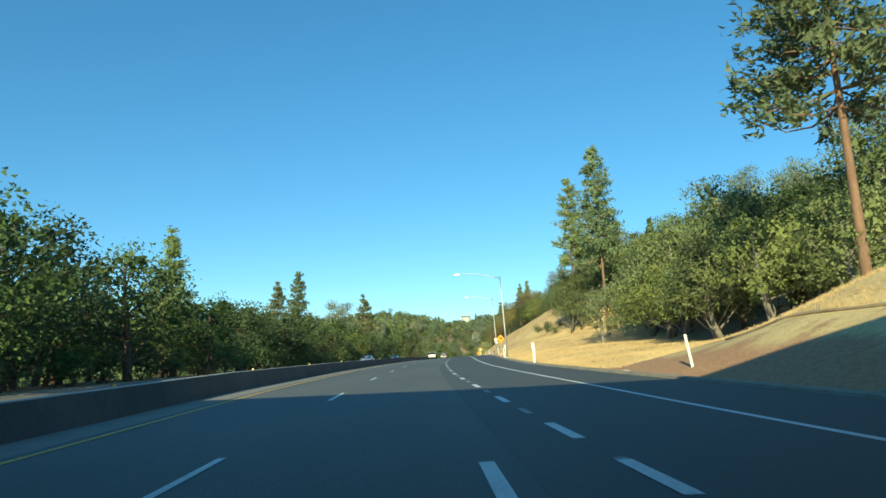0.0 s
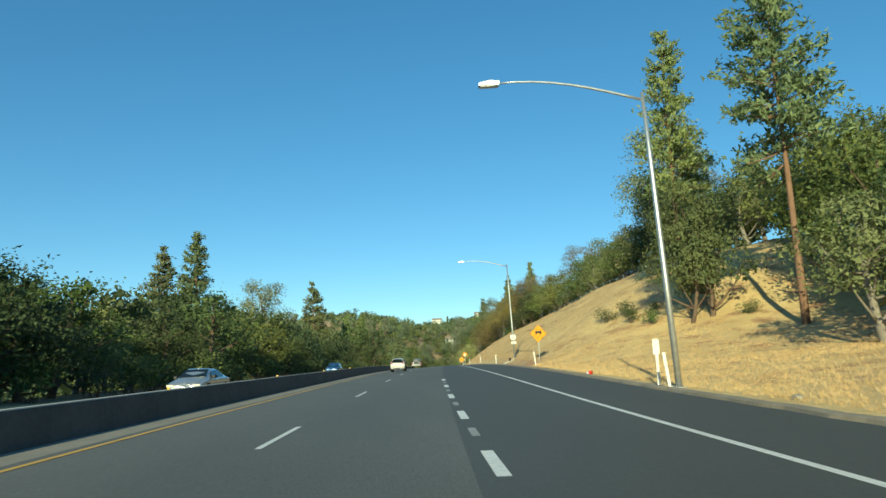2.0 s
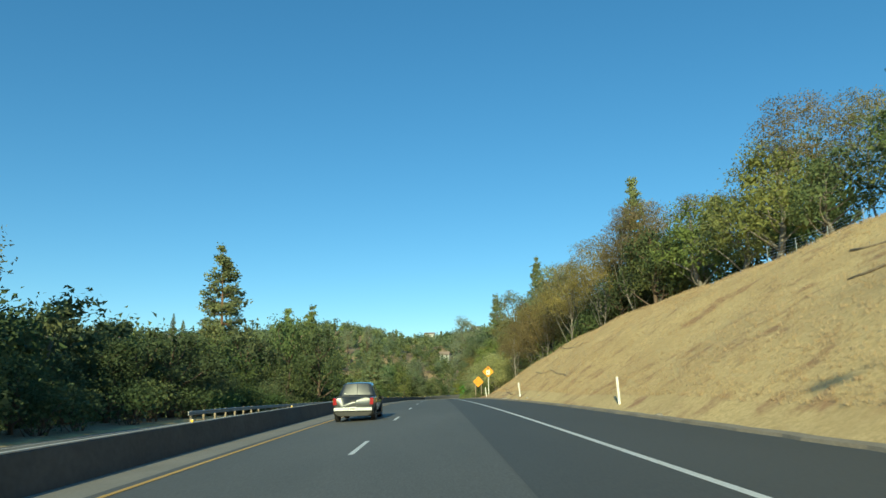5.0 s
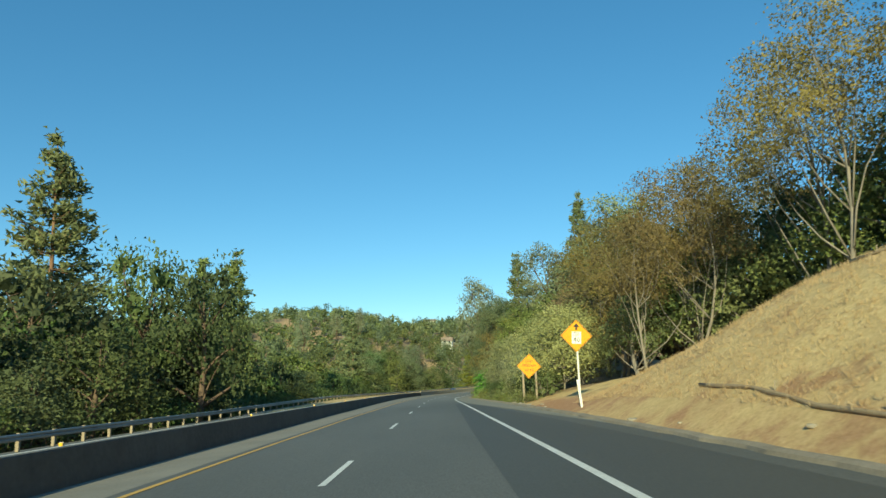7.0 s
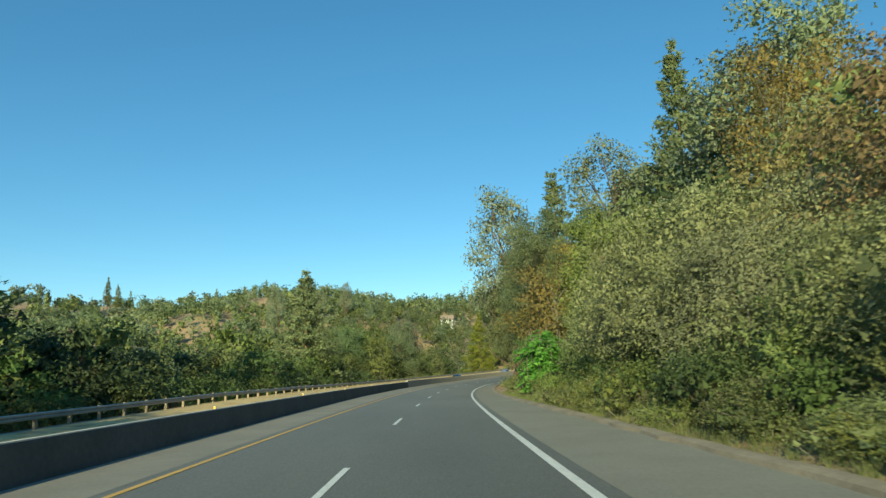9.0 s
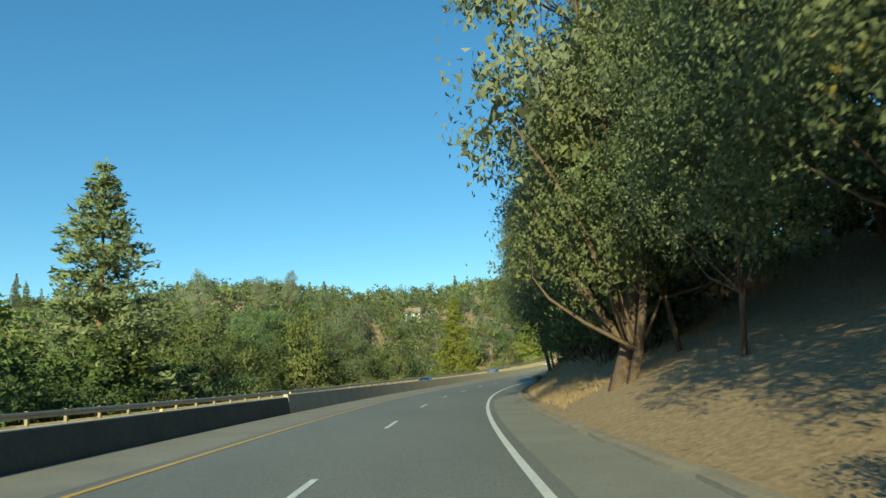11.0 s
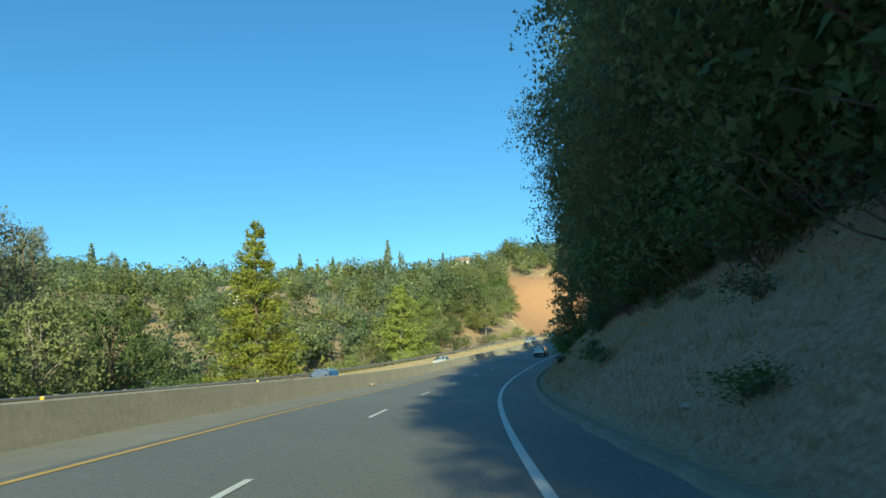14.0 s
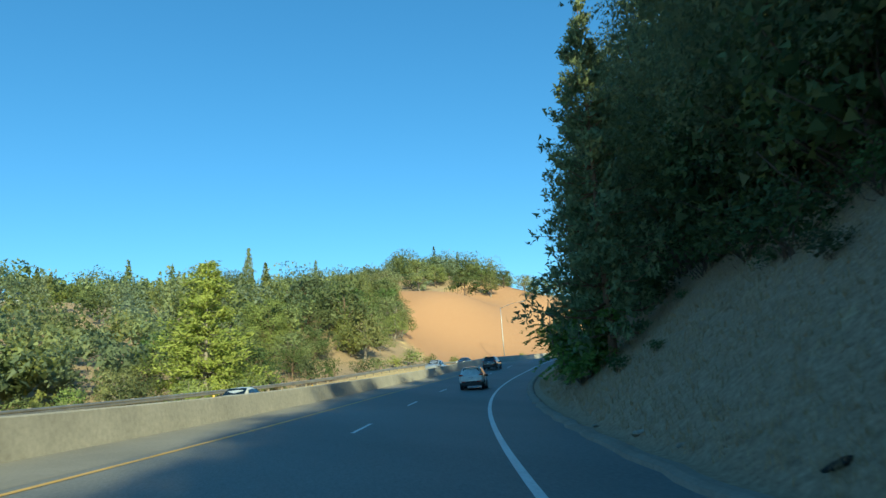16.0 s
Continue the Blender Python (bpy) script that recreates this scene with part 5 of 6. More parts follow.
def skid_sign(m):
    root = thing("warning_sign", "yellow diamond warning sign of a skidding car on a steel post", "road sign")
    steel_post(root, 3.3)
    p = warning_plate(root, 0.86, 2.75, 4)
    car = Shape()
    car.add(*slab([(-0.3, 0.02), (0.32, 0.02), (0.34, 0.1), (0.32, 0.22), (0.2, 0.24), (-0.28, 0.22), (-0.31, 0.1)], -0.008, -0.0045))
    car.add(*ring([(-0.27, 0.22), (0.28, 0.24), (0.22, 0.43), (-0.25, 0.4)], [(-0.24, 0.24), (0.24, 0.26), (0.19, 0.41), (-0.22, 0.38)], -0.008, -0.0045))
    car.add(*slab([(-0.24, -0.04), (-0.13, -0.04), (-0.13, 0.03), (-0.24, 0.03)], -0.008, -0.0045))
    car.add(*slab([(0.16, -0.04), (0.27, -0.04), (0.27, 0.03), (0.16, 0.03)], -0.008, -0.0045))
    car.made("car_symbol", SIGN_BLACK, p)
    for x0 in (-0.2, 0.22):
        t = np.linspace(0, 1, 14)
        xs, zs = x0 + 0.13 * np.sin(t * 6.0 + 3.4) + 0.1 * t, -0.04 - 0.5 * t
        q = Shape()
        for i in range(13):
            q.add(*slab([(xs[i], zs[i]), (xs[i + 1], zs[i + 1]), (xs[i + 1] + 0.045, zs[i + 1]), (xs[i] + 0.045, zs[i])], -0.008, -0.0045))
        q.made("skid_mark", SIGN_BLACK, p)
    root.matrix_basis = m
    return root


def speed_ahead_sign(m):
    root = thing("warning_sign", "yellow diamond sign holding a white speed limit 40 plate", "road sign")
    steel_post(root, 4.0, 0.09, material=POST_WHITE)
    p = warning_plate(root, 0.86, 3.45, 3)
    Shape().add(*slab([(-0.05, 0.3), (0.05, 0.3), (0.05, 0.46), (0.17, 0.46), (0, 0.66), (-0.17, 0.46), (-0.05, 0.46)], -0.008, -0.0045)).made("arrow", SIGN_BLACK, p)
    w = Shape().add(*slab(rounded([(-0.25, -0.42), (0.25, -0.42), (0.25, 0.22), (-0.25, 0.22)], 0.03), -0.008, -0.0045)).made("white_plate", SIGN_WHITE, p)
    letters("SPEED", 0.13, SIGN_BLACK, w, 0, -0.012, 0.14)
    letters("LIMIT", 0.13, SIGN_BLACK, w, 0, -0.012, 0.01)
    letters("40", 0.36, SIGN_BLACK, w, 0, -0.012, -0.22)
    root.matrix_basis = m
    return root


def end_freeway_sign(m):
    root = thing("warning_sign", "yellow diamond end freeway sign on two timber posts", "road sign")
    for x in (-0.48, 0.48):
        s = Shape()
        s.box((x - 0.07, 0.01, -0.6), (x + 0.07, 0.15, 2.7))
        s.made("post", WOOD, root)
    p = warning_plate(root, 0.92, 2.6, 4)
    letters("END", 0.27, SIGN_BLACK, p, 0, -0.008, 0.36)
    letters("FREEWAY", 0.25, SIGN_BLACK, p, 0, -0.008, 0.04)
    letters("1/2 MI", 0.27, SIGN_BLACK, p, 0, -0.008, -0.3)
    root.matrix_basis = m
    return root


def street_lamp(name, label, m, height=12.0, arm=5.6, route=False):
    lamp = thing(name, label, "street lamp")
    Shape().tube([(0, 0, -0.3), (0, 0, 4), (0, 0, 8), (0, 0, height)], [0.125, 0.11, 0.09, 0.065], 10).made("pole", GALVANISED, lamp, smooth=True)
    base = Shape()
    base.box((-0.22, -0.22, -0.25), (0.22, 0.22, 0.03))
    for a in range(4):
        x, y = 0.16 * (1 if a % 2 else -1), 0.16 * (1 if a > 1 else -1)
        base.box((x - 0.02, y - 0.02, 0.03), (x + 0.02, y + 0.02, 0.08))
    base.made("base_plate", GALVANISED, lamp)
    t = np.linspace(0, 1, 9)
    Shape().tube(np.stack([-arm * t, 0 * t, height - 0.3 + 1.05 * np.sin(t * 1.75)], -1), np.linspace(0.06, 0.035, 9), 8).made("arm", GALVANISED, lamp, smooth=True)
    z = height - 0.3 + 1.05 * math.sin(1.75)
    head = Shape()
    head.add(*slab([(-arm - 0.75, z - 0.09), (-arm + 0.05, z - 0.1), (-arm + 0.08, z + 0.05), (-arm - 0.25, z + 0.1), (-arm - 0.72, z + 0.03)], -0.15, 0.15))
    h = head.made("lamp_head", GALVANISED, lamp)
    lens = Shape()
    lens.box((-arm - 0.68, -0.12, z - 0.13), (-arm - 0.1, 0.12, z - 0.1))
    lens.made("lens", LAMP_CLEAR, h)
    if route:
        shield = [(-0.3, -0.22), (0, -0.36), (0.3, -0.22), (0.36, 0.02), (0.3, 0.2), (0.34, 0.3), (0.18, 0.36), (0, 0.32), (-0.18, 0.36), (-0.34, 0.3), (-0.3, 0.2), (-0.36, 0.02)]
        outer = rounded(shield, 0.05, 3)
        p = Shape().add(*slab(outer, -0.16, -0.15)).made("route_shield", SIGN_WHITE, lamp, "white route shield numbered 50")
        p.location = (0, 0, 2.64)
        p.scale = (1.16, 1, 1.16)
        Shape().add(*ring([(x * 0.985, z * 0.985) for x, z in outer], [(x * 0.9, z * 0.9) for x, z in outer], -0.165, -0.161)).made("border", SIGN_BLACK, p)
        letters("US", 0.14, SIGN_BLACK, p, 0, -0.165, 0.2)
        letters("50", 0.36, SIGN_BLACK, p, 0, -0.165, -0.04)
        q = Shape().add(*slab(rounded([(-0.28, -0.14), (0.28, -0.14), (0.28, 0.14), (-0.28, 0.14)], 0.03), -0.16, -0.15)).made("direction_plate", SIGN_WHITE, lamp, "white plate reading east")
        q.location = (0.02, 0, 1.98)
        q.scale = (1.15, 1, 1.15)
        letters("EAST", 0.19, SIGN_BLACK, q, 0, -0.165, 0)
    lamp.matrix_basis = m
    return lamp


def marker_post(m, height=1.25, lean=0.0, plate=False):
    post = thing("marker_post", "slim white plastic roadside marker post", "marker post", "marker posts along the shoulder")
    Shape().add(*slab(rounded([(-0.055, -0.3), (0.055, -0.3), (0.055, height), (-0.055, height)], 0.02), -0.012, 0.012)).made("blade", POST_WHITE, post)
    Shape().add(*slab([(-0.04, height - 0.28), (0.04, height - 0.28), (0.04, height - 0.06), (-0.04, height - 0.06)], -0.016, -0.0125)).made("reflector", SIGN_WHITE, post)
    if plate:
        Shape().add(*slab(rounded([(-0.13, height - 0.1), (0.13, height - 0.1), (0.13, height + 0.5), (-0.13, height + 0.5)], 0.06), 0.013, 0.02)).made("plate", POST_WHITE, post)
    post.matrix_basis = m @ Matrix.Rotation(radians(lean), 4, "Y")
    return post


def by_shoulder(s, off, lift=0.0, turn=0.0):
    d = float(shoulder(s)) + off
    p = on_road(s, d)
    return Matrix.Translation((float(p[0]), float(p[1]), float(ground_at(s, d)) + lift)) @ Matrix.Rotation(-bearing(s) + radians(turn), 4, "Z")


street_lamp("street_lamp", "tall galvanised street lamp with a curved arm", by_shoulder(95.2, 0.65) @ Matrix.Rotation(radians(-2.0), 4, "Y"), height=11.3)
street_lamp("street_lamp", "tall galvanised street lamp carrying a route shield", by_shoulder(158.6, 1.9) @ Matrix.Rotation(radians(-2.0), 4, "Y"), height=12.2, route=True)
street_lamp("street_lamp", "distant galvanised street lamp beside the oncoming lanes", stand(676, -23.5, 0.5, 180))
skid_sign(by_shoulder(136.6, 1.75, 0, 4))
speed_ahead_sign(by_shoulder(274.5, 1.6, 0, 4))
end_freeway_sign(by_shoulder(290, 1.25, 0, 4))
for s, off, lean, plate in ((27, 1.25, -8, False), (60.3, 0.45, 2, False), (61.6, 0.55, 0, True), (95, 0.25, -6, False), (97, 0.5, 0, True), (135.2, 1.15, -6, False), (169.6, 0.5, -1, False), (206, 1.0, -2, False), (237, 0.9, -5, False), (271.5, 1.0, -6, False)):
    marker_post(by_shoulder(s, off), 1.3, lean, plate)

# the drain and its concrete apron at the second lamp
apron = thing("drain_apron", "pale concrete drain apron running down to the kerb", "drain")
Shape().add(*slab([(-1.3, -0.05), (0.9, -0.05), (0.5, 0.12), (-0.6, 0.12)], -0.55, 0.6)).made("slab", CONCRETE, apron)
Shape().tube([(0.2, -0.62, 0.2), (0.35, 0.3, 0.28)], [0.15, 0.15], 14).made("pipe", RUBBER, apron, "dark open drain pipe")
apron.matrix_basis = by_shoulder(158.0, 1.0, 0.1) @ Matrix.Rotation(radians(-22), 4, 'Y')

# ---- guard rail behind the oncoming lanes ----
RAIL_D = lambda s: barrier_d(s) - 12.2
rail = thing("guard_rail", "weathered steel guard rail on short posts", "guard rail")
for n, (a, b) in enumerate(((228, 760),)):
    prof = [(0.0, 0.42), (0.045, 0.46), (0.045, 0.52), (0.0, 0.565), (0.045, 0.61), (0.045, 0.67), (0.0, 0.72), (-0.03, 0.72), (-0.03, 0.42)]
    s = np.linspace(a, b, int((b - a) / 3.0) + 1)
    pr = np.array(prof)
    p = on_road(s[:, None], np.asarray(RAIL_D(s))[:, None] + pr[:, 0], np.asarray(far_lift(s))[:, None] + pr[:, 1] * 1.12)
    r, c = p.shape[:2]
    k = np.arange(r * c).reshape(r, c)
    j = np.roll(k, -1, 1)
    mesh_object("beam", p.reshape(-1, 3).tolist(), np.stack([k[:-1], j[:-1], j[1:], k[1:]], -1).reshape(-1, 4).tolist() + [k[0].tolist()[::-1], k[-1].tolist()], RAIL_STEEL, rail)
post_mesh = None
for s in np.arange(229, 758, 1.9 * 1.6):
    m = stand(s, float(RAIL_D(s)) - 0.12, float(far_lift(s)))
    if post_mesh is None:
        q = Shape()
        q.box((-0.08, -0.08, -0.6), (0.08, 0.08, 0.84))
        ob = q.made("post", WOOD, rail)
        post_mesh = ob.data
    else:
        ob = new("post", post_mesh)
        ob.parent = rail
    ob.matrix_basis = m
# reflectors on the barrier's top, and its joints
for s in np.arange(-10, 560, 14.6):
    q = thing("barrier_reflector", "small amber reflector on the barrier top", "reflector", "reflectors on the barrier")
    t = Shape()
    t.box((-0.035, -0.015, 0.0), (0.035, 0.015, 0.07))
    t.made("lens", REFLECTOR, q)
    u = Shape()
    u.box((-0.04, 0.015, -0.01), (0.04, 0.03, 0.08))
    u.made("bracket", GALVANISED, q)
    q.matrix_basis = stand(s, float(barrier_d(s)) - 0.24, 0.808 if s < 398 else 0.943)

# ---- overpass behind the start, whose shade lies on the road ----
bridge = thing("overpass", "grey concrete road overpass crossing the freeway", "bridge")
b0 = Shape()
b0.box((-36, -27, 6.0), (30, -2.5, 7.4))
b0.made("deck", CONCRETE, bridge)
for y in (-27, -2.8):
    q = Shape()
    q.box((-36, y, 7.4), (30, y + 0.3, 8.4))
    q.made("parapet", CONCRETE, bridge)
for x in (-34, -9.0, 22):
    q = Shape()
    q.box((x - 0.7, -26, -1.0), (x + 0.7, -3.5, 6.0))
    q.made("pier", CONCRETE, bridge)
bridge.matrix_basis = stand(6, 0)

# ---- straw rolls and fence on the cut ----
def on_slope(s, r, lift):
    d = shoulder(s) + r
    p = on_road(s, d)
    p[..., 2] = ground_at(s, d) + lift
    return p


def wattle(s0, s1, r0, r1):
    s = np.arange(s0, s1, 1.2)
    w = np.random.default_rng(abs(int(s0 * 3 + r0))).normal(size=len(s)) * 0.12
    roll = thing("straw_wattle", "weathered straw roll staked along the slope", "straw roll", "straw rolls on the slope")
    p = on_slope(s, np.linspace(r0, r1, len(s)) + np.convolve(w, [0.3, 0.4, 0.3], "same"), 0.04)
    Shape().tube(p, 0.065 + 0.015 * np.sin(s * 2.1), 7).made("roll", WATTLE, roll, smooth=True)
    for i in range(2, len(s) - 1, 4):
        q = p[i] + np.array([0.1, 0, 0])
        Shape().tube([q - [0, 0, 0.3], q + [0.02, 0, 0.28]], [0.02, 0.02], 4).made("stake", WOOD, roll)
    return roll


for a, b, r0, r1 in ((-6, 33, 6.2, 5.2), (148, 190, 3.2, 3.0), (166, 200, 9.0, 8.6), (172, 205, 13.0, 12.0), (243, 261, 1.05, 2.1), (226, 248, 3.2, 4.3), (238, 262, 7.6, 8.0)):
    wattle(a, b, r0, r1)
fence = thing("wire_fence", "thin wire fence on steel posts along the crest", "fence")
fs = np.arange(146, 226, 3.0)
fr = np.interp(fs, [146, 175, 210, 226], [24, 25.5, 21, 18])
tops = on_slope(fs, fr, 0.0)
for p in tops:
    Shape().tube([p - [0, 0, 0.3], p + [0, 0, 1.5]], [0.03, 0.03], 5).made("post", GALVANISED, fence)
for h in np.linspace(0.15, 1.45, 7):
    Shape().tube(tops + [0, 0, h], np.full(len(tops), 0.008), 3).made("wire", GALVANISED, fence)

# ---- stones along the shoulder ----
stone_rng = np.random.default_rng(12)


def stone(m, size):
    rng = stone_rng
    bm = bmesh.new()
    bmesh.ops.create_icosphere(bm, subdivisions=2, radius=1.0)
    k = rng.normal(size=3) * 2
    for v in bm.verts:
        v.co *= 0.8 + 0.35 * noise.noise(v.co * 1.1 + Vector(k))
        v.co.z *= 0.6
    me = bpy.data.meshes.new("stone")
    bm.to_mesh(me)
    bm.free()
    me.materials.append(ROCK)
    ob = tagged(new("stone", me), "rough buff stone lying beside the kerb", "stone", "stones along the shoulder")
    ob.matrix_basis = m @ Matrix.Rotation(rng.random() * 6, 4, "Z") @ Matrix.Diagonal((size * (0.8 + 0.6 * rng.random()), size, size * 0.8, 1))
    return ob


for s in (15, 33, 61, 88, 97, 133, 139, 141, 153, 155, 161, 180, 199, 229, 232, 236, 238.5, 241, 244, 252, 258, 262, 280, 283, 285, 289, 292, 432, 445, 452, 470, 489, 512, 531, 534, 538):
    stone(by_shoulder(s, 0.35 + 0.9 * stone_rng.random(), 0.04), 0.1 + 0.16 * stone_rng.random() ** 2)
for s, off in ((498, 6.5), (503, 4.0), (507, 7.0), (478, 5.5), (455, 4.5), (520, 5.0)):
    stone(by_shoulder(s, off, 0.1), 0.3)
stone(stand(507, float(barrier_d(507)) + 0.5, 0.1), 0.26)
for s, off, size in ((284.2, 0.3, 0.2), (285.6, 0.5, 0.26), (287.3, 0.35, 0.22), (288.4, 0.3, 0.3), (291.4, 0.25, 0.32), (292.6, 0.3, 0.24), (294.2, 0.4, 0.2), (235.4, 0.3, 0.22), (246.0, 0.35, 0.2), (117.5, 0.5, 0.14), (119.6, 0.45, 0.18), (122.2, 0.55, 0.15), (125.0, 0.5, 0.2)):
    stone(by_shoulder(s, off, 0.05), size)
cup = thing("paper_cup", "crushed bright red cup lying at the kerb", "litter")
Shape().tube([(-0.14, 0, 0.09), (0.0, 0.02, 0.1), (0.15, 0.03, 0.1)], [0.075, 0.095, 0.11], 10).made("body", CUP_RED, cup, smooth=True)
Shape().tube([(-0.17, 0, 0.085), (-0.14, 0, 0.09)], [0.085, 0.085], 10).made("lid", SIGN_WHITE, cup, "white plastic lid")
cup.matrix_basis = by_shoulder(109.8, 0.6, 0.02, 25)
scrap = thing("tyre_scrap", "curled black strip of torn tyre rubber", "tyre scrap")
Shape().tube([(-0.4, 0, 0.05), (-0.1, 0.1, 0.12), (0.2, 0.05, 0.25), (0.45, 0.15, 0.33)], [0.05, 0.11, 0.12, 0.03], 5).made("strip", RUBBER, scrap)
scrap.matrix_basis = by_shoulder(526, 1.0, 0.02) @ Matrix.Scale(0.5, 4)

# ---- houses on the far hills ----
def house(x, y, z, turn, w=14.0, d=9.0, h=4.5, label="pale house with a low gabled roof on the wooded ridge"):
    root = thing("house", label, "house")
    s = Shape()
    s.box((-w / 2, -d / 2, -6), (w / 2, d / 2, h))
    wall = s.made("wall", HOUSE_WALL, root)
    r = Shape()
    r.add([(-w / 2 - 0.6, -d / 2 - 0.6, h), (w / 2 + 0.6, -d / 2 - 0.6, h), (w / 2 + 0.6, d / 2 + 0.6, h), (-w / 2 - 0.6, d / 2 + 0.6, h), (-w / 2 - 0.3, 0, h + 2.6), (w / 2 + 0.3, 0, h + 2.6)], [(0, 1, 5, 4), (2, 3, 4, 5), (0, 4, 3), (1, 2, 5), (3, 2, 1, 0)])
    r.made("roof", HOUSE_ROOF, root)
    for i in range(4):
        q = Shape()
        q.box((-w / 2 + 1.6 + i * 3.2, -d / 2 - 0.06, 1.2), (-w / 2 + 3.0 + i * 3.2, -d / 2 - 0.003, 2.9))
        win = q.made("window", CAR_GLASS, root)
        q = Shape()
        q.box((-w / 2 + 1.5 + i * 3.2, -d / 2 - 0.12, 1.05), (-w / 2 + 3.1 + i * 3.2, -d / 2 - 0.061, 1.2))
        q.made("sill", POST_WHITE, win)
    root.matrix_basis = Matrix.Translation((x, y, z)) @ Matrix.Rotation(radians(turn), 4, "Z")
    return root


for x, y, z, t, k in ((39, 1497, 94, 10, 13), (110, 1497, 97, -10, 12), (96, 1126, 81, 5, 12), (28.7, 1043, 67, -8, 13), (161.7, 835.6, 59.5, -20, 8), (28.4, 684, 27.0, -15, 7)):
    house(x, y, z - 2.5, t, k, k * 0.65, k * 0.32)

# ---- vehicles ----
def loft(rows):
    """A body from stations along y: each row is y and a half outline of (x, z), from the sill up to the middle of the roof."""
    n = len(rows[0][1])
    rings = []
    for y, half in rows:
        rings.append([(x, y, z) for x, z in half] + [(-x, y, z) for x, z in half[::-1]])
    m = 2 * n
    v = [p for r in rings for p in r]
    f = []
    for a in range(len(rings) - 1):
        for i in range(m):
            j = (i + 1) % m
            f.append((a * m + i, a * m + j, (a + 1) * m + j, (a + 1) * m + i)[::-1])
    f += [tuple(range(m)), tuple(range(len(v) - 1, len(v) - m - 1, -1))]
    return v, f


def half(zb, zw, zt, ws, wb, wt):
    """Half a cross-section: sill, flank, waist and roof."""
    zm = zb + (zw - zb) * 0.55
    return [(0, zb), (ws * 0.9, zb), (ws, zb + 0.05), (wb, zm), (wb * 0.995, zw - 0.03), (wb * 0.96, zw + 0.03), (wt + (wb * 0.96 - wt) * 0.18, zt - 0.1), (wt * 0.96, zt - 0.03), (wt * 0.75, zt), (0, zt + 0.012)]


def softened(ob, width=0.02):
    mod = ob.modifiers.new("bevel", "BEVEL")
    mod.width, mod.segments, mod.limit_method = width, 2, "ANGLE"
    return ob


def wheel(root, x, y, r, w=0.22):
    side = 1 if x > 0 else -1
    tyre = Shape()
    prof = [(-w / 2, r * 0.66), (-w / 2, r * 0.93), (-w / 2 + 0.03, r), (w / 2 - 0.03, r), (w / 2, r * 0.93), (w / 2, r * 0.66)]
    n = 28
    v = [(px, math.cos(a) * pr, math.sin(a) * pr) for a in np.arange(n) * 2 * np.pi / n for px, pr in prof]
    k = np.arange(n * 6).reshape(n, 6)
    j = np.roll(k, -1, 0)
    f = np.stack([k, np.roll(k, -1, 1), np.roll(j, -1, 1), j], -1).reshape(-1, 4).tolist()
    tyre.add(v, f)
    t = tyre.made("wheel", RUBBER, root, "black tyre on an alloy rim", smooth=True)
    t.location = (x, y, r)
    rim = Shape()
    n = 20
    c = np.arange(n) * 2 * np.pi / n
    o = side * (w / 2 - 0.012)
    rim.add([(o - side * 0.06, math.cos(a) * r * 0.67, math.sin(a) * r * 0.67) for a in c] + [(o, math.cos(a) * r * 0.62, math.sin(a) * r * 0.62) for a in c] + [(o - side * 0.03, math.cos(a) * r * 0.55, math.sin(a) * r * 0.55) for a in c], [(i, (i + 1) % n, n + (i + 1) % n, n + i) for i in range(n)] + [(n + i, n + (i + 1) % n, 2 * n + (i + 1) % n, 2 * n + i) for i in range(n)])
    for q in range(5):
        a = q * 2 * np.pi / 5
        u, w2 = np.array([math.cos(a), math.sin(a)]), np.array([-math.sin(a), math.cos(a)])
        pts = [u * r * 0.1 + w2 * 0.04, u * r * 0.1 - w2 * 0.04, u * r * 0.6 - w2 * 0.055, u * r * 0.6 + w2 * 0.055]
        rim.add([(o - side * 0.01, p[0], p[1]) for p in pts] + [(o - side * 0.05, p[0], p[1]) for p in pts], [(0, 1, 2, 3), (0, 4, 5, 1), (2, 6, 7, 3), (1, 5, 6, 2), (3, 7, 4, 0)])
    rim.tube([(o - side * 0.05, 0, 0), (o, 0, 0)], [r * 0.13, r * 0.12], 12)
    rim.made("rim", ALLOY, t)
    hub = Shape()
    hub.tube([(o - side * 0.12, 0, 0), (o - side * 0.065, 0, 0)], [r * 0.66, r * 0.66], 20)
    hub.made("brake_disc", SIGN_BLACK, t)
    return t


def arch(root, x, y, r, material=None, w=0.05):
    """The dark lip round a wheel, and the hollow behind it."""
    a = np.linspace(-0.25, np.pi + 0.25, 17)
    s = Shape()
    side = 1 if x > 0 else -1
    o, i = r * 1.24, r * 1.06
    v = []
    for t in a:
        for q, rr in ((0, i), (0, o), (-w, o), (-0.2, i)):
            v.append((x + side * (q + 0.012), y + math.cos(t) * rr, r + math.sin(t) * rr))
    f = []
    for n in range(16):
        for c in range(4):
            d = (c + 1) % 4
            f.append((n * 4 + c, n * 4 + d, n * 4 + 4 + d, n * 4 + 4 + c))
    s.add(v, f + [(0, 1, 2, 3), (67, 66, 65, 64)])
    ob = s.made("wheel_arch", material or TRIM, root)
    well = Shape()
    n = 24
    c = np.arange(n) * 2 * np.pi / n
    xo = x + side * 0.006
    ring_v = [(xo, y + math.cos(t) * r * q, r + math.sin(t) * r * q) for q in (1.08, 0.0) for t in c]
    well.add(ring_v + [(x - side * 0.2, v[1], v[2]) for v in ring_v[:n]], [(i, (i + 1) % n, n + (i + 1) % n, n + i) for i in range(n)] + [(i, 2 * n + i, 2 * n + (i + 1) % n, (i + 1) % n) for i in range(n)])
    well.made("wheel_well", SIGN_BLACK, root)
    return ob


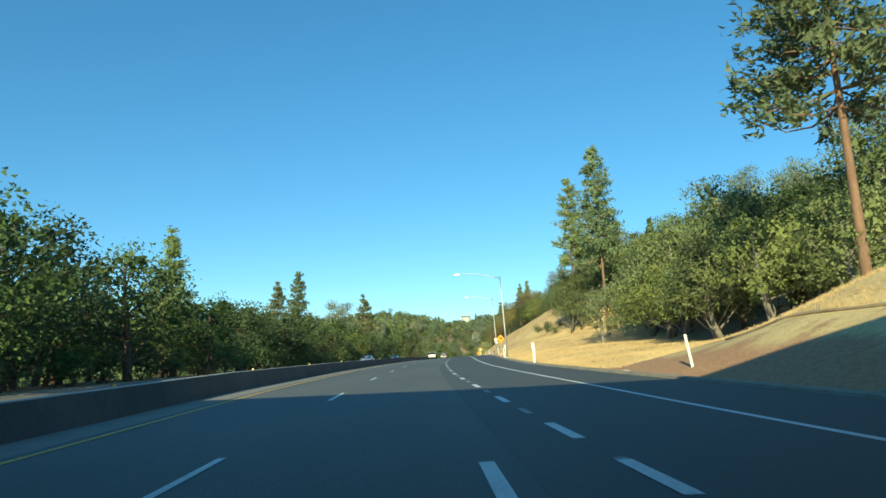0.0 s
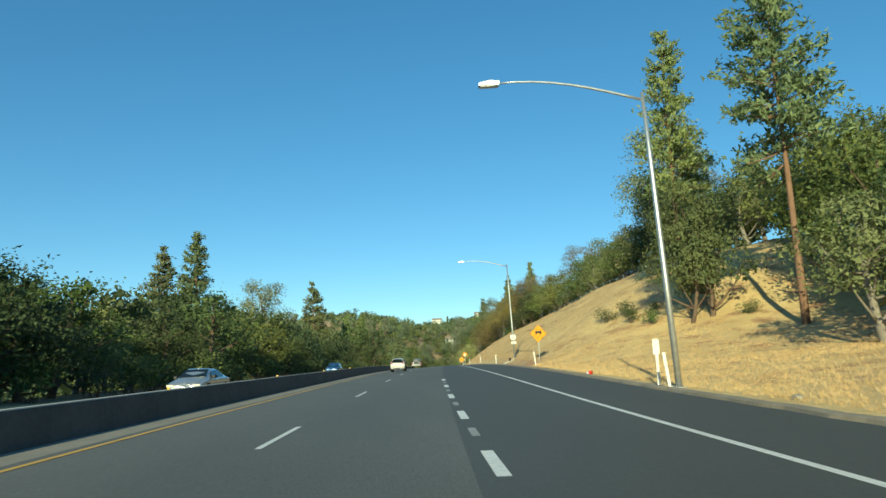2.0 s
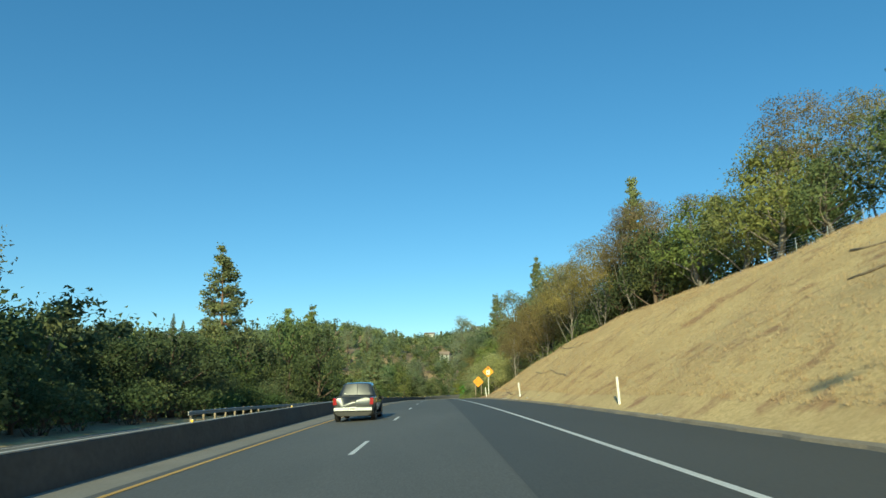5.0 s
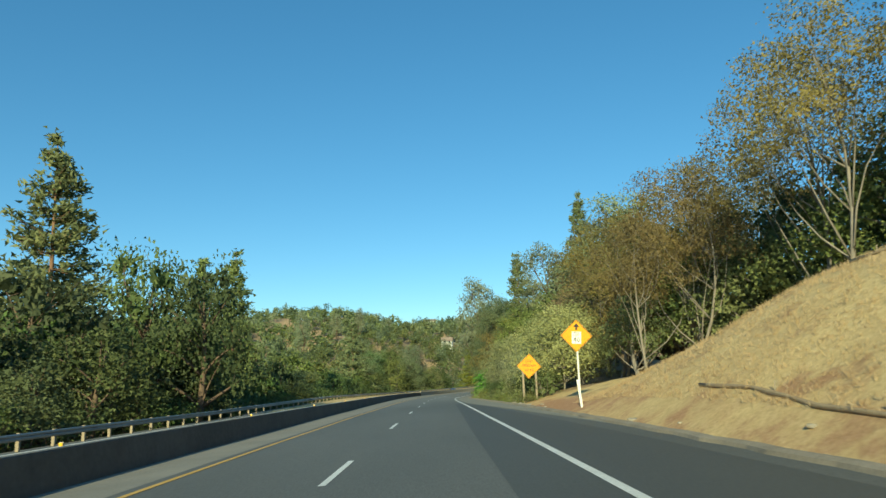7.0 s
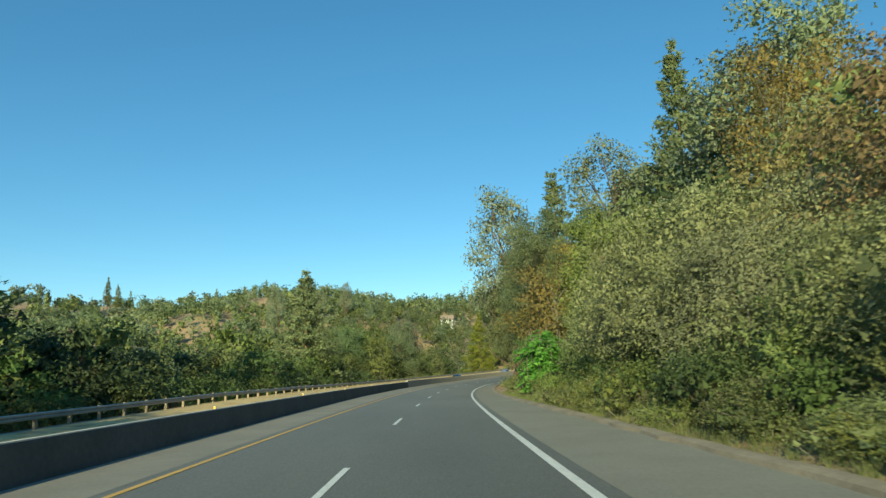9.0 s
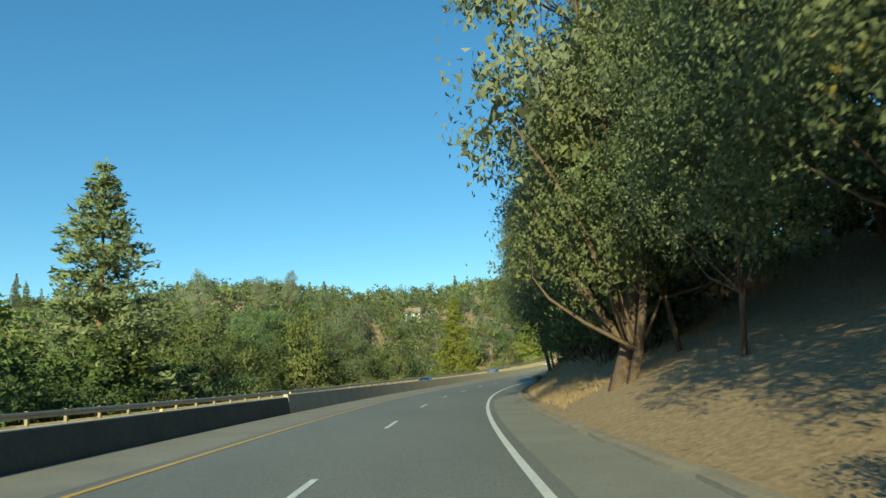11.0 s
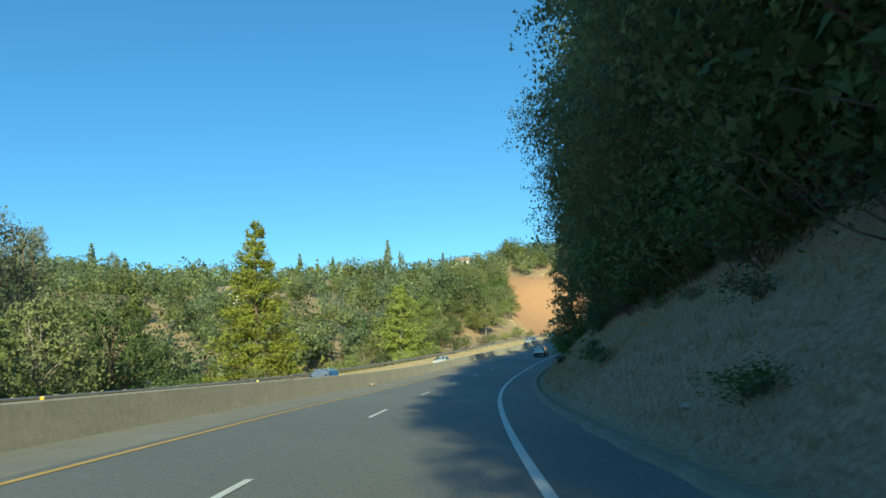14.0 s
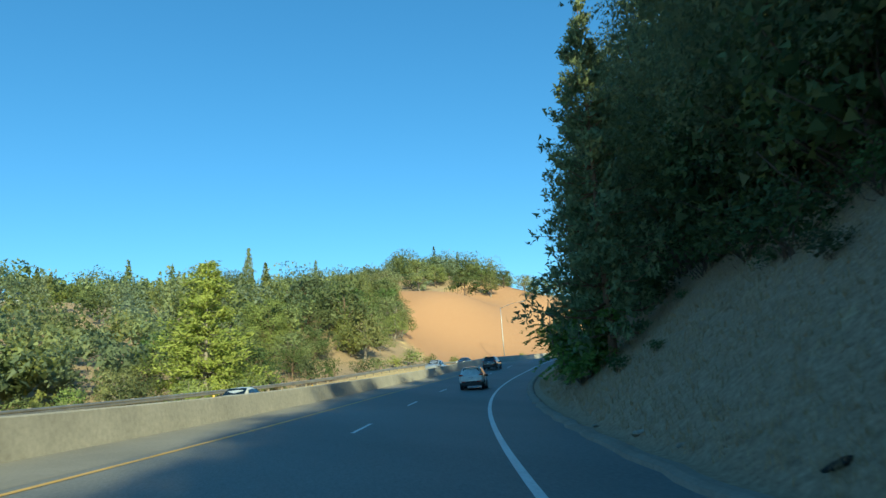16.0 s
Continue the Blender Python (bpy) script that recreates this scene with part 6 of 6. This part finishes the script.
def panel(points, thick):
    """A flat or bent four-cornered pane pushed out by its own normal."""
    p = np.array(points, float)
    n = np.cross(p[2] - p[0], p[3] - p[1])
    n /= np.linalg.norm(n)
    k = len(p)
    v = np.concatenate([p + n * thick, p - n * 0.03])
    f = [tuple(range(k)), tuple(range(2 * k - 1, k - 1, -1))] + [(i, k + i, k + (i + 1) % k, (i + 1) % k) for i in range(k)]
    return v, f


def mirrored(points):
    return [(-x, y, z) for x, y, z in points[::-1]]


def car(name, label, paint, m, rows, wheels, r, rear_glass, front_glass, sides, lamps, plate, trim_z=0.42, extras=None):
    """A car: y forwards, its wheels on z = 0. Outlines of panes are given for the right side and mirrored."""
    root = thing(name, label, "car")
    body = Shape().add(*loft(rows)).made("body", paint, root, smooth=True)
    softened(body, 0.03)
    y0, y1 = rows[0][0], rows[-1][0]
    wmax = max(p[0] for _, h in rows for p in h)
    skirt = Shape()
    skirt.add(*loft([(y0 - 0.012, half(0.27, trim_z - 0.05, trim_z + 0.05, wmax - 0.2, wmax - 0.09, wmax - 0.2)), (y0 + 0.07, half(0.25, trim_z - 0.05, trim_z + 0.05, wmax - 0.1, wmax - 0.015, wmax - 0.2)), (y0 + 0.34, half(0.24, trim_z - 0.05, trim_z + 0.05, wmax - 0.06, wmax + 0.008, wmax - 0.2))]))
    softened(skirt.made("rear_bumper", TRIM, root, "black lower rear bumper"), 0.02)
    for x in (-1, 1):
        q = Shape()
        q.box((min(x * (wmax - 0.1), x * (wmax + 0.008)), wheels[1] + r * 1.15, 0.22), (max(x * (wmax - 0.1), x * (wmax + 0.008)), wheels[0] - r * 1.15, 0.33))
        q.made("side_sill", TRIM, root)
        for y in wheels:
            wheel(root, x * (wmax - 0.085), y, r)
            arch(root, x * wmax, y, r)
    Shape().add(*panel(rear_glass, 0.012)).made("rear_window", CAR_GLASS, root)
    Shape().add(*panel(front_glass, 0.012)).made("windscreen", CAR_GLASS, root)
    for pane in sides:
        Shape().add(*panel(pane, 0.008)).made("side_window", CAR_GLASS, root)
        Shape().add(*panel(mirrored(pane), 0.008)).made("side_window", CAR_GLASS, root)
    for outline, a, b in lamps:
        for sgn in (1, -1):
            o = outline if sgn > 0 else [(-x, z) for x, z in outline[::-1]]
            softened(Shape().add(*slab(o, a, b)).made("tail_lamp", LAMP_RED, root, "red tail lamp"), 0.012)
    px, py, pz = plate
    q = Shape()
    q.box((px - 0.16, py - 0.012, pz - 0.08), (px + 0.16, py + 0.02, pz + 0.08))
    pl = q.made("number_plate", SIGN_WHITE, root, "white number plate with dark bars")
    q = Shape()
    for i in range(7):
        q.box((px - 0.125 + i * 0.036, py - 0.016, pz - 0.035), (px - 0.103 + i * 0.036, py - 0.0125, pz + 0.03))
    q.made("bars", SIGN_BLACK, pl)
    for x in (-1, 1):
        q = Shape()
        q.add(*loft([(-0.1, [(0, -0.09), (0.06, -0.09), (0.1, -0.06), (0.11, 0.0), (0.1, 0.06), (0.06, 0.09), (0, 0.09)]), (0.1, [(0, -0.07), (0.04, -0.07), (0.07, -0.05), (0.08, 0.0), (0.07, 0.05), (0.04, 0.07), (0, 0.07)])]))
        mr = softened(q.made("mirror", TRIM, root), 0.015)
        mr.location = (x * (wmax + 0.06), wheels[0] - 0.62, 1.02)
    if extras:
        extras(root, rows)
    root.matrix_basis = m
    return root


def hatch_extras(root, rows):
    s = Shape()
    wing = lambda w, zb, zt: [(0, zb), (w * 0.8, zb - 0.012), (w * 0.97, zb - 0.05), (w, zb - 0.04), (w * 0.95, zt - 0.02), (w * 0.8, zt), (0, zt + 0.012)]
    s.add(*loft([(-1.8, wing(0.6, 1.482, 1.5)), (-1.6, wing(0.61, 1.487, 1.53)), (-1.3, wing(0.6, 1.5, 1.56))]))
    for x in (-1, 1):
        s.tube([(x * 0.585, -1.77, 1.46), (x * 0.61, -1.72, 1.37), (x * 0.64, -1.76, 1.27)], [0.03, 0.028, 0.01], 6)
    sp = softened(s.made("spoiler", PAINT_WHITE, root), 0.02)
    q = Shape()
    q.box((-0.14, -1.812, 1.483), (0.14, -1.77, 1.51))
    q.made("brake_light", LAMP_RED, sp, "red high brake light")
    w = Shape()
    w.add(*slab([(-0.06, 1.07), (0.28, 1.1), (0.28, 1.125), (-0.06, 1.115)], -2.02, -1.95))
    w.made("wiper", TRIM, root)
    b = Shape()
    b.tube([(0, -2.075, 0.965), (0, -2.05, 0.965)], [0.058, 0.06], 18)
    b.made("badge", ALLOY, root, "round chrome badge")
    t = Shape()
    t.box((-0.34, -2.085, 0.885), (0.34, -2.04, 0.9))
    t.made("hatch_strip", TRIM, root)
    for x in (-0.62, 0.62):
        q = Shape()
        q.box((x - 0.1, -2.1, 0.51), (x + 0.1, -2.02, 0.545))
        q.made("bumper_reflector", LAMP_RED, root)
    for x in (-0.42, 0.42):
        q = Shape()
        q.tube([(x - 0.2, -2.095, 0.31), (x + 0.2, -2.095, 0.31)], [0.03, 0.03], 8)
        q.made("chrome_strip", ALLOY, root)
    for x, z in ((-0.62, 0.66), (0.6, 0.69), (0.6, 0.655)):
        q = Shape()
        q.box((x - 0.07, -2.068, z), (x + 0.07, -2.045, z + 0.013))
        q.made("badge_bar", ALLOY, root)
    g = Shape()
    g.tube([(-0.64, -2.04, 0.88), (-0.62, -2.062, 0.68), (-0.56, -2.064, 0.58), (-0.4, -2.064, 0.56), (0.4, -2.064, 0.56), (0.56, -2.064, 0.58), (0.62, -2.062, 0.68), (0.64, -2.04, 0.88)], [0.005] * 8, 4)
    g.made("hatch_gap", TRIM, root)
    for x in (0.72, -0.72):
        q = Shape()
        q.tube([(x * 0.86, -2.055, 0.955), (x * 0.86, -1.95, 0.955)], [0.036, 0.04], 14)
        q.made("reverse_lamp", LAMP_CLEAR, root)
    a = Shape()
    a.tube([(0, -1.3, 1.57), (0, -1.42, 1.72)], [0.008, 0.004], 5)
    a.made("antenna", TRIM, root)
    for x in (-1, 1):
        for y in (0.25,):
            q = Shape()
            q.box((min(x * 0.87, x * 0.905), y - 0.09, 0.83), (max(x * 0.87, x * 0.905), y + 0.09, 0.86))
            q.made("door_handle", PAINT_WHITE, root)
        for y in (-0.35, 0.95):
            q = Shape()
            q.box((min(x * 0.86, x * 0.8765), y - 0.003, 0.42), (max(x * 0.86, x * 0.8765), y + 0.003, 0.96))
            q.made("door_gap", TRIM, root)


def compact_crossover(m):
    W = 0.875
    rows = [
        (-2.06, half(0.34, 0.86, 0.93, W - 0.18, W - 0.1, 0.6)), (-2.0, half(0.3, 0.92, 1.0, W - 0.1, W - 0.03, 0.66)), (-1.9, half(0.28, 0.96, 1.12, W - 0.06, W, 0.66)),
        (-1.72, half(0.26, 0.98, 1.32, W - 0.05, W + 0.005, 0.6)), (-1.5, half(0.25, 0.98, 1.5, W - 0.05, W + 0.005, 0.57)), (-1.1, half(0.25, 0.97, 1.55, W - 0.05, W, 0.58)),
        (-0.5, half(0.25, 0.95, 1.57, W - 0.05, W - 0.015, 0.6)), (0.1, half(0.25, 0.94, 1.56, W - 0.05, W - 0.015, 0.6)), (0.5, half(0.25, 0.94, 1.48, W - 0.05, W - 0.005, 0.58)),
        (0.85, half(0.25, 0.94, 1.26, W - 0.05, W, 0.62)), (1.2, half(0.25, 0.93, 1.03, W - 0.05, W + 0.005, 0.7)), (1.6, half(0.25, 0.85, 0.96, W - 0.06, W, 0.68)),
        (1.9, half(0.27, 0.75, 0.85, W - 0.1, W - 0.06, 0.6)), (2.06, half(0.3, 0.6, 0.68, W - 0.2, W - 0.16, 0.5)),
    ]
    rear = [(-0.6, -1.975, 1.035), (0.6, -1.975, 1.035), (0.68, -1.91, 1.12), (0.56, -1.57, 1.47), (-0.56, -1.57, 1.47), (-0.68, -1.91, 1.12)]
    front = [(0.62, 1.12, 1.08), (-0.62, 1.12, 1.08), (-0.54, 0.56, 1.46), (0.54, 0.56, 1.46)]
    sides = [
        [(-1.38, 1.14), (-1.2, 1.06), (-0.5, 1.03), (-0.42, 1.44), (-0.95, 1.43), (-1.22, 1.34)],
        [(-0.44, 1.03), (0.8, 1.02), (0.62, 1.26), (0.36, 1.4), (-0.36, 1.44)],
    ]
    sides = [[(0.847 - 0.4 * (z - 0.98), y, z) for y, z in pane] for pane in sides]
    lamp = [([(0.52, 0.955), (0.62, 0.9), (0.862, 0.915), (0.868, 0.985), (0.74, 1.005), (0.675, 1.16), (0.64, 1.17), (0.59, 1.03)], -2.045, -1.68)]
    return car("compact_crossover", "pearl white compact crossover with a roof spoiler in the inner lane", PAINT_WHITE, m, rows, (1.25, -1.28), 0.335, rear, front, sides, lamp, (0.0, -2.075, 0.8), 0.37, hatch_extras)


def crossover(m, name, label, paint, L=4.6, W=0.92, H=1.68, clear=0.3):
    k = L / 2
    rows = [
        (-k, half(clear + 0.1, 0.92, 1.0, W - 0.18, W - 0.1, 0.66)), (-k + 0.07, half(clear, 0.98, 1.08, W - 0.1, W - 0.03, 0.7)), (-k + 0.2, half(clear - 0.02, 1.02, 1.28, W - 0.06, W, 0.68)),
        (-k + 0.42, half(clear - 0.04, 1.04, H - 0.1, W - 0.05, W, 0.62)), (-k + 0.7, half(clear - 0.05, 1.04, H - 0.03, W - 0.05, W, 0.64)), (-0.4, half(clear - 0.05, 1.0, H, W - 0.05, W - 0.01, 0.65)),
        (0.35, half(clear - 0.05, 0.98, H - 0.03, W - 0.05, W - 0.01, 0.64)), (0.75, half(clear - 0.05, 0.98, H - 0.2, W - 0.05, W, 0.64)), (1.25, half(clear - 0.05, 0.97, 1.1, W - 0.05, W, 0.74)),
        (k - 0.5, half(clear - 0.03, 0.88, 1.0, W - 0.06, W - 0.01, 0.7)), (k - 0.15, half(clear, 0.74, 0.84, W - 0.1, W - 0.08, 0.6)), (k, half(clear + 0.05, 0.6, 0.7, W - 0.2, W - 0.18, 0.5)),
    ]
    rear = [(-0.66, -k + 0.13, 1.12), (0.66, -k + 0.13, 1.12), (0.57, -k + 0.4, H - 0.14), (-0.57, -k + 0.4, H - 0.14)]
    front = [(0.68, 1.2, 1.13), (-0.68, 1.2, 1.13), (-0.58, 0.5, H - 0.1), (0.58, 0.5, H - 0.1)]
    sides = [
        [(0.88, -k + 0.55, 1.14), (0.88, -0.42, 1.08), (0.7, -0.38, H - 0.14), (0.7, -k + 0.75, H - 0.16)],
        [(0.88, -0.36, 1.08), (0.88, 0.95, 1.05), (0.74, 0.7, H - 0.32), (0.7, 0.3, H - 0.15), (0.7, -0.32, H - 0.14)],
    ]
    lamp = [([(0.56, 1.0), (0.9, 0.97), (0.9, 1.1), (0.72, 1.12)], -k - 0.005, -k + 0.3)]

    def more(root, rows):
        q = Shape()
        q.add(*loft([(-k + 0.3, half(H - 0.1, H - 0.07, H - 0.045, 0.5, 0.58, 0.5)), (-k + 0.62, half(H - 0.08, H - 0.04, H - 0.015, 0.5, 0.6, 0.5))]))
        q.made("spoiler", paint, root)
        for x in (-0.6, 0.6):
            q = Shape()
            q.box((x - 0.14, -k - 0.03, 0.52), (x + 0.14, -k + 0.05, 0.58))
            q.made("bumper_reflector", LAMP_RED, root)
        for x in (-0.6, 0.6):
            q = Shape()
            q.tube([(x, -k + 0.7, H), (x, -k + 1.0, H + 0.04), (x, 0.3, H + 0.03), (x, 0.5, H - 0.03)], [0.02] * 4, 6)
            q.made("roof_rail", ALLOY, root)

    return car(name, label, paint, m, rows, (1.35, -1.35), 0.36, rear, front, sides, lamp, (0.0, -k - 0.012, 0.88), 0.52, more)


def sedan(m, name, label, paint, L=4.7, W=0.9, H=1.45):
    k = L / 2
    rows = [
        (-k, half(0.34, 0.82, 0.94, W - 0.18, W - 0.12, 0.62)), (-k + 0.1, half(0.3, 0.9, 1.0, W - 0.1, W - 0.04, 0.7)), (-k + 0.7, half(0.25, 0.95, 1.06, W - 0.05, W, 0.7)),
        (-k + 1.2, half(0.24, 0.95, 1.33, W - 0.05, W, 0.6)), (-0.5, half(0.24, 0.94, H - 0.01, W - 0.05, W, 0.58)), (0.2, half(0.24, 0.92, H, W - 0.05, W - 0.01, 0.58)),
        (0.75, half(0.24, 0.92, H - 0.2, W - 0.05, W, 0.6)), (1.2, half(0.24, 0.88, 0.99, W - 0.05, W, 0.7)), (k - 0.4, half(0.26, 0.76, 0.86, W - 0.08, W - 0.04, 0.66)), (k, half(0.32, 0.55, 0.66, W - 0.22, W - 0.18, 0.5)),
    ]
    rear = [(-0.66, -k + 0.72, 1.07), (0.66, -k + 0.72, 1.07), (0.55, -k + 1.25, H - 0.1), (-0.55, -k + 1.25, H - 0.1)]
    front = [(0.66, 1.16, 1.02), (-0.66, 1.16, 1.02), (-0.55, 0.45, H - 0.06), (0.55, 0.45, H - 0.06)]
    sides = [[(0.86, -1.1, 1.02), (0.86, -0.12, 1.0), (0.66, -0.12, H - 0.12), (0.66, -0.75, H - 0.13)], [(0.86, -0.06, 1.0), (0.86, 0.9, 0.98), (0.68, 0.5, H - 0.18), (0.66, -0.06, H - 0.12)]]
    lamp = [([(0.5, 0.8), (0.86, 0.8), (0.86, 0.92), (0.52, 0.93)], -k - 0.01, -k + 0.2)]

    def more(root, rows):
        for x in (-0.62, 0.62):
            q = Shape()
            q.add(*slab([(x - 0.2, 0.58), (x + 0.2, 0.58), (x + 0.2, 0.7), (x - 0.16, 0.68)], k - 0.25, k - 0.02))
            q.made("head_lamp", LAMP_CLEAR, root)

    return car(name, label, paint, m, rows, (1.4, -1.35), 0.33, rear, front, sides, lamp, (0.0, -k - 0.015, 0.66), 0.4, more)


def pickup(m, name, label, paint):
    k, W, H = 2.75, 0.96, 1.82
    rows = [
        (-k, half(0.5, 1.05, 1.12, W - 0.1, W - 0.04, 0.8)), (-k + 0.08, half(0.45, 1.08, 1.15, W - 0.06, W, 0.86)), (-k + 1.6, half(0.4, 1.08, 1.15, W - 0.05, W, 0.86)),
        (-k + 1.66, half(0.4, 1.08, 1.2, W - 0.05, W, 0.8)), (-k + 1.76, half(0.4, 1.08, H - 0.06, W - 0.05, W, 0.66)), (-0.2, half(0.4, 1.06, H, W - 0.05, W, 0.68)), (0.7, half(0.4, 1.05, H - 0.03, W - 0.05, W, 0.68)),
        (1.05, half(0.4, 1.05, H - 0.25, W - 0.05, W, 0.68)), (1.5, half(0.4, 1.05, 1.2, W - 0.05, W, 0.78)), (k - 0.25, half(0.42, 0.98, 1.08, W - 0.08, W - 0.04, 0.76)), (k, half(0.48, 0.85, 0.95, W - 0.15, W - 0.14, 0.7)),
    ]
    rear = [(-0.62, -k + 1.685, 1.27), (0.62, -k + 1.685, 1.27), (0.58, -k + 1.765, H - 0.14), (-0.58, -k + 1.765, H - 0.14)]
    front = [(0.72, 1.46, 1.23), (-0.72, 1.46, 1.23), (-0.6, 0.82, H - 0.1), (0.6, 0.82, H - 0.1)]
    sides = [[(0.92, -0.9, 1.16), (0.92, 0.1, 1.14), (0.73, 0.1, H - 0.14), (0.72, -0.85, H - 0.16)], [(0.92, 0.16, 1.14), (0.92, 1.2, 1.12), (0.76, 0.95, H - 0.36), (0.73, 0.6, H - 0.16), (0.73, 0.16, H - 0.14)]]
    lamp = [([(0.76, 0.78), (0.95, 0.78), (0.95, 1.1), (0.8, 1.1)], -k - 0.02, -k + 0.16)]

    def more(root, rows):
        q = Shape()
        q.box((-0.78, -k + 0.1, 1.152), (0.78, -k + 1.56, 1.18))
        q.made("bed_cover", TRIM, root, "dark cover over the load bed")
        q = Shape()
        q.box((-0.9, -k - 0.12, 0.5), (0.9, -k - 0.017, 0.66))
        softened(q.made("step_bumper", ALLOY, root, "chrome step bumper"), 0.02)
        q = Shape()
        q.box((-0.14, -k - 0.03, 0.92), (0.14, -k + 0.01, 0.98))
        q.made("tailgate_handle", TRIM, root)

    return car(name, label, paint, m, rows, (1.75, -1.65), 0.39, rear, front, sides, lamp, (0.0, -k - 0.13, 0.6), 0.55, more)


compact_crossover(stand(149.35, -3.9) @ Matrix.Scale(0.93, 4))
crossover(stand(572.4, -0.62), "crossover", "white midsize crossover in the outer lane", PAINT_WHITE)
pickup(stand(208.5, -4.1), "pickup", "dark grey pickup truck in the inner lane", PAINT_GREY)
crossover(stand(611.5, -4.2), "crossover", "black midsize crossover in the inner lane", PAINT_BLACK)
for s, off, kind, label, paint in ((106, -4.0, "sedan", "silver hatchback sedan in the oncoming lanes", PAINT_SILVER), (172, -7.4, "pickup", "blue pickup truck in the oncoming lanes", PAINT_BLUE), (463, -4.0, "sedan", "blue sedan in the oncoming lanes", PAINT_BLUE), (510, -4.2, "crossover", "silver crossover in the oncoming lanes", PAINT_SILVER), (558, -4.2, "sedan", "white sedan in the oncoming lanes", PAINT_WHITE), (616, -4.2, "pickup", "silver pickup truck in the oncoming lanes", PAINT_SILVER), (640, -7.5, "sedan", "black sedan in the oncoming lanes", PAINT_BLACK)):
    m = stand(s, float(barrier_d(s)) + off, float(far_lift(s)) - 0.02, 180)
    {"sedan": sedan, "pickup": pickup, "crossover": crossover}[kind](m, kind, label, paint)
